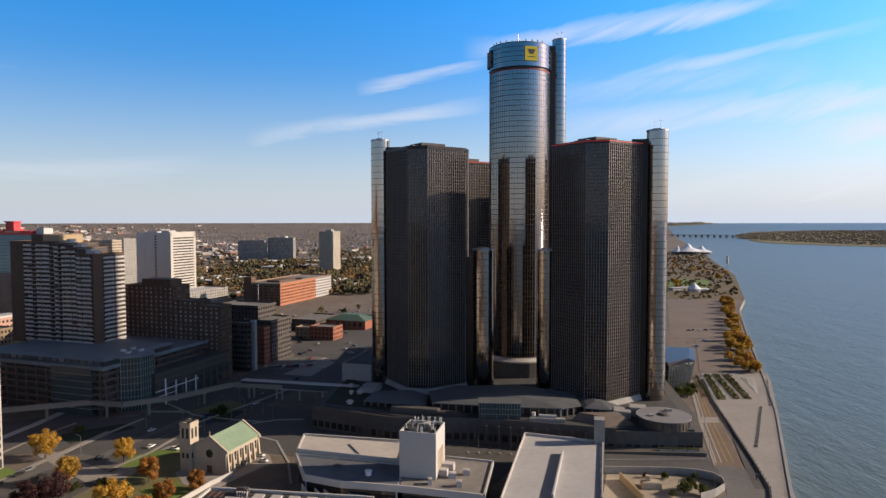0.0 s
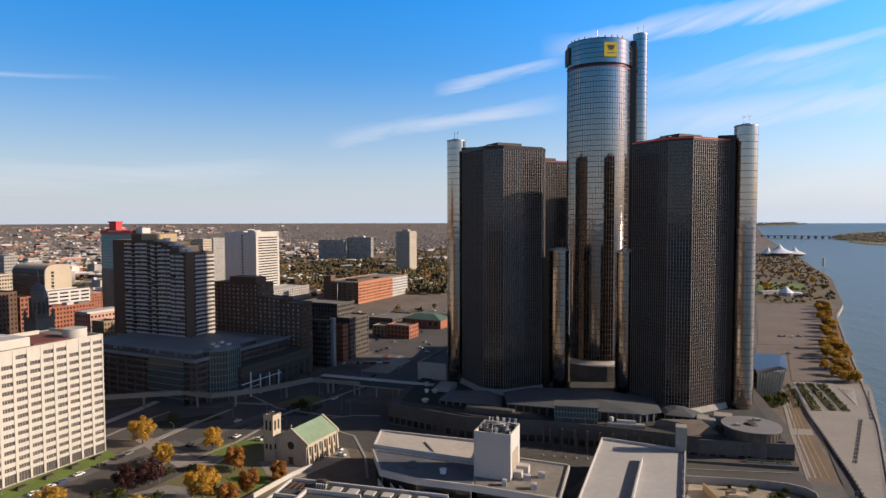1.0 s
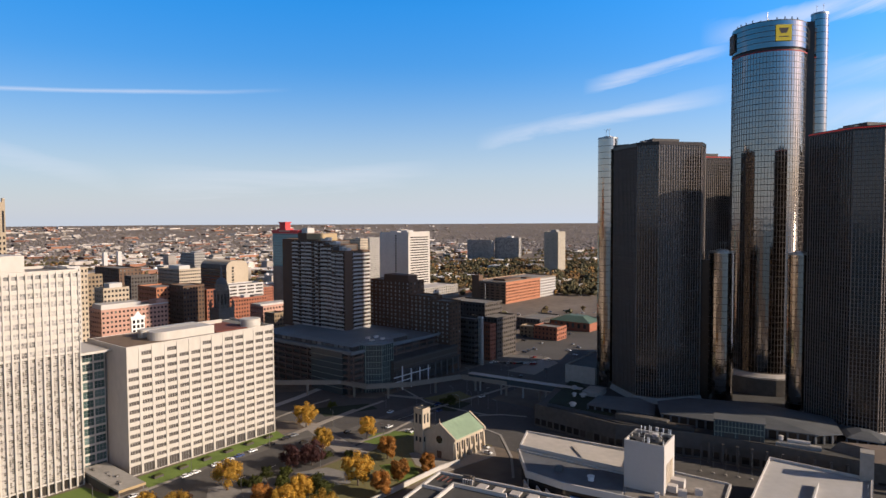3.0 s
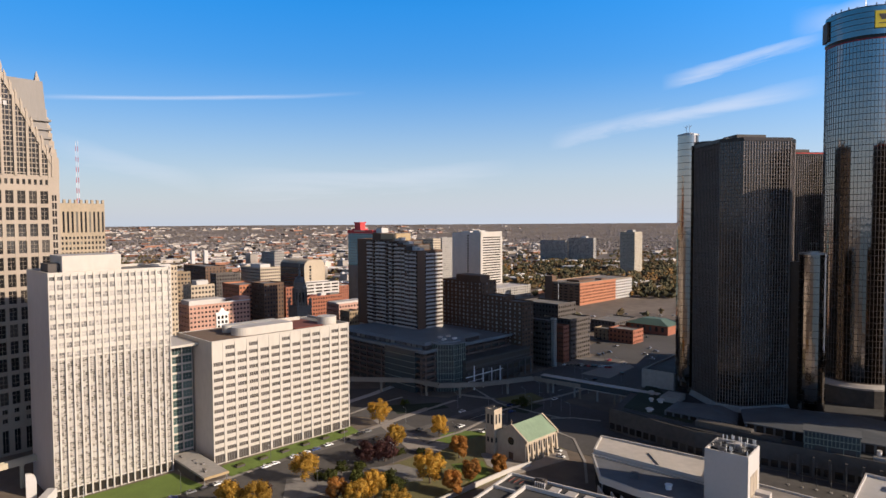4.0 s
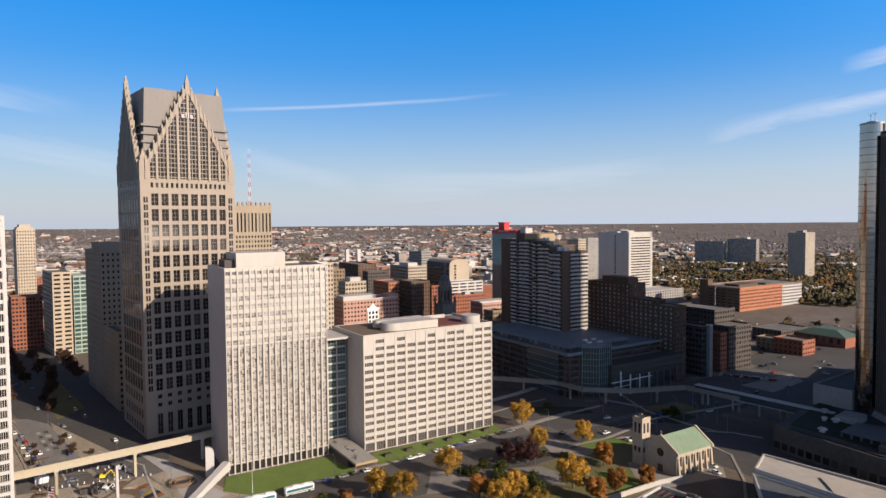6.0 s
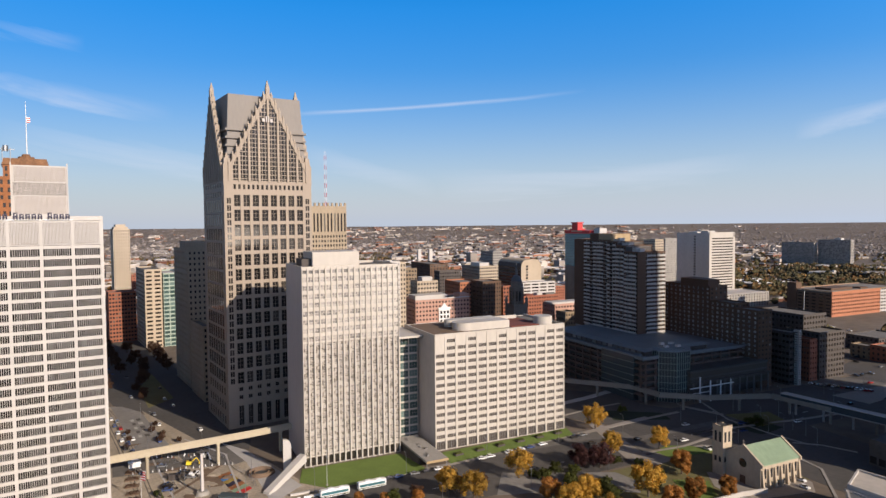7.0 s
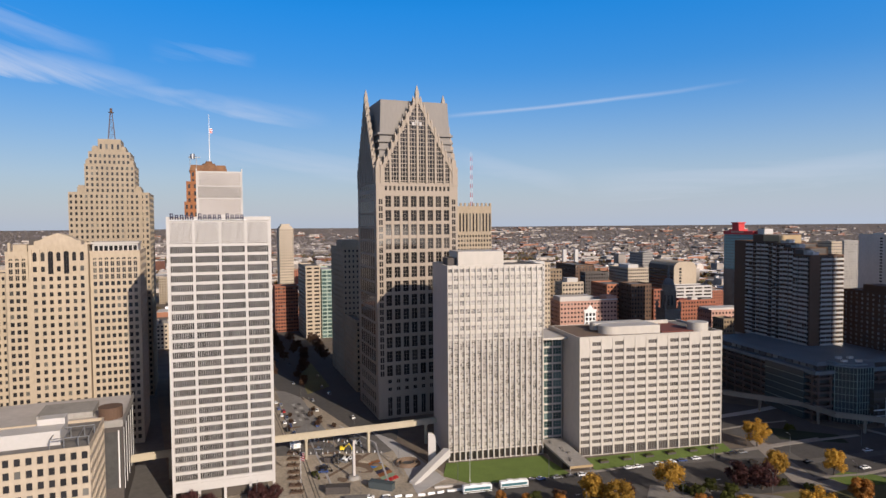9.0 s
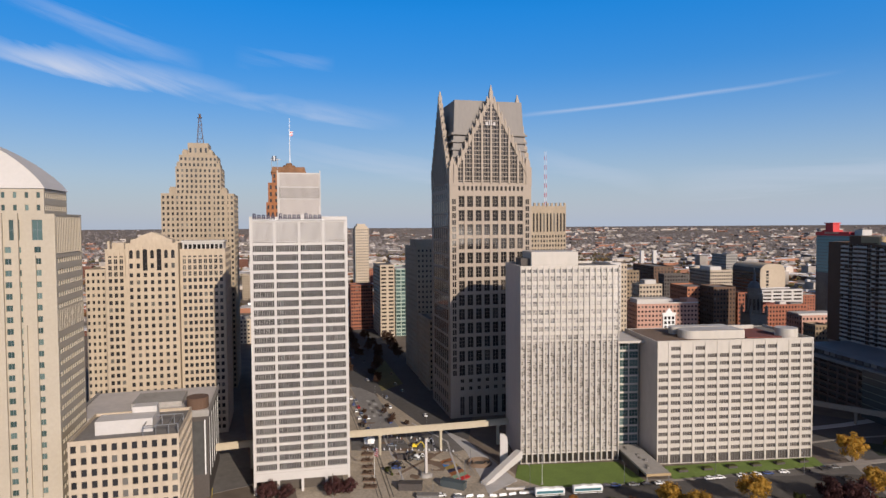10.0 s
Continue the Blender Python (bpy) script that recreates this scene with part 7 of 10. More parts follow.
def apartment_slab():
    """Residential slab with balconies, stepping down towards the avenue."""
    ob = thing("apartment_tower", (-228.5, 413, 0), 71.5, "brown apartment tower with rows of pale balconies", "apartment tower")
    B = M["brick_brown"]
    w = 26.0
    tiers = [(0, 0, w, 13, 32.6, 91.0), (0, 13.2, w, 22, 32.6, 95.2), (0, 22.2, w, 32, 32.6, 98.0), (0, 32.2, w, 72, 32.6, 99.0)]
    rng = random.Random(23)
    for i, (x0, y0, x1, y1, z0, z1) in enumerate(tiers):
        blk = (x0, y0, x1, y1)
        shell(ob, blk, 0, z1, M["dark_panel"], M["gravel"], parapet=0.7, wall=B)
        rows = round((z1 - z0) / 2.95)
        step = (z1 - z0) / rows
        if i == 0:
            facade(ob, "f", blk, z0, z1, 7, rows, 2.7, 1.7, B, M["win_dark"], M["white_paint"], panes=(2, 1), cap=30)
            for r in range(rows):
                z = z0 + (r + 0.5) * step
                g = Geo().box(7.6, -1.2, z - 1.4, w - 0.4, -0.003, z - 1.2)
                for k in range(4):
                    a, b = 7.7 + k * 4.55, 7.7 + (k + 1) * 4.55 - (0.9 if k % 2 else 0.15)
                    g.box(a, -1.25, z - 1.2, b, -1.15, z - 0.1)
                part("balcony", g, M["white"], ob, "pale balcony front")
            part("corner_pier", Geo().box(-0.25, -0.5, z0 - 2, 7.2, -0.003, z1 + 0.7), B, ob)
        end = y1 - 12 if i == 3 else y1
        cols = max(2, round((end - y0) / 3.9))
        lf = (x0, y0 + (0.45 if i == 0 else 0), x1, end)
        facade(ob, "l", lf, z0, z1, cols, rows, 3.1, 2.0, B, M["win_dark"], M["white_paint"], panes=(2, 1), cap=90)
        bay = (end - lf[1]) / cols
        for r in range(rows):
            z = z0 + (r + 0.5) * step
            g = Geo().box(-1.3, lf[1] + 0.2, z - 1.4, -0.003, end - 0.2, z - 1.2)
            for c in range(cols):
                if (c + i) % 4 == 3 or rng.random() < 0.04:
                    continue
                a, b = lf[1] + c * bay + 0.15, lf[1] + (c + 1) * bay - (0.7 if (c + i) % 2 else 0.1)
                g.box(-1.35, a, z - 1.2, -1.25, b, z - 0.1)
            part("balcony", g, M["white"], ob, "pale balcony front")
        if i == 3:
            part("end_pier", Geo().box(-0.9, end + 0.003, z0 - 2, 0.45, y1, z1 + 0.7), B, ob)
        part("wall", Geo().box(x1 - 0.4, y0 + (0.45 if i == 0 else 0), 0, x1, y1, z1).box(x0, y1 - 0.3, 0, x1 - 0.403, y1, z1), B, ob)
        part("lower_wall", Geo().box(x0, y0, 0, x0 + 0.44, y1, z0).box(x0 + 0.443, y0, 0, x1 - 0.403, y0 + 0.44, z0), M["concrete"], ob)
    part("roof_house", Geo().box(3, 46.5, 98.4, 22, 57, 104.2), B, ob)
    part("roof_screen", Geo().box(3, 31, 98.4, 21, 46.4, 104.0), M["tan_metal"], ob, "tan metal roof screen")
    for y, z, hh in ((2.5, 90.6, 2.6), (7.5, 90.6, 3.4), (14.2, 94.8, 3.2), (18.4, 94.8, 2.2), (23.4, 97.6, 3.2), (28, 97.6, 2.4)):
        part("roof_terrace", Geo().box(4.5, y, z, 9, y + 3.0, z + hh).box(4.2, y - .2, z + hh, 9.3, y + 3.2, z + hh + 0.3), M["white"], ob, "white roof pavilion")


def podium_garage():
    ob = thing("podium_garage", (-195.6, 360.6, 0), 71.5, "dark brick garage podium with open parking levels", "parking building")
    w, d, h = 90.0, 110.0, 27.0
    for k in range(6):
        z = 4.0 + k * 4.0
        part("level", Geo().box(0, 0, z, w, d, z + 1.3), M["brick_dark"], ob)
    part("inner", Geo().box(3, 3, 0, w - 3, d - 3, h), M["tar"], ob)
    part("roof", Geo().box(-0.5, -0.5, h + 0.003, w + 0.5, d + 0.5, h + 1.0), M["podium_roof"], ob)
    part("roof_edge", Geo().box(-1, -1, h + 1.003, w + 1, 0, h + 2.2).box(-1, 0, h + 1.003, 0, d + 1, h + 2.2), M["podium_roof"], ob)
    for k in range(14):
        part("pier", Geo().box(-0.15, 2 + k * 8.2, 0, 0.8, 2.8 + k * 8.2, h), M["brick_dark"], ob)
    for k in range(11):
        part("pier", Geo().box(2 + k * 8.2, -0.15, 0, 2.8 + k * 8.2, 0.8, h), M["brick_dark"], ob)
    # roof level: a set-back storey with windows below a broad metal roof
    part("roof_storey", Geo().box(6, 5, h + 1.0, 60, 100, h + 4.2), M["dark_panel"], ob)
    part("roof_cover", Geo().prism([(4, 3), (62, 3), (62, 102), (4, 102)], h + 4.2, h + 5.6, top=[(7, 6), (59, 6), (59, 99), (7, 99)]), M["podium_roof"], ob, "broad teal-grey metal roof")
    for k in range(16):
        part("window", Geo().box(5.85, 8 + k * 5.6, h + 1.6, 5.997, 12 + k * 5.6, h + 3.6), M["win_sheer"], ob)
    return ob


def glass_atrium():
    ob = thing("glass_atrium", (-192, 386, 0), 71.5, "tall eight-sided dark glass atrium with a pale steel grid", "atrium")
    pts, z = octagon(13.0, 5.4), 31.5
    part("glass", Geo().prism(pts, 0, z), M["atrium"], ob, "clear grey glass")
    for i in (3, 4, 5, 6, 7, 0):
        a, b = Vector(pts[i]), Vector(pts[(i + 1) % 8])
        d = b - a
        n = 6
        for k in range(n):
            p = a + d * (k / n)
            r = 0.22 if k == 0 else 0.1
            part("mullion", Geo().box(-r, -0.25, 0, r, 0.05, z), M["green_frame"], ob, loc=pose(p.x, p.y, 0, 0, 0, math.degrees(math.atan2(d.y, d.x))))
    for k in range(1, 8):
        part("transom", Geo().prism(octagon(13.12, 5.45), k * 4.0, k * 4.0 + 0.28), M["green_frame"], ob)
    part("roof", Geo().prism(octagon(13.5, 5.6), z + 0.003, z + 0.7).prism(octagon(10, 4.2), z + 0.7, z + 1.6), M["podium_roof"], ob)
    for x, y in ((-6, -4), (2, -6), (5, 3), (-2, 4)):
        part("roof_unit", Geo().box(x, y, z + 1.6, x + 3, y + 2, z + 2.9), M["whiteroof"], ob)
    part("wing", Geo().box(-26, 3, 0, -12.6, 34, 28.0), M["atrium"], ob, "lower glazed wing")
    part("wing_roof", Geo().box(-26.4, 2.6, 28.003, -12.4, 34.4, 28.8), M["podium_roof"], ob)
    for k in range(1, 7):
        part("transom", Geo().box(-26.1, 2.8, k * 4.0, -13.7, 2.997, k * 4.0 + 0.28).box(-26.15, 3, k * 4.0, -26.003, 34, k * 4.0 + 0.28), M["green_frame"], ob)


def stepped_hotel():
    ob = thing("stepped_hotel", (-159, 448, 0), 71.5, "dark brown hotel block stepping down, with small square windows", "hotel")
    B = M["brick_brown"]
    for x0, y0, x1, y1, z1 in ((0, 0, 14, 18, 52.0), (0, 18.3, 14, 40, 55.0), (0, 40.3, 18, 84, 65.0)):
        blk = (x0, y0, x1, y1)
        shell(ob, blk, 0, z1, M["dark_panel"], M["gravel"], parapet=0.6, wall=B)
        rows = round((z1 - 8) / 3.1)
        facade(ob, "l", blk, 8, z1, round((y1 - y0) / 4.2), rows, 2.0, 1.6, B, M["win_sheer"], M["white_paint"], panes=(2, 1), cap=250)
        facade(ob, "f", blk, 8, z1, 4, rows, 1.8, 1.5, B, M["win_pale"], panes=(2, 1), single=False)
        part("wall", Geo().box(x0, y0 + 0.45, 0, x0 + 0.45, y1, 7.998).box(x0, y0, 0, x1, y0 + 0.45, 7.998).box(x1 - 0.4, y0 + .45, 0, x1, y1, z1).box(x0, y1 - 0.3, 8, x1, y1, z1), B, ob)
    part("roof_house", Geo().box(2, 44, 64.5, 14, 70, 70), B, ob)


def low_link():
    ob = thing("link_block", (-176, 384, 0), 71.5, "low dark glazed link block on white columns", "building")
    part("body", Geo().box(0, 0, 6, 70, 30, 18), M["win_brown"], ob)
    for k in range(4):
        part("band", Geo().box(-0.3, -0.3, 6 + k * 4, 70.3, 30, 7 + k * 4), M["dark_panel"], ob)
    part("roof", Geo().box(-0.5, -0.5, 19.003, 70.5, 30, 19.6), M["tar"], ob)
    part("base", Geo().box(4, 6, 0, 66, 30, 6), M["dark_panel"], ob)
    for k in range(11):
        part("column", Geo().box(0.5 + k * 6.8, -2.2, 0, 1.3 + k * 6.8, -1.4, 12), M["dark_concrete"], ob)
    part("canopy", Geo().box(-0.5, -3, 12, 70.5, -0.31, 12.6), M["dark_panel"], ob)
    for k, (x, hh) in enumerate(((4, 16), (13, 13), (22, 12), (31, 12))):
        part("white_post", Geo().box(x, -4.0, 0, x + 0.6, -3.4, hh), M["white_paint"], ob, "white steel post")
    part("white_beam", Geo().box(-4, -3.9, 9.2, 34, -3.5, 9.8).box(-4, -3.9, 6.0, 14, -3.5, 6.4), M["white_paint"], ob, "white steel beam")


apartment_slab()
podium_garage()
glass_atrium()
stepped_hotel()
low_link()


def guideway(name, pts, z, label, width=2.6, column_every=30, key="beige_track"):
    """Elevated railway beam on single columns."""
    ob = thing(name, (0, 0, 0), 0, label, "railway beam")
    for a, b in zip(pts, pts[1:]):
        a, b = Vector(a), Vector(b)
        d = (b - a).normalized()
        n = Vector((-d.y, d.x)) * width / 2
        e = d * 0.6
        part("beam", Geo().prism([tuple(p) for p in (a - n - e, b - n + e, b + n + e, a + n - e)], z - 1.9, z), M[key], ob)
        for s in (-1, 1):
            m = n * s * 0.92
            part("kerb", Geo().prism([tuple(p) for p in (a + m - n * 0.08, b + m - n * 0.08, b + m + n * 0.08, a + m + n * 0.08)], z, z + 0.7), M[key], ob)
        k = max(1, round((b - a).length / column_every))
        for i in range(k):
            p = a.lerp(b, (i + 0.5) / k)
            part("column", Geo().box(p.x - 0.6, p.y - 0.6, 0, p.x + 0.6, p.y + 0.6, z - 2.6).box(p.x - 0.9, p.y - 0.9, z - 2.6, p.x + 0.9, p.y + 0.9, z - 1.9), M[key], ob)
    return ob


guideway("elevated_rail", [(-330, -80), (-307, 7), (-305.7, 27.4), (-303.5, 50), (-297, 84.5), (-291.6, 112), (-285, 144.8), (-281, 172)], 12.3, "beige concrete elevated railway beam on columns")
guideway("elevated_rail", [(-270, 322), (-245.7, 347), (-204, 363), (-183, 358), (-160, 372), (-134.7, 402), (-113, 398), (-68, 391)], 9.0, "grey-brown concrete elevated railway beam crossing the avenue", key="track_grey")

# ---- blocks further into town ----
def mid_block(name, at, size, z, wall, glass_key, label, category="building", a=71.5, bay=3.4, floor=3.8, ww=1.8, wh=1.9, faces="fl", roof="gravel",
              top=None, lower=0, fins=0.0):
    w, d = size
    ob = thing(name, (at[0], at[1], 0), a, label, category)
    blk = (0, 0, w, d)
    shell(ob, blk, 0, z, M["dark_panel"], M[roof], parapet=0.9, wall=M[wall])
    sides(ob, faces, blk, 0, z, (max(1, round(w / bay)), max(1, round(d / bay))), max(1, round(z / floor)), ww, wh, M[wall], M[glass_key], single=False, proud=fins)
    for x0, y0, x1, y1, h, key in top or ():
        part("roof_house", Geo().box(x0 * w, y0 * d, z - 0.3, x1 * w, y1 * d, z + h), M[key], ob)
    return ob


mid_block("office_building", (-146, 470), (12, 23), 35.6, "dark_panel", "win_brown", "dark panelled office building beside a brick block", bay=3, ww=2.4)
st = mid_block("stair_tower", (-141.5, 474), (2.5, 4), 37, "white", "win", "slim stair tower with white horizontal bands", bay=4, floor=1.6, ww=2.0, wh=0.8)
mid_block("brick_building", (-139.5, 491), (8, 14), 28.8, "brick", "win", "red brick building with small square windows", bay=2.4, floor=3.6, ww=1.1, wh=1.6)
mid_block("office_building", (-136, 500), (28, 27), 33, "dark_panel", "win_brown", "dark panelled office with glazed corner", bay=3.2)
mid_block("office_building", (-150, 512), (26, 40), 43, "dark_panel", "win_brown", "dark office slab behind the brick block", bay=3.2)


def white_slab_tower():
    ob = thing("white_tower", (-389, 905, 0), 71.5, "white concrete tower with striped front and one window strip", "tower")
    w, d, z = 52, 61, 95.4
    part("body", Geo().box(0.5, 0.5, 0, w - 0.5, d - 0.5, z - 1), M["win_brown"], ob)
    part("side_wall", Geo().box(0, 0, 0, 0.5, 24, z).box(0, 28.5, 0, 0.5, d, z).box(0, 24, 0, 0.2, 28.5, z), M["marble_grey"], ob)
    for k in range(22):
        part("window", Geo().box(-0.12, 24.3, 5 + k * 4, -0.003, 28.2, 7 + k * 4), M["win"], ob)
    for k in range(24):
        part("band", Geo().box(0.5, -0.4, k * 4, w, 0.5, k * 4 + 2.3), M["marble"], ob)
    part("corner_wall", Geo().box(-0.1, -0.5, 0, 5, 0.6, z + 2).box(w - 4, -0.5, 0, w, 0.6, z), M["marble"], ob)
    part("parapet", Geo().box(0, -0.5, z - 6, w, 0.7, z + 0.8), M["marble"], ob)
    part("roof", Geo().box(0.5, 0.7, z - 1, w - .5, d - .5, z - 0.6), M["gravel"], ob)
    part("roof_unit", Geo().box(20, 20, z - 0.6, 34, 40, z + 2.6).box(6, 28, z - .6, 14, 44, z + 1.6), M["white"], ob)


white_slab_tower()


def casino_hotel():
    ob = thing("casino_hotel", (-428, 676, 0), 71.5, "teal glass hotel tower with a red illuminated top", "hotel")
    w, d, z = 20, 66, 99
    part("glass", Geo().box(0, 0, 0, w, d, z), M["casino_teal"], ob)
    g = Geo()
    for k in range(27):
        g.box(-0.15, -0.15, 3 + k * 3.6, w + 0.15, d + 0.15, 3.3 + k * 3.6)
    part("floor_band", g, M["dark_metal"], ob, kind="stuff")
    part("lower_block", Geo().box(-0.3, 8, 0, 0, d, 56), M["gravel"], ob)
    part("red_top", Geo().box(-0.6, 14, z - 1, w + .6, d + .6, z + 3.2).box(5, 46, z + 3.2, 13, d - 8, z + 13).box(3, 43, z + 3.2, 15, d - 5, z + 5).box(4, 45, z + 12.2, 14, d - 7, z + 13.6), M["red"], ob, "red roof block")
    part("white_box", Geo().box(4, 1, z, 15, 12, z + 6), M["white"], ob)
    part("sign", Geo().box(-0.75, 30, z + 1.2, -0.61, 52, z + 3.2), M["pinkish"], ob, "pale sign bar")


casino_hotel()
mid_block("apartment_block", (-439, 842), (16, 34), 86, "limestone", "win", "tan apartment block with small windows", "apartment block")
mid_block("apartment_block", (-517, 1027), (26, 14), 82, "concrete", "win_sheer", "grey apartment tower with pale side wall", "apartment block")


def brick_car_park():
    ob = thing("car_park", (-214, 831, 0), 71.5, "orange brick car park with white upper decks", "car park")
    w, d, z = 138, 53, 29
    B = M["brick_orange"]
    shell(ob, (0, 0, w, d), 0, z, M["dark_panel"], M["brown_roof"], parapet=1.0, wall=M["brick_tan"])
    facade(ob, "f", (0, 0, 92, d), 0, z - 2, 26, 6, 2.1, 2.0, B, M["win_brown"], low=2, single=False)
    facade(ob, "l", (0, .45, w, d - .45), 0, z - 2, 6, 7, 5.0, 1.7, M["brick_brown"], M["win_brown"], single=False)
    for k in range(7):
        part("deck_edge", Geo().box(92.003, -0.3, 1 + k * 4, w, 0.5, 3.2 + k * 4), M["white"], ob, "white deck edge")
    for k in range(9):
        part("deck_post", Geo().box(92.5 + k * 5.4, -0.35, 0, 93.3 + k * 5.4, 0.5, z), M["white"], ob)
    part("edge", Geo().box(-0.5, -0.5, z - 1.998, 91.9, 0.0, z + 0.6), B, ob)
    part("roof_store", Geo().box(20, 14, z - 0.3, 60, 34, z + 2.4).box(70, 10, z - 0.3, 84, 20, z + 1.6), M["brick_brown"], ob)
    part("corner_tower", Geo().box(-0.8, 44, 0, 9, 56, z + 8), M["brick_brown"], ob)
    part("wall", Geo().box(w - .5, .5, 0, w, d, z).box(0, d - .45, 0, w, d, z), B, ob)
    part("flagpole", Geo().rod((-20, 20, 0), (-20, 20, 30), 0.2, 6), M["white_paint"], ob)


brick_car_park()
mid_block("slab_block", (-501, 1781), (14, 88), 54, "concrete", "win_sheer", "grey glass apartment slab among woods", "apartment block", bay=3.6, faces="fl", ww=3.0, wh=2.6)
mid_block("slab_block", (-418, 1770), (14, 82), 62, "concrete", "win_sheer", "grey glass apartment slab beside its twin", "apartment block", bay=3.6, faces="fl", ww=3.0, wh=2.6, top=[(0.1, .3, .9, .5, 5, "white")])
mid_block("apartment_tower", (-237, 1370), (33, 34), 87, "precast", "win_pale", "grey concrete apartment tower among trees", "apartment tower", bay=3.0, floor=3.0, ww=1.6, wh=1.2, top=[(.3, .3, .7, .7, 5, "concrete")])


def green_roof_hall():
    ob = thing("arena_hall", (-80, 648, 0), 71.5, "brick hall with a dull green metal roof", "hall")
    part("wall", Geo().box(0, 0, 0, 30, 44, 9), M["brick"], ob)
    part("roof", Geo().prism([(-1, -1), (31, -1), (31, 45), (-1, 45)], 9.003, 14, top=[(9, 12), (21, 12), (21, 32), (9, 32)]), M["copper_dark"], ob, "green metal roof")
    part("corner_tower", Geo().box(26, -4, 0, 33, 3, 19).prism([(25.5, -4.5), (33.5, -4.5), (33.5, 3.5), (25.5, 3.5)], 19.003, 23, top=[(29, -1), (30, -1), (30, 0), (29, 0)]), M["brick_brown"], ob)
    for k in range(6):
        part("window", Geo().box(-0.1, 4 + k * 6.5, 3, -0.003, 7 + k * 6.5, 7.5), M["win"], ob)


green_roof_hall()
mid_block("shop_block", (-103, 591), (19, 25), 12, "brick", "win", "low red brick shop block", bay=4)
mid_block("shop_block", (-125, 600), (14, 18), 10, "brick_tan", "win", "low tan brick shop block", bay=4)
mid_block("shop_block", (-129, 640), (44, 28), 11, "dark_panel", "win", "long low dark shop block", bay=4)
mid_block("school_block", (-330, 820), (80, 40), 18, "concrete", "win_brown", "long low concrete block with flat roof", bay=5, roof="whiteroof")
mid_block("school_block", (-290, 700), (60, 50), 12, "limestone_old", "win", "low pale building with flat roof", bay=5)

salmon = mid_block("salmon_block", (-390, 344), (50, 30), 49, "pinkish", "win", "salmon panelled block with white central bay", bay=2.9, floor=3.4, ww=1.7, wh=1.6, top=[(.82, 0, 1, .4, 4, "pinkish"), (.1, .4, .7, .9, 3, "white")])
bay_front = part("white_bay", Geo().box(21, -0.9, 0, 31, -0.003, 42).box(20.4, -1.2, 41, 31.6, -0.004, 42.6).prism([(23, -0.9), (29, -0.9), (29, -0.004), (23, -0.004)], 42.6, 46, top=[(25.5, -0.9), (26.5, -0.9), (26.5, -0.004), (25.5, -0.004)]), M["white_paint"], salmon, "white ornate central bay")
for r in range(10):
    for c in range(3):
        part("bay_window", Geo().box(22 + c * 3.1, -0.98, 4 + r * 3.7, 23.9 + c * 3.1, -0.903, 6.4 + r * 3.7), M["win_dark"], bay_front)
part("roof_edge", Geo().box(-0.4, -0.5, 49.9, 50.4, 0.0, 50.8), M["white"], salmon)
mid_block("stone_block", (-419, 372), (20, 16), 61, "limestone", "win", "cream stone block with regular windows", bay=3, top=[(.3, .2, .8, .8, 4, "white")])
mid_block("brick_block", (-428, 435), (23, 34), 55, "brick_orange", "win", "orange brick block with dark side wall", bay=3.2)
# dark brown wall on this block: the shade it stands in is put into the colour
mid_block("stone_block", (-402, 439), (20, 24), 57, "brick_brown", "win", "brown brick block with its shade in the wall colour", bay=3.0, ww=1.5)
mid_block("brick_block", (-394, 459), (10, 24), 52, "brick", "win", "red brick block behind the old county tower", bay=3)
mid_block("stone_block", (-516, 558), (26, 47), 60, "limestone", "win", "cream stone office with colonnaded upper floors", bay=2.6, top=[(.2, .2, .7, .7, 4, "white")])
mid_block("brick_block", (-558, 516), (24, 59), 63, "brick_brown", "win", "brown brick warehouse block", bay=4)
mid_block("brick_block", (-350, 481), (33, 20), 36, "pinkish", "win", "salmon brick block with white roof edge", bay=3.3, roof="whiteroof", top=[(0, .2, 1, .9, 2, "white")])
for bx, by, bw, bd, bh, bk, rk, bt in ((-345, 512, 30, 16, 16, "brick", "whiteroof", "low red brick block with a white roof"), (-330, 545, 40, 22, 13, "pinkish", "whiteroof", "long low salmon block with a white roof"),
                                      (-365, 540, 18, 26, 19, "brick_orange", "redroof", "red brick block with a dark red roof"), (-300, 520, 22, 18, 15, "brick_tan", "gravel", "low tan brick block"),
                                      (-385, 585, 34, 20, 15, "white", "whiteroof", "low white block with ribbon windows"), (-340, 600, 28, 30, 12, "brick", "redroof", "low brick warehouse with a red roof")):
    mid_block("low_block", (bx, by), (bw, bd), bh, bk, "win", bt, bay=3.4, roof=rk, top=[(.2, .3, .5, .7, 2.2, "white"), (.6, .2, .8, .5, 1.6, "gravel")])
mid_block("stone_block", (-322, 458), (11, 14), 34, "brick_tan", "win", "ochre stone corner block", bay=2.6, ww=1.4)
mid_block("stone_block", (-630, 711), (16, 38), 69, "concrete", "win", "grey concrete tower block", bay=3)
mid_block("brick_block", (-418, 520), (44, 14), 35, "brick", "win_brown", "low red brick block with a cluttered white roof", bay=3.2, roof="whiteroof", top=[(.1, .2, .3, .8, 2, "redroof"), (.4, .1, .55, .6, 3, "white"), (.7, .3, .95, .9, 1.6, "gravel")])
mid_block("office_block", (-452, 561), (44, 20), 44, "white", "win_brown", "white striped office block with ribbon windows", bay=10, floor=3.6, ww=9.0, wh=1.7)
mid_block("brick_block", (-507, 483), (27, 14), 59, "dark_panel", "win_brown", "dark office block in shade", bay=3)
mid_block("stone_tower", (-384, 320), (7, 19), 82, "limestone", "win", "narrow cream stone tower behind the marble block", bay=2.4, ww=1.2)
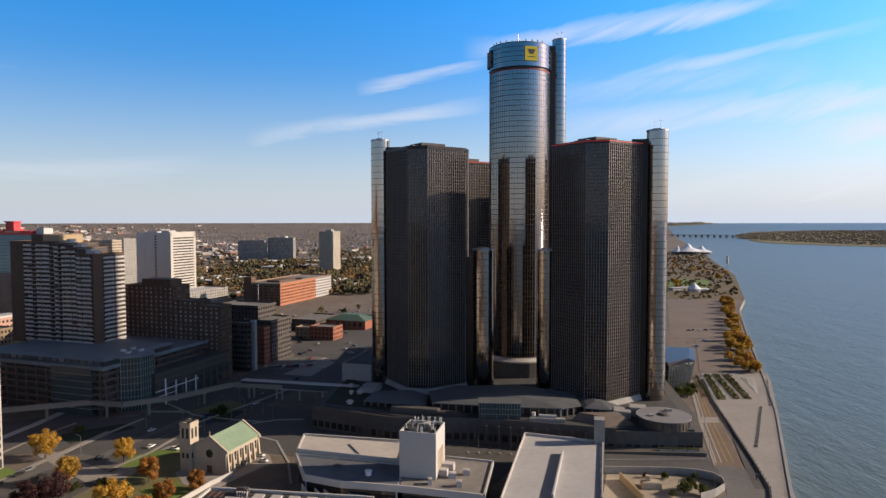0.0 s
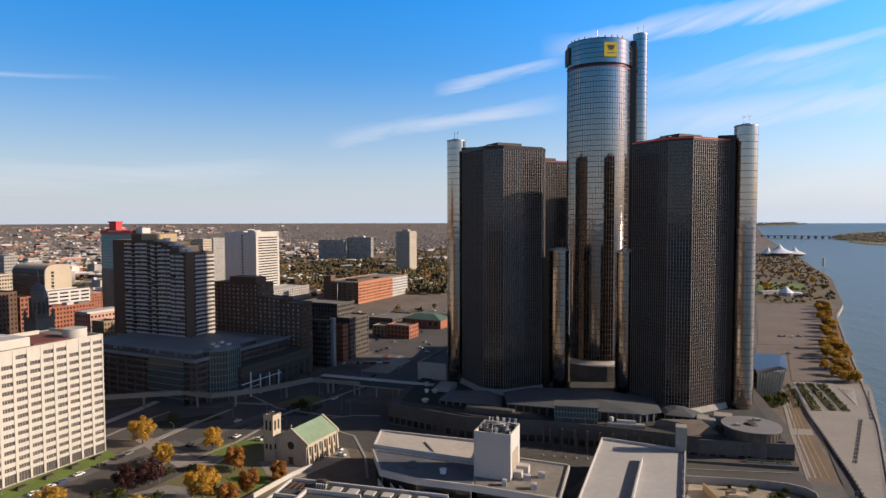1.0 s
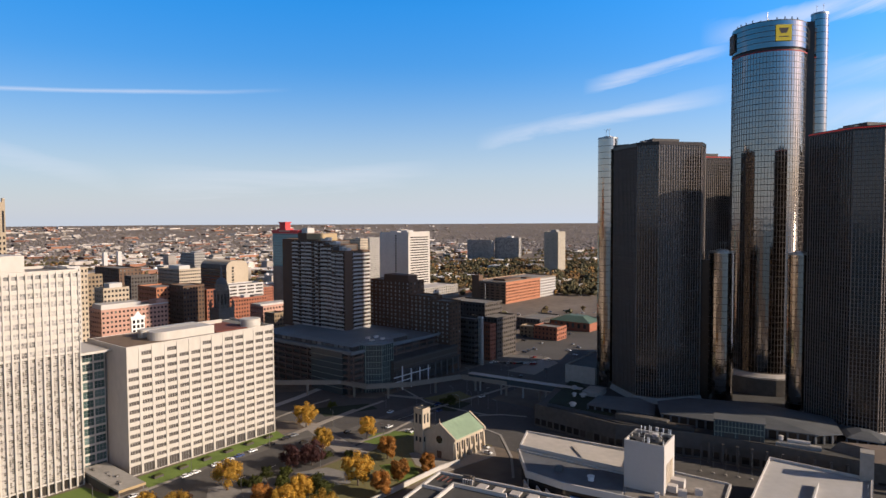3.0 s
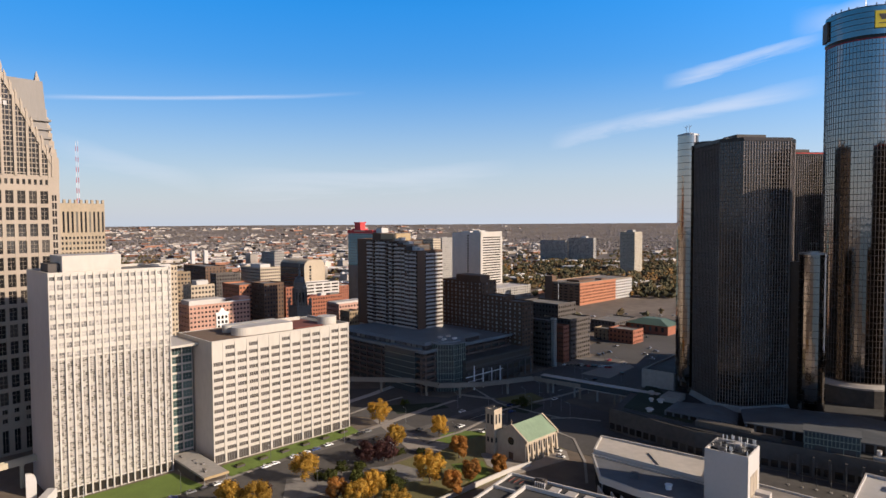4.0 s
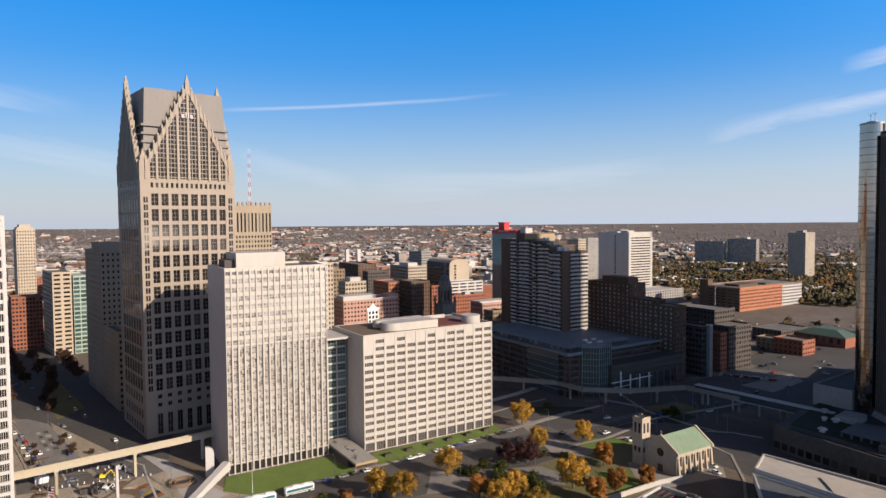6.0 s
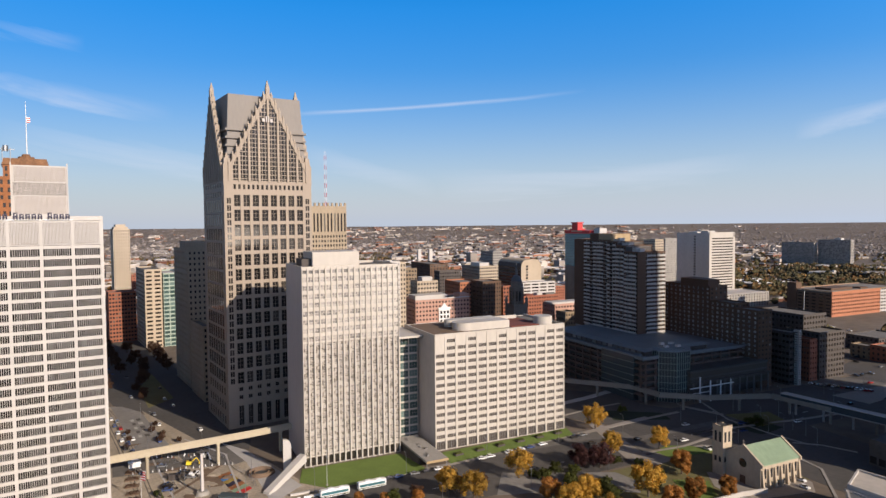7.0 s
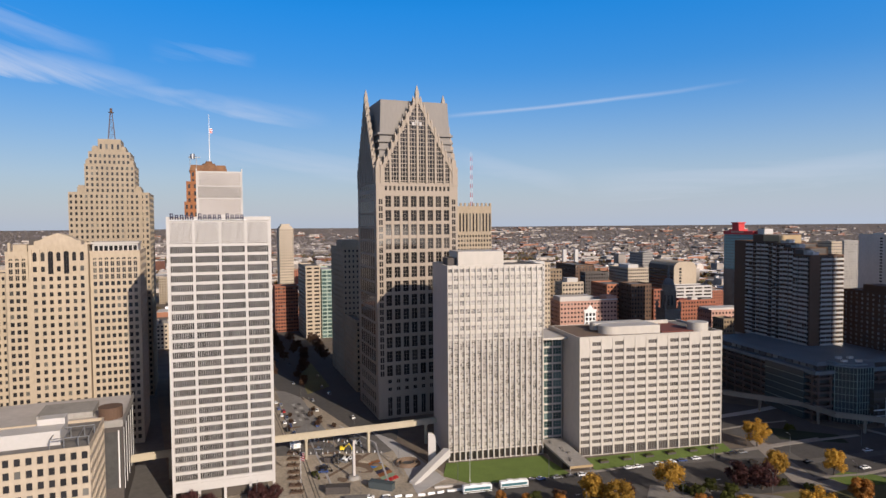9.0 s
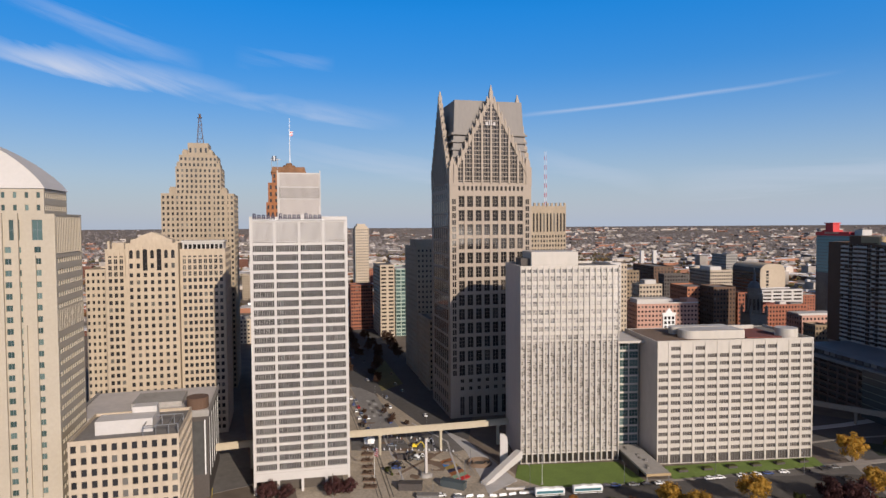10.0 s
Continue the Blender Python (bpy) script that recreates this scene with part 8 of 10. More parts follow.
mid_block("stone_tower", (-372, 303), (8, 16), 84, "white", "win", "narrow white stone tower behind the marble block", bay=2.6, ww=1.2)
mid_block("stone_block", (-471, 403), (12, 14), 68, "brick_tan", "win", "tan brick block with water tank", bay=3)
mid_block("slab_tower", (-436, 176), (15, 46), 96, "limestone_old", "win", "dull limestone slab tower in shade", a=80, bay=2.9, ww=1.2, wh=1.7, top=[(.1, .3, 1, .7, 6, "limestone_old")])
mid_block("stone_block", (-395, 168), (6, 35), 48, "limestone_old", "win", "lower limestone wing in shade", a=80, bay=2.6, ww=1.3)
mid_block("office_block", (-607, 205), (14.5, 50), 72, "limestone", "win_brown", "tan office block with ribbon windows", a=80, bay=6, ww=5, wh=1.8)
mid_block("glass_block", (-604, 220.5), (16, 50), 68, "green_pale", "win_green", "pale green glass office block", a=80, bay=5.3, ww=4.6, wh=2.6, roof="whiteroof")
mid_block("slim_tower", (-863, 255), (19, 28), 108, "limestone", "win", "slim tan stone tower with rounded shoulders", a=80, bay=2.8, ww=1.2, wh=1.8, top=[(.08, .08, .92, .92, 3.5, "limestone"), (.2, .2, .8, .8, 6.5, "limestone")])
mid_block("brick_block", (-662, 190), (24, 22), 48, "brick", "win", "dark red brick block with white window frames", a=80, bay=2.8)
mid_block("stone_block", (-741, 302), (14, 51), 92, "brick_tan", "win", "tan brick tower far up the street", a=80, bay=3)
mid_block("stone_tower", (-399, -36), (18, 30), 89, "limestone", "win", "cream stone block beside the arched office", a=80, bay=2.6, ww=1.2)
mid_block("stone_tower", (-445, 60), (16, 30), 66, "limestone_old", "win", "weathered stone block in a narrow street", a=80, bay=2.8, ww=1.2)


def crowned_tower():
    """Slender stone tower with tall slots near its top and battlemented crown."""
    ob = thing("crowned_tower", (-443, 274, 0), 80, "slender limestone tower with battlemented crown", "skyscraper")
    L = M["limestone_old"]
    w, d, z = 36, 26, 128
    shell(ob, (0, 0, w, d), 0, z, M["dark_panel"], M["gravel"], wall=L)
    facade(ob, "f", (0, 0, w, d), 0, 105, 14, 28, 1.4, 2.0, L, M["win"], single=False)
    facade(ob, "f", (0, 0, w, d), 105.002, z, 12, 1, 1.4, 15, L, M["win"], single=True, high=4)
    part("wall", Geo().box(0, .45, 0, .45, d, z).box(w - .45, .45, 0, w, d, z).box(.45, d - .4, 0, w - .45, d, z), L, ob)
    cr = Geo()
    for k in range(10):
        cr.box(k * 3.8, -0.2, z, k * 3.8 + 1.6, 1.2, z + 2.6)
    part("battlements", cr, L, ob)
    for x in (20.5, 22.0):
        mast = part("mast", Geo().rod((x, 8, z), (x, 8, z + 45.6), 0.2, 5, r2=0.1), M["white_paint"], ob, "thin white mast with red bands")
        for k in range(6):
            part("red_band", Geo().rod((x, 8, z + k * 7.6), (x, 8, z + k * 7.6 + 3.8), 0.24 - 0.016 * k, 5), M["red"], mast)


crowned_tower()


def county_hall():
    """Old stone hall with a dark tiered bell tower."""
    ob = thing("county_hall", (-352, 418, 0), 71.5, "old stone hall with a dark tiered bell tower", "civic hall")
    part("body", Geo().box(-6, -14, 0, 40, 30, 24).box(-6.6, -14.6, 21.5, 40.6, 30.6, 22.6), M["limestone_old"], ob)
    part("roof", Geo().prism([(-7, -15), (41, -15), (41, 31), (-7, 31)], 24.003, 30, top=[(6, -2), (28, -2), (28, 18), (6, 18)]), M["slate"], ob)
    x, y, z = 11, 6, 24
    t = Geo().box(x - 7, y - 7, z, x + 7, y + 7, z + 17).box(x - 7.6, y - 7.6, z + 17, x + 7.6, y + 7.6, z + 18)
    for q in (0.3, 0.65):
        t.box(x - 7.3, y - 7.3, z + 17 * q, x + 7.3, y + 7.3, z + 17 * q + 0.6)
    t.drum(x, y, z + 18, z + 32, 5.6, 12).drum(x, y, z + 32, z + 33, 6.4, 12).drum(x, y, z + 33, z + 38, 5.0, 12)
    tower = part("bell_tower", t, M["stone_shaded"], ob, "tiered stone bell tower with shade in its dark colour")
    for k in range(12):
        c, sn = math.cos(math.tau * (k + .5) / 12), math.sin(math.tau * (k + .5) / 12)
        part("column", Geo().drum(x + 6.0 * c, y + 6.0 * sn, z + 18, z + 32, 0.5, 8), M["stone_shaded"], tower)
        part("belfry_opening", Geo().box(-0.7, -0.06, 0, 0.7, 0.06, 8.5), M["win_dark"], tower, loc=pose(x + 5.5 * math.cos(math.tau * k / 12), y + 5.5 * math.sin(math.tau * k / 12), z + 21, 0, 0, 360 * k / 12 + 90))
    for dx in (-6.4, 6.4):
        for dy in (-6.4, 6.4):
            part("corner_turret", Geo().drum(x + dx, y + dy, z + 18, z + 22, 1.1, 8).drum(x + dx, y + dy, z + 22, z + 25, 1.1, 8, r2=0.2), M["stone_shaded"], tower)
    dome = Geo()
    for k in range(6):
        a0, a1 = math.pi / 2 * k / 6, math.pi / 2 * (k + 1) / 6
        dome.drum(x, y, z + 38 + 5.5 * math.sin(a0), z + 38 + 5.5 * math.sin(a1), 4.6 * math.cos(a0), 16, r2=max(0.3, 4.6 * math.cos(a1)))
    dome.drum(x, y, z + 43.3, z + 47, 1.1, 10).drum(x, y, z + 47, z + 54, 1.0, 10, r2=0.1)
    part("cupola", dome, M["slate"], tower, "grey domed cupola with a slim finial")
    for k in range(10):
        part("window", Geo().box(-3 + k * 4.2, -14.1, 5, -1 + k * 4.2, -14.003, 10), M["win"], ob)
        part("window", Geo().box(-3 + k * 4.2, -14.1, 13, -1 + k * 4.2, -14.003, 19), M["win"], ob)


county_hall()


def round_end_hall():
    ob = thing("round_top_block", (-504, 622, 0), 71.5, "cream block with a rounded top and one window strip", "building")
    w, d, z = 30, 57, 66
    n, r = 8, 9.0
    prof = [(0, 0), (w, 0), (w, z - r)] + [(w - r + r * math.cos(math.pi / 2 * k / n), z - r + r * math.sin(math.pi / 2 * k / n)) for k in range(1, n + 1)] + \
           [(r + r * math.cos(math.pi / 2 + math.pi / 2 * k / n), z - r + r * math.sin(math.pi / 2 + math.pi / 2 * k / n)) for k in range(n)] + [(0, z - r)]
    m = len(prof)
    g = Geo().add([(x, 0, q) for x, q in prof] + [(x, d, q) for x, q in prof],
                  [tuple(range(m)), tuple(range(2 * m - 1, m - 1, -1))] + [(i, m + i, m + (i + 1) % m, (i + 1) % m) for i in range(m)])
    part("body", g, M["limestone"], ob)
    for k in range(14):
        part("window", Geo().box(7, -0.12, 8 + k * 3.7, 10, -0.003, 10.6 + k * 3.7), M["win"], ob)
    part("side_glazing", Geo().box(-0.3, 1, 4, -0.003, d - 1, z - r).prism([(-0.3, 1), (1.2, 1), (1.2, d - 1), (-0.3, d - 1)], z - r, z - r / 2, top=[(0.7, 1), (2.2, 1), (2.2, d - 1), (0.7, d - 1)]), M["dark_panel"], ob, "dark grey panelled side")
    for k in range(13):
        part("side_band", Geo().box(-0.36, 2, 6 + k * 4, -0.303, d - 2, 7.6 + k * 4), M["win_dark"], ob)


round_end_hall()


def stadium_roof():
    ob = thing("stadium", (-900, 700, 0), 71.5, "wide low white stadium roof with two tall white masts", "stadium")
    part("bowl", Geo().drum(0, 60, 0, 24, 95, 48, r2=98), M["concrete"], ob)
    part("roof", Geo().drum(0, 60, 24, 33, 98, 48, r2=60).drum(0, 60, 33, 36, 60, 48, r2=20), M["white"], ob, "white domed roof")
    for x in (70, 92):
        part("mast", Geo().box(x, -30, 0, x + 6, -24, 66), M["white"], ob)


stadium_roof()


# ---- the town's far sprawl and woods ----
KEEP_OFF = [(-430, 390, 130), (-340, 560, 70), (-500, 600, 120), (-389, 930, 80), (-428, 700, 60), (-200, 850, 110), (-100, 640, 60), (-460, 1800, 130), (-225, 1385, 50),
            (-440, 850, 40), (-510, 1035, 40), (-330, 830, 80), (-620, 230, 80), (-865, 265, 40), (-900, 760, 120), (-630, 720, 50), (-440, 290, 60), (-740, 310, 40), (-440, 190, 60)]


def free(x, y):
    return all((x - a) ** 2 + (y - b) ** 2 > r * r for a, b, r in KEEP_OFF)


def sprawl():
    """Low buildings on the town's street grid: pale-roofed sheds, brick shops and rows of houses."""
    rng = random.Random(21)
    walls, brick, tops, pale = Geo(), Geo(), Geo(), Geo()
    for i in range(-40, 126):
        for j in range(6, 150):
            s, q = i * 36 + rng.uniform(-5, 5), j * 31 + rng.uniform(-4, 4)
            x, y = town(s, q)
            r, deg = math.hypot(x, y), math.degrees(math.atan2(-x, y))
            if r < 560 or r > 4700 or not -12 < deg < 106 or q < shore(s) + 230 or not free(x, y) or (deg > 66 and r < 700) or (r < 900 and deg < 20 and q < 330):
                continue
            # streets left open
            if i % 4 == 0 and rng.random() < 0.9 or j % 7 == 0:
                continue
            woods = noise.noise(Vector((x * 0.0016, y * 0.0016, 3.0)))
            works = noise.noise(Vector((x * 0.0011, y * 0.0011, 9.0)))
            east = max(0.0, 1 - max(0.0, deg - 4) / 24)
            if rng.random() < 0.18 + east * 0.55 + max(0, woods) * 0.7 + 0.55 * min(1.0, max(0.0, (r - 1900) / 1300)):
                continue
            big = rng.random() < (0.55 if works > 0.02 else 0.2)
            if big and rng.random() < 0.35:
                continue
            w, d = (rng.uniform(22, 80), rng.uniform(16, 42)) if big else (rng.uniform(8, 20), rng.uniform(7, 14))
            h = rng.uniform(4, 10) if big else rng.uniform(3, 7)
            if r < 1700 and deg > 26 and rng.random() < 0.16:
                h, w, d = rng.uniform(12, 30), rng.uniform(16, 32), rng.uniform(14, 24)
                big = True
            a = radians(71.5 if x > -500 else 78)
            c, n = math.cos(a), math.sin(a)
            z = ground_rise(x, y) - 1
            pts = [(x + c * u - n * v, y + n * u + c * v) for u, v in ((0, 0), (w, 0), (w, d), (0, d))]
            mx, my = x + c * w / 2 - n * d / 2, y + n * w / 2 + c * d / 2

            def shrink(k):
                return [(px + (mx - px) * k, py + (my - py) * k) for px, py in pts]

            (brick if rng.random() < 0.34 else walls).prism(pts, z, z + h + 1)
            if not big and rng.random() < 0.55:
                tops.prism(pts, z + h + 1, z + h + 3.2, top=shrink(0.5))
                continue
            (pale if rng.random() < (0.62 if big else 0.2) * (1.0 if r < 2400 else 0.6) else tops).prism(shrink(0.06), z + h + 1, z + h + 1.4)
            if big and rng.random() < 0.7:
                ux, uy = shrink(0.3)[rng.randrange(4)]
                (walls if rng.random() < 0.5 else pale).prism([(ux, uy), (ux + c * 6, uy + n * 6), (ux + c * 6 - n * 5, uy + n * 6 + c * 5), (ux - n * 5, uy + c * 5)], z + h + 1.4, z + h + rng.uniform(3, 5))
    solid("far_houses", walls, M["houses"], "low houses, sheds and blocks of the far town", "houses", kind="stuff")
    solid("far_brick_houses", brick, M["far_brick"], "low red and brown brick blocks of the far town", "houses", kind="stuff")
    solid("far_pale_roofs", pale, M["pale_roofs"], "pale flat roofs of the far town", "roofs", kind="stuff")
    solid("far_roofs", tops, M["roofs"], "grey and brown roofs of the far town", "roofs", kind="stuff")


def far_woods():
    rng = random.Random(33)
    near, far = [Geo(), Geo(), Geo()], Geo()
    n = 0
    while n < 17000:
        yaw, r = radians(rng.uniform(-13, 107)), 620 + 4250 * rng.random() ** 0.95
        x, y = -math.sin(yaw) * r, math.cos(yaw) * r
        s, q = x * U.x + y * U.y, x * V.x + y * V.y
        deg = math.degrees(yaw)
        if q < shore(s) + 40 or not free(x, y) or (deg > 66 and r < 820) or (r < 1000 and 2 < deg < 18 and rng.random() < 0.7):
            continue
        if s > 300 and q < shore(s) + 240 and s < 1000:
            continue
        woods = noise.noise(Vector((x * 0.0016, y * 0.0016, 3.0)))
        east = max(0.0, 1 - max(0.0, deg - 6) / 26)
        if rng.random() > 0.26 + east * 0.65 + max(0, woods) * 0.9 + (0.35 if r > 2600 else 0):
            continue
        if r < 2300:
            hue = noise.noise(Vector((x * 0.012, y * 0.012, 7.0))) + rng.uniform(-0.45, 0.45)
            clump(near[0 if hue < -0.05 else 1 if hue < 0.3 else 2], x, y, ground_rise(x, y) - 1, rng.uniform(4, 7.5), rng.uniform(7, 13), rng, 6)
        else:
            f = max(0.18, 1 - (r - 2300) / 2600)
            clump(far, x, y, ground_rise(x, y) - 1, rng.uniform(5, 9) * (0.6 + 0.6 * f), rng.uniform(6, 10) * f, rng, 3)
        n += 1
    for _ in range(3500):
        yaw, r = radians(rng.uniform(-13, 107)), rng.uniform(2500, 4900)
        x, y = -math.sin(yaw) * r, math.cos(yaw) * r
        s, q = x * U.x + y * U.y, x * V.x + y * V.y
        if q > shore(s) + 80:
            clump(far, x, y, ground_rise(x, y) - 2, rng.uniform(8, 16), rng.uniform(2, 4), rng, 2)
    for g, key, text in zip(near, ("leaf_olive", "leaf_mixed", "leaf_rust"), ("olive-green trees between the houses", "brown autumn trees between the houses", "rust and gold trees between the houses")):
        solid("autumn_trees", g, M[key], text, "trees", kind="stuff")
    solid("distant_woods", far, M["leaf_far"], "brownish woods out to the horizon, paled for haze", "woods", kind="stuff")


def park_belt():
    """The wooded park behind the white tower."""
    rng = random.Random(44)
    gs = [Geo(), Geo(), Geo()]
    for _ in range(1900):
        yaw, r = radians(rng.uniform(4, 27)), rng.uniform(960, 1720)
        x, y = -math.sin(yaw) * r, math.cos(yaw) * r
        if free(x, y) and noise.noise(Vector((x * 0.008, y * 0.008, 2.0))) > -0.25:
            hue = noise.noise(Vector((x * 0.015, y * 0.015, 5.0))) + rng.uniform(-0.4, 0.4)
            clump(gs[0 if hue < 0.1 else 1 if hue < 0.32 else 2], x, y, -1, rng.uniform(5, 8.5), rng.uniform(8, 17), rng, 8)
    for g, key, text in zip(gs, ("leaf_olive", "leaf_mixed", "leaf_rust"), ("dense olive-green park trees", "brown autumn park trees", "golden autumn park trees")):
        solid("park_trees", g, M[key], text, "trees", kind="stuff")


def town_blocks():
    """Brick and stone blocks filling the quarter behind the marble buildings."""
    rng = random.Random(58)
    done = [(-352, 418, 45), (-390, 344, 45), (-419, 372, 25), (-428, 435, 40), (-359, 481, 35), (-340, 560, 60), (-452, 561, 45), (-516, 558, 45), (-558, 516, 50), (-507, 483, 30), (-504, 622, 50),
            (-428, 676, 60), (-630, 711, 40), (-218, 389, 60), (-290, 700, 60), (-330, 820, 70)]
    looks = [("brick", "low red brick block with small windows"), ("brick_orange", "orange brick warehouse with a flat roof"), ("brick_brown", "brown brick loft building"),
             ("limestone_old", "weathered stone office block"), ("brick_tan", "tan brick office block")]
    n = 0
    while n < 17:
        yaw, r = radians(rng.uniform(33, 60)), rng.uniform(560, 920)
        x, y = -math.sin(yaw) * r, math.cos(yaw) * r
        if any((x - a) ** 2 + (y - b) ** 2 < (c + 22) ** 2 for a, b, c in done):
            continue
        done.append((x, y, 24))
        key, text = rng.choice(looks)
        mid_block("town_block", (x, y), (rng.uniform(22, 40), rng.uniform(18, 34)), rng.uniform(15, 34), key, "win", text, bay=3.4, roof=rng.choice(("whiteroof", "gravel", "tar")),
                  top=[(.25, .3, .6, .7, rng.uniform(2, 4), rng.choice(("white", "brick_tan", "gravel")))])
        KEEP_OFF.append((x - 5, y + 25, 36))
        n += 1


def uptown_blocks():
    """Mid-rise blocks on both sides of the long street."""
    rng = random.Random(71)
    done = [(-603, 215, 35), (-601, 245, 35), (-863, 255, 25), (-650, 202, 20), (-741, 315, 40), (-436, 190, 40), (-443, 285, 40), (-395, 180, 25), (-472, 20, 70), (-630, 720, 40)]
    looks = [("brick", "red brick office block up the street"), ("brick_orange", "orange brick block up the street"), ("limestone", "cream stone block up the street"), ("brick_brown", "brown brick block up the street"),
             ("limestone_old", "weathered stone block up the street"), ("white", "white panelled block up the street"), ("brick_tan", "tan brick block up the street")]
    a, b = Vector((-400, 135)), Vector((-1205, 250))
    d = (b - a).normalized()
    n = 0
    while n < 24:
        yaw, r = radians(rng.uniform(57, 92)), rng.uniform(600, 1250)
        p = Vector((-math.sin(yaw) * r, math.cos(yaw) * r))
        off = abs((p - a).x * d.y - (p - a).y * d.x)
        if off < 42 or any((p.x - x) ** 2 + (p.y - y) ** 2 < (c + 26) ** 2 for x, y, c in done):
            continue
        done.append((p.x, p.y, 20))
        key, text = rng.choice(looks)
        tall = rng.random() < 0.25
        mid_block("street_block", (p.x, p.y), (rng.uniform(16, 30), rng.uniform(20, 40)), rng.uniform(50, 72) if tall else rng.uniform(14, 42), key, "win", text, a=80, bay=3.4,
                  roof=rng.choice(("whiteroof", "gravel", "tar")), top=[(.25, .3, .6, .7, rng.uniform(2, 4), rng.choice(("white", "brick_tan", "gravel")))])
        KEEP_OFF.append((p.x, p.y + 15, 38))
        n += 1


town_blocks()
uptown_blocks()
sprawl()
far_woods()
park_belt()

# ---- trees ----
def leaf_crown(rng, r, h, z0, leaves, size):
    """Leaves set round a dozen uneven lumps, with gaps between."""
    g = Geo()
    lumps = []
    for _ in range(30):
        a, z = rng.uniform(0, 6.283), rng.uniform(0.12, 0.9)
        reach = math.sqrt(max(0.05, 1 - ((z - 0.42) / 0.6) ** 2)) * 0.78
        d = reach * r * math.sqrt(rng.uniform(0.1, 1.0))
        lumps.append((math.cos(a) * d, math.sin(a) * d, z0 + z * h, rng.uniform(0.2, 0.34) * r))
    for _ in range(leaves):
        x, y, z, q = rng.choice(lumps)
        n = Vector((rng.gauss(0, 1), rng.gauss(0, 1), rng.gauss(0, 1))).normalized()
        p = Vector((x, y, z)) + n * q * rng.uniform(0.45, 1.15)
        t = n.orthogonal().normalized()
        t.rotate(Matrix.Rotation(rng.uniform(0, 6.28), 3, n))
        b = n.cross(t)
        tilt = n * rng.uniform(-0.6, 0.6)
        s = size * rng.uniform(0.6, 1.3)
        g.add([p - t * s - b * s * .7, p + t * s * .9 - b * s * .5 + tilt * s, p + t * s * .6 + b * s, p - t * s * .8 + b * s * .6 - tilt * s], [(0, 1, 2, 3)])
    return g, lumps


def make_tree(seed, height, r, leaf, label, leaves=4200, size=0.25, category="tree", group=""):
    rng = random.Random(seed)
    ob = thing("tree", (0, 0, -60), 0, label, category, group)
    z0 = height * 0.22
    crown, lumps = leaf_crown(rng, r, height - z0 - 0.4, z0, leaves, size)
    g = Geo().rod((0, 0, -0.2), (0, 0, height * 0.45), 0.34, 8, r2=0.2)
    for x, y, z, q in lumps[:9]:
        g.rod((0, 0, height * rng.uniform(0.2, 0.42)), (x * 0.9, y * 0.9, z), 0.14, 5, r2=0.04)
    part("trunk", g, M["bark"], ob)
    part("crown", crown, M[leaf], ob)
    return ob


def plant(proto, x, y, scale=1.0, turn=0.0, z=0.0, label=""):
    ob = copy_thing(proto, pose(x, y, z, 0, 0, turn) @ Matrix.Scale(scale, 4))
    if label:
        ob["label"] = label
    return ob


def drop(proto):
    for o in (*proto.children_recursive, proto):
        bpy.data.objects.remove(o)


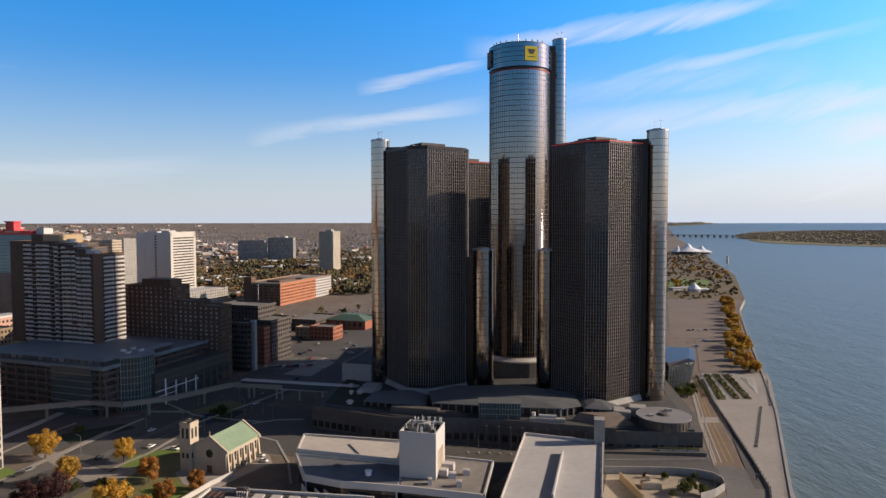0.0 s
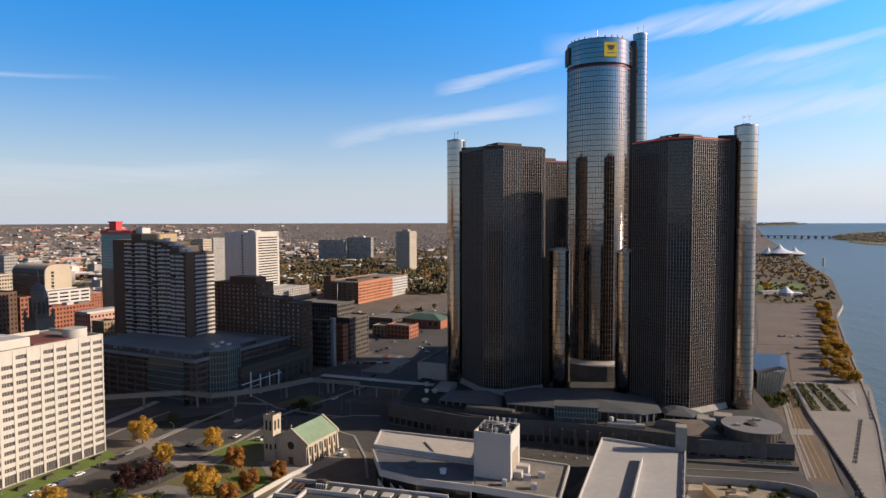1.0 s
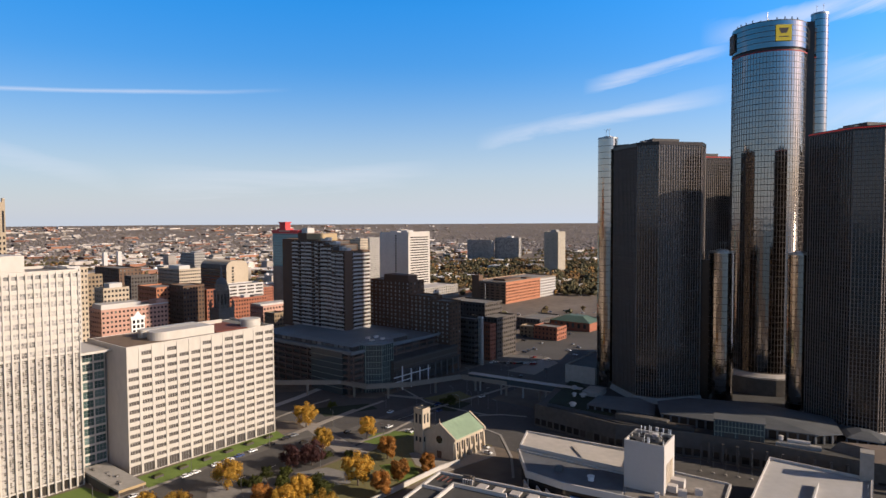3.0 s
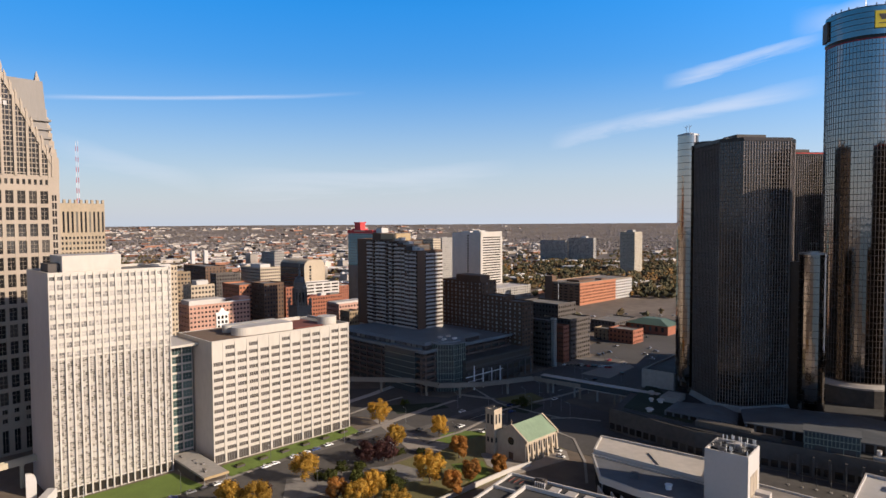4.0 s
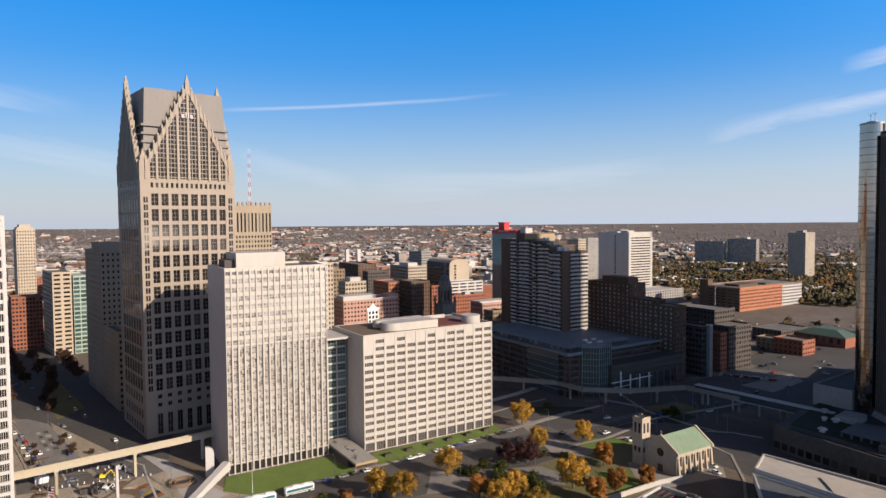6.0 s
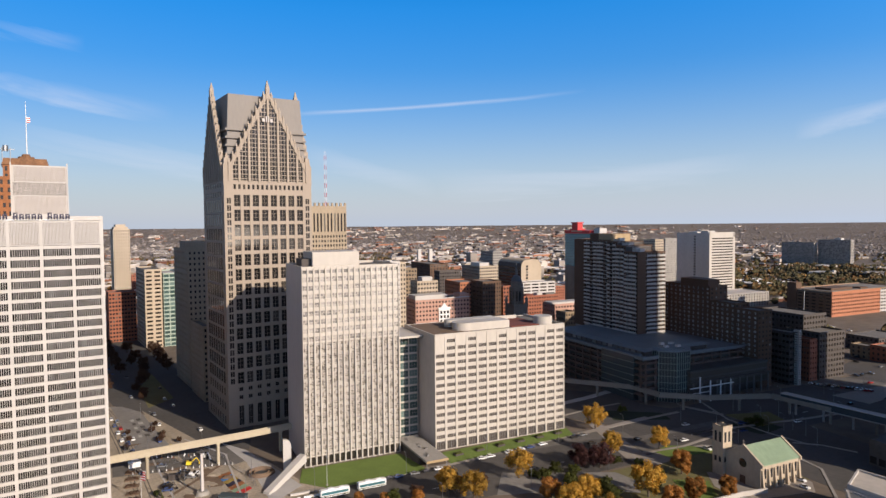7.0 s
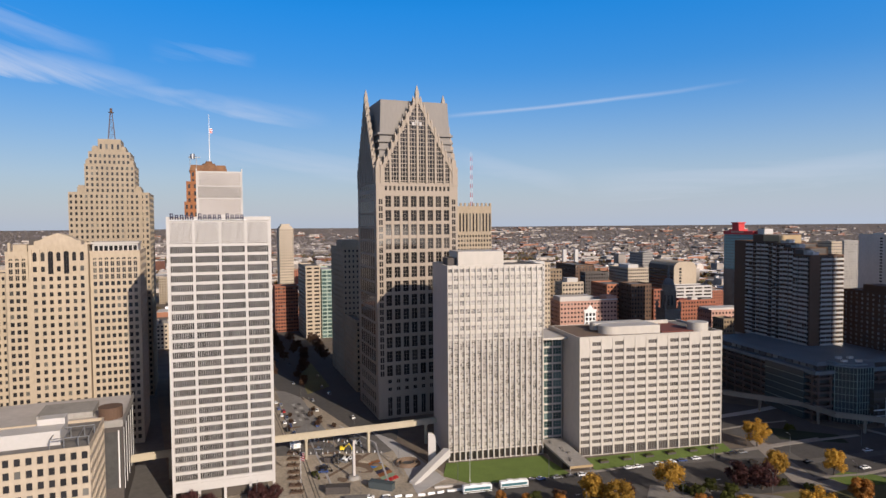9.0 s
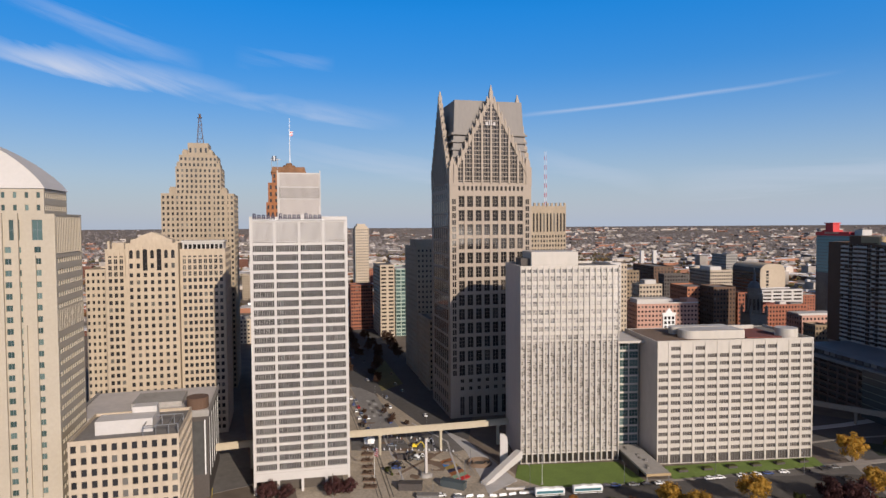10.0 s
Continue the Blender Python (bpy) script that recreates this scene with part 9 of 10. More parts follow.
def trees():
    rng = random.Random(77)
    G_ = "park trees"
    gold = make_tree(1, 10.5, 5.6, "leaf_gold", "golden autumn tree on the park lawn", group=G_)
    gold2 = make_tree(2, 9.5, 4.6, "leaf_gold", "smaller golden autumn tree beside a path", group=G_)
    orange = make_tree(3, 8.0, 4.3, "leaf_orange", "orange autumn tree near the church", group=G_)
    plum = make_tree(4, 9.0, 6.0, "leaf_plum", "broad plum-leaved tree over the drive", group=G_)
    green = make_tree(5, 6.0, 3.6, "leaf_green", "green bushy tree beside the drive", 1500, group=G_)
    bush = make_tree(6, 2.4, 2.2, "leaf_green", "low green shrub in the park bed", 500, 0.22, "shrub", "park shrubs")
    spots = ((gold, -190, 298, 1.05), (gold2, -150, 293, 1.0), (gold2, -163, 270, 1.0), (gold, -127, 239, 1.1), (gold, -177, 216, 1.0), (gold2, -186, 181, 1.05),
             (gold, -175, 185, .95), (orange, -128, 271, 1.05), (orange, -112, 249, 1.0), (orange, -113, 233, 1.0), (orange, -104, 262, .85),
             (plum, -158, 252, 1.0), (plum, -165, 246, .9), (green, -140, 226, 1.1), (gold2, -141, 216, 1.0), (orange, -152, 206, 1.0), (green, -133, 221, 1.1),
             (green, -168, 231, .8), (bush, -163, 238, 1.3), (bush, -170, 226, 1.2), (bush, -156, 262, 1.2), (bush, -147, 268, 1.0), (bush, -160, 232, 1.1), (bush, -174, 222, 1.0),
             (bush, -152, 222, 1.6), (bush, -158, 228, 1.4), (bush, -146, 232, 1.2), (bush, -168, 222, 1.4), (bush, -130, 250, 1.3), (bush, -134, 262, 1.1), (green, -196, 160, .8), (orange, -206, 150, .5), (orange, -190, 168, .55), (orange, -198, 157, .5),
             (gold2, -142, 206, .95), (gold, -124, 206, .9), (green, -128, 362, .9), (bush, -134, 366, 1.2), (bush, -196, 336, 1.2))
    for proto, x, y, k in spots:
        plant(proto, x, y, k * 1.24, rng.uniform(0, 360))
    # riverside strip
    for k in range(72):
        f = rng.random() ** 1.3
        a = Vector((222, 463)).lerp(Vector((398, 890)), f)
        wide = 10 if f < 0.35 else 6
        p = a + Vector((rng.uniform(-wide, wide), 0))
        plant(rng.choice((gold, gold2, gold2, gold, gold, orange)), p.x, p.y, rng.uniform(0.55, 1.0), rng.uniform(0, 360), label="small riverside tree in autumn leaf")
    # before the bank tower
    for x, y, k in ((-266, 40, .75), (-263, 47, .6), (-258, 66, .75), (-257, 72, .65)):
        plant(plum, x, y, k * 1.1, rng.uniform(0, 360), label="rust-leaved street tree before the bank tower")
    brown = make_tree(7, 6.5, 3.4, "leaf_brown", "half-bare brown street tree on the square", 1100, 0.26, group="trees on the square")
    for x, y, k in ((-339.4, 120.1, .55), (-342, 122, .6), (-358.6, 122.7, .6), (-368.8, 128, .5), (-349, 125, .5), (-332, 127, .5), (-352, 109, .5), (-364, 112, .5), (-341, 104, .5), (-470, 154, 1.2), (-480, 160, 1.3),
                    (-492, 163, 1.2), (-455, 146, 1.0), (-440, 146, 1.0), (-510, 170, 1.3), (-530, 176, 1.4), (-545, 172, 1.3), (-560, 180, 1.5), (-430, 142, .9), (-600, 186, 1.6), (-470, 132, 1.3), (-490, 136, 1.4), (-512, 140, 1.5), (-534, 143, 1.5), (-556, 148, 1.6), (-580, 152, 1.7), (-505, 186, 1.5), (-528, 190, 1.6), (-552, 196, 1.7), (-576, 200, 1.8), (-520, 156, 1.4), (-546, 160, 1.4), (-572, 166, 1.5), (-598, 170, 1.6), (-626, 176, 1.7)):
        plant(brown, x, y, k, rng.uniform(0, 360), label="small tree in the street median")
    for x, y, k in ((-186, 185, 1.3), (-181, 196, 1.1), (-193, 170, 1.0)):
        plant(brown, x, y, k, rng.uniform(0, 360), label="half-bare brownish tree beside the avenue")
    drop(brown)
    # beds beside the parking deck
    for x, y, k in ((97, 272, .6), (104, 261, .9), (100, 258, .9), (107, 256, .8), (110, 272, .5), (89, 274, .4), (94, 255, .5), (150, 398, 1.3), (156, 400, 1.2), (160, 404, 1.4)):
        plant(green, x, y, k, rng.uniform(0, 360), label="olive-green tree beside the service road")
    for key, text, count in (("leaf_brown", "brown scrub on the river meadow", 420), ("leaf_rust", "rust and gold scrub on the river meadow", 260), ("leaf_olive", "dark olive scrub on the river meadow", 200)):
        g = Geo()
        for _ in range(count):
            s = rng.uniform(960, 2300)
            x, y = town(s, shore(s) + rng.uniform(8, 190))
            clump(g, x, y, -0.3, rng.uniform(2.0, 4.5), rng.uniform(2.0, 5.5), rng, 5)
        solid("meadow_scrub", g, M[key], text, "scrub", kind="stuff")
    for k in range(26):
        s = rng.uniform(990, 1800)
        x, y = town(s, shore(s) + rng.uniform(12, 150))
        plant(rng.choice((gold, green, orange)), x, y, rng.uniform(0.8, 1.3), rng.uniform(0, 360), label="river meadow tree in autumn leaf")
    for proto in (gold, gold2, orange, plum, green, bush):
        drop(proto)


trees()


# ---- vehicles ----
def make_car(paint, label, long=4.5):
    ob = thing("car", (0, 0, -60), 0, label, "car", "parked cars")
    body = Geo()
    w = 0.9
    side = [(-long / 2, 0.35), (long / 2, 0.35), (long / 2, 0.75), (long / 2 - 0.9, 0.95), (-long / 2 + 0.4, 0.98), (-long / 2, 0.85)]
    m = len(side)
    body.add([(x, -w, z) for x, z in side] + [(x, w, z) for x, z in side], [tuple(range(m)), tuple(range(2 * m - 1, m - 1, -1))] + [(i, m + i, m + (i + 1) % m, (i + 1) % m) for i in range(m)])
    part("body", body, paint, ob)
    cab = Geo().prism([(-long / 2 + 0.5, -0.8), (long / 2 - 1.1, -0.8), (long / 2 - 1.1, 0.8), (-long / 2 + 0.5, 0.8)], 0.95, 1.45,
                      top=[(-long / 2 + 1.0, -0.65), (long / 2 - 1.9, -0.65), (long / 2 - 1.9, 0.65), (-long / 2 + 1.0, 0.65)])
    part("cabin", cab, M["win_brown"], ob, "dark glass")
    part("roof", Geo().box(-long / 2 + 1.0, -0.66, 1.451, long / 2 - 1.9, 0.66, 1.52), paint, ob)
    wheel = Geo().rod((0, -0.12, 0), (0, 0.12, 0), 0.34, 12).mesh("wheel", [M["black"]])
    for x in (-long / 2 + 0.9, long / 2 - 0.9):
        for y in (-0.8, 0.8):
            part("wheel", wheel, None, ob, loc=pose(x, y, 0.34))
    return ob


def vehicles():
    rng = random.Random(9)
    paints = [(mat("white_car_paint", (0.75, 0.75, 0.74), 0.25, var=0.03), "white car parked on asphalt"), (mat("black_car_paint", (0.02, 0.02, 0.022), 0.2, var=0.05), "black car parked on asphalt"),
              (mat("silver_car_paint", (0.4, 0.41, 0.42), 0.25, metal=0.6, var=0.05), "silver car parked on asphalt"), (mat("blue_car_paint", (0.05, 0.08, 0.2), 0.25, var=0.05), "dark blue car parked on asphalt"),
              (mat("red_car_paint", (0.35, 0.03, 0.03), 0.25, var=0.05), "dark red car parked on asphalt")]
    protos = [make_car(p, l) for p, l in paints]

    def park(x, y, turn, k=None):
        copy_thing(protos[rng.choices(range(5), (4, 3, 3, 1.5, 0.8))[0] if k is None else k], pose(x, y, 0.2, 0, 0, turn))

    for s, k in ((145, 0), (150, 0), (161, 0), (168, 0), (174, 3), (182, 0), (193, 1), (203, 1), (209, 2), (121, 0), (115, 1), (109, 2), (101, 3), (97, 1)):
        x, y = town(s, 261.6 + max(0.0, s - 128) * 0.083 if s > 130 else 260.6)
        park(x, y, 71.5, k)
    for s, q in ((205, 256), (230, 250), (250, 238), (300, 244), (330, 232), (360, 252), (290, 235), (270, 256), (390, 240), (420, 236), (450, 250)):
        x, y = town(s, q)
        park(x, y, 71.5)
    for x, y, a in ((-285, 110, 30), (-281, 112, 40), (-276, 101, -20), (-303, 108, 60), (-353, 111, 170), (-343, 143, 170), (-368, 130, 165), (-325, 105, 80), (-340, 120, 170),
                    (-400, 150, 170), (-420, 152, 170), (-450, 160, 170), (-480, 160, 170), (-520, 172, 170), (-500, 168, 170), (-560, 180, 170), (-390, 135, 170), (-600, 190, 170)):
        park(x, y, a)
    for k in range(7):
        park(-440 - 20 * k, 138 + 3.05 * k + rng.choice((0, 7, 15, 22)), 172)
    for k in range(11):
        park(-398 + 7.2 * k, 113.6 - 1.25 * k + (2.2 if k % 2 else 0), 170)
    for x, y, a in ((-274, 99.5, 60), (-279, 102, 20), (-287, 109, 80), (-289, 113, 65), (-283, 116, 40), (-316, 101, 10), (-238, 106, 70), (-233, 112, 70), (-240, 100, 70)):
        park(x, y, a)
    for x, y in ((-88, 300), (-84.5, 293), (-131, 312), (-133, 309), (205, 520), (214, 545), (226, 560), (243, 585), (250, 640), (255, 642), (262, 640), (268, 642), (330, 880), (345, 885)):
        park(x, y, rng.choice((-15, 70)))
    for k in range(14):
        park(-136 + 2.6 * k, 483 + rng.uniform(-1, 1) + k * .5, 80)
    for k in range(60):
        yaw, r = radians(rng.uniform(3, 16)), rng.uniform(520, 800)
        park(-math.sin(yaw) * r, math.cos(yaw) * r, rng.choice((-18, 71)))
    for p in protos:
        drop(p)


vehicles()


def bus(x, y, turn):
    ob = thing("bus", (x, y, 0.1), turn, "long white coach with a dark green window band", "bus", "coaches by the lawn")
    part("body", Geo().box(-6.2, -1.25, 0.5, 6.2, 1.25, 3.1).prism([(-6.1, -1.2), (6.1, -1.2), (6.1, 1.2), (-6.1, 1.2)], 3.1, 3.4, top=[(-5.8, -1.0), (5.8, -1.0), (5.8, 1.0), (-5.8, 1.0)]), M["white_paint"], ob)
    for s in (-1, 1):
        part("window_band", Geo().box(-5.8, s * 1.26 - 0.02, 1.5, 5.6, s * 1.26 + 0.02, 2.6), M["teal"], ob)
    part("windscreen", Geo().box(6.2, -1.1, 1.2, 6.24, 1.1, 2.9), M["win_brown"], ob)
    part("skirt_stripe", Geo().box(-6.2, -1.29, 0.8, 6.2, -1.255, 1.15), M["leaf_green"], ob)
    part("roof_unit", Geo().box(-3, -0.8, 3.4, -0.5, 0.8, 3.75).box(2, -0.7, 3.4, 4, 0.7, 3.7), M["white_paint"], ob)
    for xx in (-4.2, 4.0):
        for yy in (-1.1, 1.1):
            part("wheel", Geo().rod((xx, yy - 0.15, 0.4), (xx, yy + 0.15, 0.4), 0.5, 12), M["black"], ob)


bus(-219.5, 147.5, 71.5)
bus(-215.0, 163.5, 71.5)


# ---- square and street furniture ----
def pylon():
    ob = thing("pylon", (-260.5, 108.8, 0), 0, "tall slim steel pylon on a round base", "sculpture")
    part("shaft", Geo().prism([(-0.6, -0.6), (0.6, -0.6), (0.6, 0.6), (-0.6, 0.6)], 1.5, 17.5, top=[(-.45, -.45), (.45, -.45), (.45, .45), (-.45, .45)]), M["whiteroof"], ob)
    part("base", Geo().drum(0, 0, 0, 1.6, 3.0, 24, r2=2.2), M["concrete"], ob)


def white_slab():
    ob = thing("entrance_pylon", (-258.2, 147.8, 0), 65, "tall white slab with a rounded top corner", "sculpture")
    prof = [(-1.8, 0), (1.8, 0), (1.8, 11.5)] + [(1.8 - 3.0 * (1 - math.cos(a)), 11.5 + 3.2 * math.sin(a)) for a in (0.3, 0.6, 0.9, 1.2, 1.5)] + [(-1.8, 14.7)]
    m = len(prof)
    part("slab", Geo().add([(x, -0.8, z) for x, z in prof] + [(x, 0.8, z) for x, z in prof], [tuple(range(m)), tuple(range(2 * m - 1, m - 1, -1))] + [(i, m + i, m + (i + 1) % m, (i + 1) % m) for i in range(m)]), M["white"], ob)


def leaning_slab():
    """White inclined stair housing beside the tower's foot."""
    ob = thing("stair_housing", (-246, 140, 0), 112, "white sloping stair housing", "stair")
    prof = [(-13, 0), (-9, 0), (13, 5.0), (13, 8.4), (12, 8.6), (-13, 1.0)]
    m = len(prof)
    part("housing", Geo().add([(x, -1.6, z) for x, z in prof] + [(x, 1.6, z) for x, z in prof], [tuple(range(m)), tuple(range(2 * m - 1, m - 1, -1))] + [(i, m + i, m + (i + 1) % m, (i + 1) % m) for i in range(m)]), M["white"], ob)


def flagpole(x, y, h, label, flag=False, r=0.1, key="white_paint"):
    ob = thing("flagpole", (x, y, 0), 20, label, "flagpole")
    part("pole", Geo().rod((0, 0, 0), (0, 0, h), r, 8, r2=r / 2), M[key], ob)
    part("foot", Geo().drum(0, 0, 0, 0.5, 0.6, 12), M["concrete"], ob)
    if flag:
        f = part("flag", Geo().box(0.1, -0.02, h - 4.6, 2.6, 0.02, h - 0.6), M["white_paint"], ob, "flag with red and white stripes and a blue corner")
        for k in range(4):
            part("stripe", Geo().box(0.1, -0.06, h - 4.5 + k * 1.0, 2.6, 0.06, h - 4.0 + k * 1.0), M["red"], f)
        part("canton", Geo().box(0.1, -0.09, h - 2.6, 1.2, 0.09, h - 0.6), M["blue_sign"], f)


def street_lamp_proto():
    ob = thing("street_lamp", (0, 0, -60), 0, "slim grey street lamp with a single arm", "street lamp", "street lamps")
    part("pole", Geo().rod((0, 0, 0), (0, 0, 9), 0.12, 6, r2=0.07), M["steel"], ob)
    part("arm", Geo().rod((0, 0, 8.9), (2.0, 0, 9.4), 0.06, 5), M["steel"], ob)
    part("lamp_head", Geo().box(1.7, -0.18, 9.3, 2.6, 0.18, 9.5), M["steel"], ob)
    return ob


def building_site():
    rng = random.Random(15)
    for x, y, w, d, h, key, text, cat, a in (
            (-312, 96, 5, 2.4, 2.6, "white_paint", "white metal site cabin", "site cabin", 80), (-285, 104, 5, 2.2, 2.4, "dark_panel", "dark steel site container", "container", 60),
            (-270, 121, 5, 4, 1.0, "brickpave", "heap of brown soil", "soil heap", 50), (-278, 118, 6, 3, 0.8, "dirt", "low heap of pale sand", "soil heap", 40),
            (-251, 92, 10, 4, 3.0, "dark_panel", "dark glazed bus shelter", "shelter", 63), (-247.5, 110, 11, 3.4, 3.0, "atrium", "low glazed shelter with a flat roof", "shelter", 40),
            (-240, 96, 9, 3, 1.6, "gravel", "flat grey paved pavilion", "pavilion", 63), (-318, 99, 3, 2.4, 2.4, "white_paint", "small white street kiosk", "kiosk", 70),
            (-232, 134, 8, 0.6, 0.9, "white", "low white concrete barrier", "barrier", 70), (-226, 138, 8, 0.6, 0.9, "white", "low white barrier beside the lawn", "barrier", 70)):
        heap = "heap" in text
        g = Geo().prism([(0, 0), (w, 0), (w, d), (0, d)], 0.1, h, top=[(.3 * w, .3 * d), (.6 * w, .25 * d), (.65 * w, .7 * d), (.35 * w, .65 * d)] if heap else None)
        if not heap:
            g.box(-0.2, -0.2, h, w + 0.2, d + 0.2, h + 0.15)
        solid(cat.replace(" ", "_"), g, M[key], text, cat, loc=pose(x, y, 0, 0, 0, a))
    for k, (x, y) in enumerate(((-306, 95.5), (-298, 93.0), (-290, 90.4), (-282, 88.2), (-275, 86.2), (-267, 84.2), (-260, 82.4))):
        bed = thing("planting_bed", (x, y, 0.1), 63, "low rust-brown planting bed on the square", "planting bed", "planting beds")
        part("kerb", Geo().box(-2.8, -2.0, 0, 2.8, 2.0, 0.35), M["brickpave"], bed)
        g = Geo()
        for _ in range(26):
            clump(g, rng.uniform(-2.4, 2.4), rng.uniform(-1.6, 1.6), 0.2, 0.5, rng.uniform(0.5, 1.1), rng, 2)
        part("planting", g, M["leaf_brown"], bed)
    for x, y, a, key in ((-284, 108, 20, "dark_panel"), (-281, 113.5, 35, "white_paint"), (-276, 100, 50, "dark_metal"), (-271.7, 94.7, 10, "leaf_green"), (-296, 118, 70, "yellow"), (-322, 116, 80, "yellow"), (-300, 127, 15, "white_paint")):
        digger = thing("digger", (x, y, 0.1), a, "small tracked digger standing on sand", "digger", "site machines")
        for v in (-1.1, 0.7):
            part("track", Geo().prism([(-1.6, v), (1.6, v), (1.6, v + 0.5), (-1.6, v + 0.5)], 0, 0.8, top=[(-1.2, v), (1.2, v), (1.2, v + 0.5), (-1.2, v + 0.5)]), M["black"], digger)
        part("body", Geo().box(-1.7, -1.1, 0.8, 0.6, 1.1, 1.9).box(-1.5, -0.9, 1.9, -0.4, 0.9, 2.3), M[key], digger)
        part("cab", Geo().prism([(-0.3, 0.0), (1.2, 0.0), (1.2, 1.0), (-0.3, 1.0)], 1.0, 2.9, top=[(-0.2, 0.05), (0.9, 0.05), (0.9, 0.95), (-0.2, 0.95)]), M["win_brown"], digger)
        part("arm", Geo().rod((0.6, -0.5, 1.6), (2.9, -0.5, 3.6), 0.2, 6).rod((2.9, -0.5, 3.6), (4.4, -0.5, 1.2), 0.16, 6).box(4.0, -0.9, 0.4, 4.8, -0.1, 1.2), M[key], digger)
    for x, y, w, d, a in ((-269, 115.7, 9, 4, 20), (-284, 121, 8, 5, 30), (-296, 112, 10, 4, 70), (-310, 106, 8, 4, 60), (-262, 104, 6, 4, 10), (-253, 118, 6, 5, 30), (-330, 110, 9, 3.5, 75), (-345, 107, 10, 3, 78), (-314, 131, 7, 3, 40)):
        n, rr = 14, random.Random(int(x))
        pts = [(math.cos(6.283 * i / n) * w / 2 * rr.uniform(0.75, 1.15), math.sin(6.283 * i / n) * d / 2 * rr.uniform(0.75, 1.15)) for i in range(n)]
        solid("dug_ground", Geo().prism(pts, 0.1, 0.205), M["dirt"] if int(w) % 2 else M["brickpave"], "bare dug patch of ground on the site", "ground patch", kind="structure", loc=pose(x, y, 0, 0, 0, a))
    fence = thing("site_fence", (0, 0, 0), 0, "open steel mesh fence round the building site", "fence")
    line = [(-338, 108), (-325, 101), (-307, 109), (-298, 122), (-297, 134), (-282, 132), (-262, 131), (-249, 128)]
    for (x0, y0), (x1, y1) in zip(line, line[1:]):
        m = max(2, int(math.hypot(x1 - x0, y1 - y0) / 3))
        for k in range(m):
            p, q = Vector((x0, y0)).lerp(Vector((x1, y1)), k / m), Vector((x0, y0)).lerp(Vector((x1, y1)), (k + 0.93) / m)
            panel = Geo().rod((p.x, p.y, 0.1), (p.x, p.y, 2.1), 0.06, 4).rod((p.x, p.y, 2.0), (q.x, q.y, 2.0), 0.05, 4).rod((p.x, p.y, 0.5), (q.x, q.y, 0.5), 0.05, 4).rod((p.x, p.y, 1.2), (q.x, q.y, 1.2), 0.04, 4)
            part("panel", panel, M["steel"], fence)
    for k, (x, y) in enumerate(((-229, 126), (-228, 130), (-227, 134), (-226, 138.5), (-231, 121), (-233, 117), (-225, 143), (-236, 113))):
        solid("barrier", Geo().prism([(-1.5, -0.35), (1.5, -0.35), (1.5, 0.35), (-1.5, 0.35)], 0.1, 1.0, top=[(-1.5, -0.1), (1.5, -0.1), (1.5, 0.1), (-1.5, 0.1)]), M["white_paint"], "white concrete road barrier", "barrier", "road barriers", loc=pose(x, y, 0.02, 0, 0, 65 + 9 * (k % 3)))
    # coloured play surface
    base = [Vector((-274, 121.7)), Vector((-275.8, 127.9)), Vector((-250.7, 126.5)), Vector((-248, 118.2))]
    keys = ("rust", "blue_bright", "yellow_line", "blue_sign", "rust", "copper", "red")
    for k in range(7):
        a, b = base[0].lerp(base[3], k / 7), base[0].lerp(base[3], (k + .92) / 7)
        c, d = base[1].lerp(base[2], (k + .92) / 7), base[1].lerp(base[2], k / 7)
        solid("play_mat", Geo().prism([tuple(p) for p in (a, d, c, b)][::-1], 0.1, 0.2 + 0.004 * k), M[keys[k]], "bright rubber play surface on the square", "play surface", "play surfaces", "structure")
    pit = Geo()
    n = 24
    for r0, r1, z0, z1 in ((6.2, 4.8, 0.15, 1.3), (4.0, 2.8, 0.15, 1.0)):
        pts = [(math.cos(6.283 * i / n), math.sin(6.283 * i / n)) for i in range(n)]
        vs = [(c * r0, s * r0, z0) for c, s in pts] + [(c * (r0 - .8), s * (r0 - .8), z1) for c, s in pts] + [(c * r1, s * r1, z0) for c, s in pts]
        pit.add(vs, [(i, (i + 1) % n, n + (i + 1) % n, n + i) for i in range(n)] + [(n + i, n + (i + 1) % n, 2 * n + (i + 1) % n, 2 * n + i) for i in range(n)])
    solid("round_pit", pit, M["brickpave"], "round sunken seating ring in ochre and black", "seating ring", loc=pose(-263.5, 137.5, 0.1))
    solid("pit_floor", Geo().drum(0, 0, 0.1, 0.25, 4.9, 24), M["tar"], "dark floor of the seating ring", "paving", kind="structure", loc=pose(-263.5, 137.5, 0.1))
    # painted street: unreadable shapes as plain bars
    a, b = Vector((-392, 124.6)), Vector((-352, 117.0))
    d = (b - a).normalized()
    n = Vector((-d.y, d.x))
    for k in range(5):
        for j, (u0, u1) in enumerate(((-2.8, -1.0), (0.4, 2.8))):
            p = a.lerp(b, (k + .2) / 5)
            q = a.lerp(b, (k + .75) / 5)
            solid("street_paint", Geo().prism([tuple(v) for v in (p + n * u0, q + n * u0, q + n * u1, p + n * u1)], 0.16, 0.18), M["asphalt"] if (k + j) % 2 else M["plank"],
                  "large painted bar on the street surface", "road marking", "street paint", "structure")
    for k in range(26):
        x, y = -330 + k * 1.2, 99 + k * 1.25
        solid("barrier_post", Geo().drum(0, 0, 0.1, 1.1, 0.22, 8, r2=0.12).drum(0, 0, 0.1, 0.25, 0.4, 8), M["white_paint"] if k % 3 else M["rust"], "small site marker post", "marker post", "site markers", loc=pose(x + rng.uniform(-1, 1), y + rng.uniform(-3, 3), 0.05))
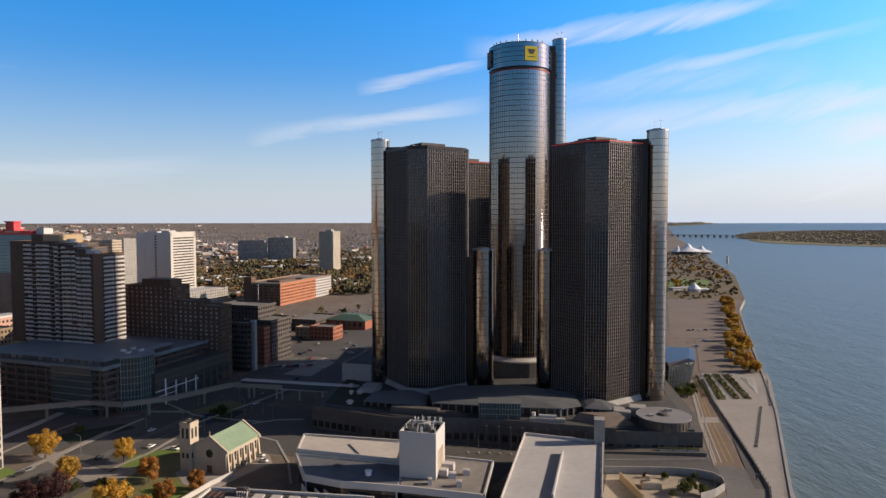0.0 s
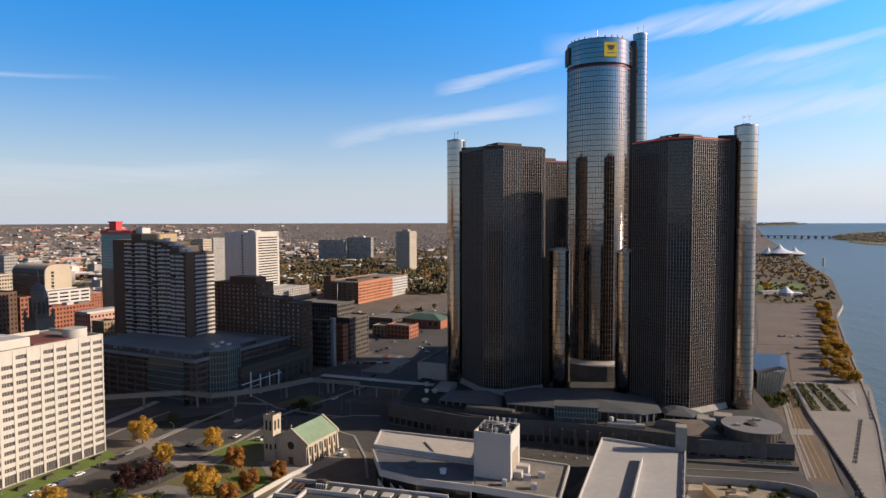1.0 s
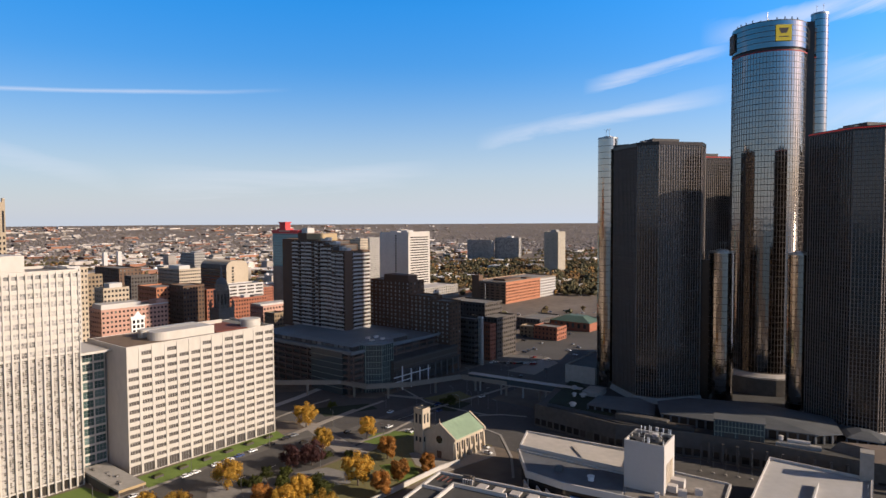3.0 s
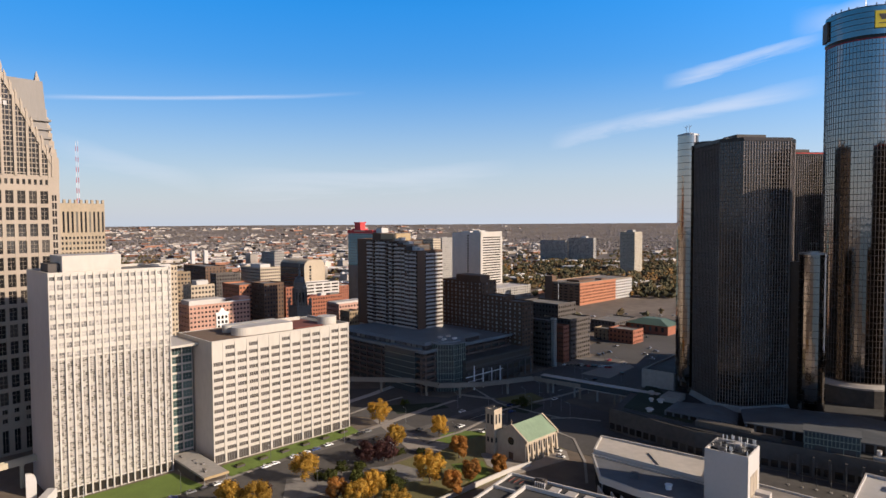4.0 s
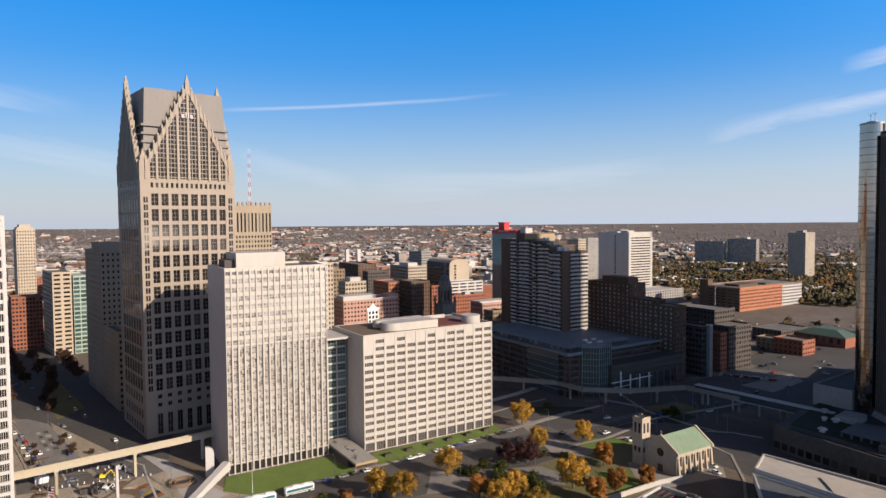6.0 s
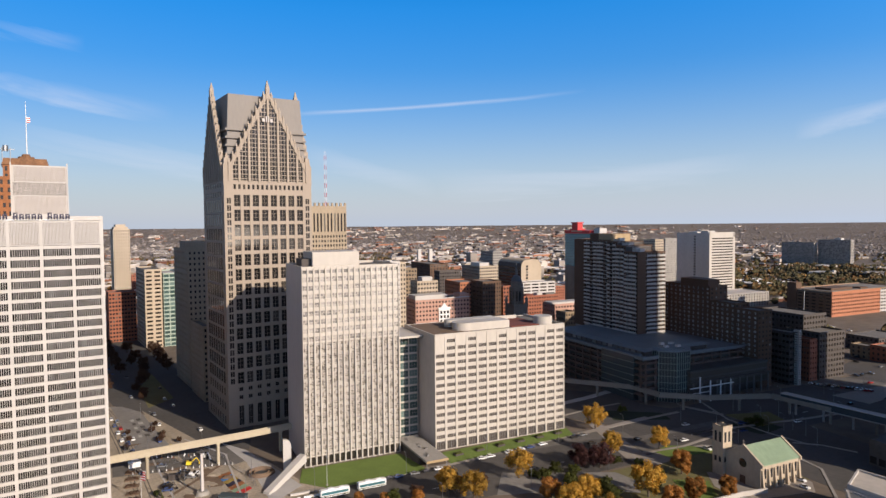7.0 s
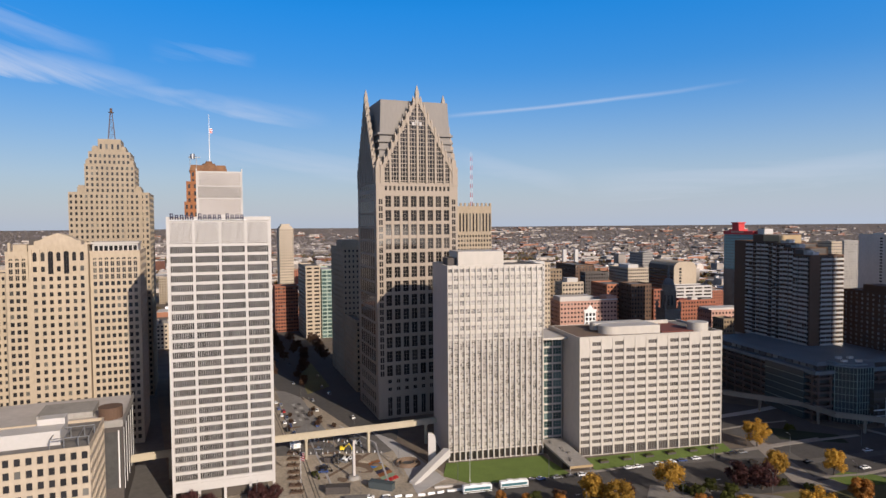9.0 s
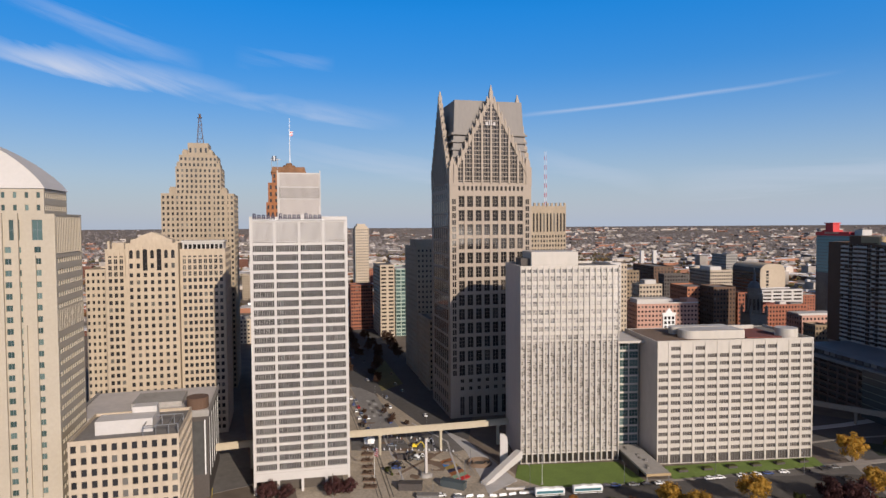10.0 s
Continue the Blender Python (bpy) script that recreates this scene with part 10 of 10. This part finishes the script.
    for k in range(16):
        t = k / 15
        solid("barrier_post", Geo().drum(0, 0, 0.1, 1.1, 0.22, 8, r2=0.12).drum(0, 0, 0.1, 0.25, 0.4, 8), M["white_paint"], "small site marker post", "marker post", "site markers", loc=pose(-304 + 20 * t + rng.uniform(-1, 1), 95 + 38 * t, 0.05))


def riverfront_bits():
    rng = random.Random(18)
    # planted beds with pale paths between, on the promenade
    for x0, x1, y0, x2, x3, y1 in ((190.6, 194.6, 458.5, 173.6, 178.6, 394.5), (196.8, 201.0, 458.5, 184.3, 187.6, 395.5), (203.8, 209.2, 458.5, 191.0, 194.6, 395.0)):
        solid("garden_bed", Geo().prism([(x2, y1), (x3, y1), (x1, y0), (x0, y0)], 0.1, 0.5), M["drygrass"], "long bed of dry ornamental grass on the promenade", "garden bed", "promenade beds")
        g = Geo()
        for _ in range(240):
            f, u = rng.random(), rng.random()
            clump(g, x2 + (x0 - x2) * f + (x3 - x2 + (x1 - x0 - x3 + x2) * f) * u, y1 + (y0 - y1) * f, 0.3, rng.uniform(0.5, 1.0), rng.uniform(0.6, 1.4), rng, 2)
        solid("bed_planting", g, M["leaf_green"], "low green plants in the promenade bed", kind="stuff")
    hedge = Geo()
    for k in range(160):
        p = Vector((182.5, 452)).lerp(Vector((168.5, 398)), rng.random())
        clump(hedge, p.x + rng.uniform(-1, 1), p.y, 0.1, 0.8, 1.8, rng, 2)
    solid("hedge", hedge, M["leaf_green"], "clipped dark hedge along the brick road", kind="stuff")
    for x0, x1 in ((188.4, 171.6), (195.6, 181.4), (202.2, 188.9)):
        sheet("garden_path", [(x1, 395), (x1 + 1.2, 395), (x0 + 1.2, 458), (x0, 458)], "concrete", "pale path between the promenade beds", 0.2, 0.15)
    # white lattice painted on the paving
    lat = Geo()
    a, b, c = Vector((213.5, 451)), Vector((223.5, 451)), Vector((205, 408))
    for k in range(5):
        for p, q in ((a.lerp(c, k / 5), b.lerp(c, k / 5)), (a.lerp(b, k / 4), c), (a.lerp(b, k / 5), b.lerp(c, 1 - k / 5) if k else c)):
            if (q - p).length > 0.5:
                n = Vector((-(q - p).y, (q - p).x)).normalized() * 0.28
                lat.prism([tuple(x) for x in (p - n, p + n, q + n, q - n)][::-1], 0.125, 0.14 + 0.002 * k)
    solid("paving_mark", lat, M["plank"], "white triangular lattice painted on the paving", "road marking", kind="structure")
    # brick road: pale tracks and painted lines
    left = [(115, 264), (126, 291), (144.5, 353), (174, 445)]
    right = [(129.5, 264), (139.4, 291), (155, 353), (181.6, 445)]

    def along(f, w, key, z, name, label, first=1, last=3):
        for i in range(first, last):
            p, q = Vector(left[i]).lerp(Vector(right[i]), f), Vector(left[i + 1]).lerp(Vector(right[i + 1]), f)
            solid(name, Geo().prism([(p.x - w, p.y), (p.x + w, p.y), (q.x + w, q.y), (q.x - w, q.y)], 0.15, z), M[key], label, "road marking", kind="structure")

    for f in (0.12, 0.3):
        along(f, 0.35, "concrete", 0.168, "track", "pale concrete wheel track in the brick road")
    for f in (0.5, 0.72):
        along(f, 0.22, "yellow_line", 0.17, "yellow_line", "worn yellow line on the brick road")
    along(0.03, 0.5, "paving", 0.172, "kerb", "pale kerb along the brick road", 0)
    sheet("crossing_band", [(143, 349), (154.5, 349), (157.5, 359), (146.0, 359)], "paving", "pale crossing band in the brick road", 0.19, 0.1)
    for k in range(11):
        x = 124.2 + k * 1.15
        solid("lane_mark", Geo().box(x, 284.6 - k * .25, 0.15, x + 0.7, 286.6 - k * .25, 0.18), M["plank"], "white crossing stripe on the brick road", "road marking", "crossing stripes", "structure")
    sheet("road_riverside", [(131.5, 262.2), (136.5, 262.2), (144.5, 291), (160.2, 350), (158.5, 350), (140, 291)], "asphalt", "dark curved lane with a guard rail", 0.226, 0.1)
    sheet("road_curve", [(104, 246), (131.5, 246), (136.5, 262), (139, 283), (128, 288), (118, 284), (122, 272), (118, 258)], "asphalt_old", "worn asphalt bend before the promenade", 0.2, 0.1)
    guard = thing("guard_rail", (0, 0, 0), 0, "dark low guard rail between road and promenade", "guard rail")
    line = [(130, 246), (137.5, 262), (145, 291), (159, 350), (168, 389), (184, 445)]
    for (x0, y0), (x1, y1) in zip(line, line[1:]):
        part("rail", Geo().prism([(x0 - .25, y0), (x0 + .25, y0), (x1 + .25, y1), (x1 - .25, y1)], 0.1, 1.0), M["dark_panel"], guard)
        n = int(math.hypot(x1 - x0, y1 - y0) // 4)
        for k in range(n):
            part("post", Geo().box(-.15, -.15, 0.1, .15, .15, 1.4), M["dark_metal"], guard, loc=pose(x0 + (x1 - x0) * k / n + .4, y0 + (y1 - y0) * k / n, 0))
    for a, b, n in (((227.6, 440), (200.6, 383), 9), ((191.9, 377), (157.5, 313), 12)):
        for k in range(n):
            p = Vector(a).lerp(Vector(b), k / (n - 1))
            solid("bench", Geo().box(-2.2, -0.45, 0.4, 2.2, 0.45, 0.62).box(-1.9, -0.35, 0.1, -1.5, 0.35, 0.4).box(1.5, -0.35, 0.1, 1.9, 0.35, 0.4), M["dark_panel"],
                  "long dark bench on the promenade", "bench", "promenade benches", loc=pose(p.x, p.y, 0.03, 0, 0, 63))
    solid("info_board", Geo().box(-0.9, -0.15, 0.8, 0.9, 0.15, 2.8).box(-0.7, -0.1, 0.1, -0.5, 0.1, 0.8).box(0.5, -0.1, 0.1, 0.7, 0.1, 0.8), M["blue_sign"], "blue and white information board on the promenade", "sign", loc=pose(137.5, 272, 0.02, 0, 0, 10))
    tent = thing("event_tent", (790, 2040, 0), 20, "white peaked event tent roof by the river", "tent")
    part("roof", Geo().drum(0, 0, 10, 22, 44, 16, r2=14).drum(0, 0, 22, 36, 14, 16, r2=1).drum(46, -10, 7, 16, 32, 16, r2=10).drum(46, -10, 16, 27, 10, 16, r2=1).drum(-34, 8, 8, 17, 22, 16, r2=7).drum(-34, 8, 17, 27, 7, 16, r2=1), M["fabric"], tent)
    part("posts", Geo().drum(0, 0, 0, 10, 40, 16).drum(46, -10, 0, 7, 28, 16).drum(-34, 8, 0, 8, 19, 16), M["dark_panel"], tent)
    t2 = thing("event_tent", (392, 985, 0), 20, "small white peaked marquee by the car park", "tent")
    part("roof", Geo().drum(0, 0, 5, 14, 11, 12, r2=0.4).drum(14, -5, 3, 5, 10, 4), M["fabric"], t2)
    part("posts", Geo().drum(0, 0, 0, 5, 10, 12), M["whiteroof"], t2)
    hut = thing("park_pavilion", (365, 1000, 0), 20, "long white market pavilion", "pavilion")
    part("body", Geo().box(0, 0, 0, 50, 9, 4), M["whiteroof"], hut)
    part("roof", Geo().box(-1, -1, 4, 51, 10, 4.6), M["white"], hut)
    lh = thing("harbour_light", (720, 1600, 0), 0, "small white harbour light tower", "lighthouse")
    part("tower", Geo().drum(0, 0, 0, 17, 3.0, 12, r2=2.0).drum(0, 0, 17, 20, 2.4, 12), M["white"], lh)


def stuff_on_streets():
    for k in range(6):
        p = Vector((-215.5, 217)).lerp(Vector((-200, 277)), k / 5)
        ob = thing("planter_box", (p.x, p.y, 0.2), 75, "low dark planter box on the lawn", "planter", "lawn planters")
        part("box", Geo().box(-2.2, -1.3, 0, 2.2, 1.3, 0.9), M["dark_panel"], ob)
        part("planting", Geo().prism([(-2, -1.1), (2, -1.1), (2, 1.1), (-2, 1.1)], 0.9, 1.4, top=[(-1.6, -.8), (1.7, -.7), (1.5, .8), (-1.7, .7)]), M["leaf_green"], ob)
    flagpole(-230.5, 151.1, 16, "tall white flagpole on the lawn")
    flagpole(-268, 86.9, 15, "flagpole with a striped flag", True)
    for k in range(7):
        flagpole(12 + k * 5.2, 304.5 - k * 0.6, 12, "slim grey flagpole before the podium", r=0.07, key="steel")
    proto = street_lamp_proto()
    spots = [town(s, q) for s in range(-20, 480, 42) for q in (263.5, 225)] + [town(s, 244) for s in range(280, 480, 50)]
    spots += [(-322, 108), (-304, 116), (-288, 124), (-272, 106), (-258, 96), (-248, 122), (-310, 130), (-262, 132), (-292, 98), (-345, 118), (-365, 124), (-386, 126)]
    spots += [(128 + k * 11.5, 300 + k * 33) for k in range(8)] + [(-300 - 30 * k, 95 + 5 * k) for k in range(8)] + [(-130, 372), (-116, 366), (-105, 365), (-96, 352), (-120, 355)]
    for x, y in spots:
        copy_thing(proto, pose(x, y, 0, 0, 0, 160))
    drop(proto)
    for s in range(0, 480, 16):
        if s % 3:
            solid("lane_mark", Geo().box(-2.5, -0.12, 0, 2.5, 0.12, 0.02), M["white_paint"], "white lane marking on the avenue", "road marking", "lane markings", "structure", loc=pose(*town(s, 243), 0.065, 0, 0, 71.5))
    for k in range(8):
        solid("lane_mark", Geo().box(-0.25, -5, 0, 0.25, 5, 0.02), M["white_paint"], "white painted crossing stripe", "road marking", "crossing stripes", "structure", loc=pose(*town(266 + k * 1.2, 244), 0.085, 0, 0, 71.5 + 90))
    for x in range(4):
        solid("yellow_line", Geo().box(-12, -0.12, 0, 12, 0.12, 0.02), M["yellow"], "yellow centre line of the street", "road marking", "", "structure", loc=pose(-290 - x * 26, 20 + x * 2.2, 0.15, 0, 0, 175))
    # ramp road round the service yard
    ramp = thing("ramp_road", (0, 0, 0), 0, "curved concrete ramp road with a pale parapet", "ramp")
    rim = [(72, 279), (88, 278.5), (104, 277.5), (112, 275.5), (117.5, 272), (119.5, 267), (118, 261), (112, 255.5), (104, 251)]
    part("roadway", Geo().prism([*rim[:6], (122, 276), (124, 292), (76, 296.9), (72, 297.5)], 0, 2.4), M["asphalt"], ramp)
    for (x0, y0), (x1, y1) in zip(rim, rim[1:]):
        part("parapet", Geo().prism([(x0, y0 - .3), (x1, y1 - .3), (x1 + .5, y1 + .3), (x0 + .5, y0 + .3)], 0, 3.4), M["concrete"], ramp)
    part("kerb", Geo().box(74, 288.4, 2.4, 121, 289.0, 2.75), M["paving"], ramp)
    sheet("service_yard", [(73, 278), (104, 276.5), (115, 270), (115, 262), (100, 238), (60, 238)], "dirt", "sandy service yard beside the parking deck", 0.2)
    solid("yard_wall", Geo().box(0, 0, 0.2, 0.7, 22, 3.4), M["tan_metal"], "tan wall beside the parking deck", "wall", loc=pose(80, 250, 0, 0, 0, 8))
    solid("yard_block", Geo().box(0, 0, 0.2, 8, 5, 2.6).box(0.4, 0.4, 2.6, 7.6, 4.6, 2.9).box(2, 2, 2.9, 3.5, 4, 5.0), M["limestone"], "low tan brick enclosure in the service yard", "enclosure", loc=pose(84, 262, 0, 0, 0, -5))
    # footbridge over the avenue
    ob = thing("footbridge", (0, 0, 0), 0, "enclosed grey footbridge over the avenue", "footbridge")
    a, b = Vector((-128.6, 403.3)), Vector((-52, 386))
    d = (b - a).normalized()
    n = Vector((-d.y, d.x)) * 2.2
    part("tube", Geo().prism([tuple(p) for p in (a - n, b - n, b + n, a + n)], 7.5, 11), M["atrium"], ob)
    part("floor", Geo().prism([tuple(p) for p in (a - n * 1.1, b - n * 1.1, b + n * 1.1, a + n * 1.1)], 6.9, 7.498), M["concrete"], ob)
    part("roof", Geo().prism([tuple(p) for p in (a - n * 1.1, b - n * 1.1, b + n * 1.1, a + n * 1.1)], 11.002, 11.5), M["whiteroof"], ob)
    for k in range(5):
        p = a.lerp(b, (k + .5) / 5)
        part("pier", Geo().box(p.x - .5, p.y - .5, 0, p.x + .5, p.y + .5, 6.898), M["concrete"], ob)


pylon()
white_slab()
leaning_slab()
building_site()
riverfront_bits()
stuff_on_streets()
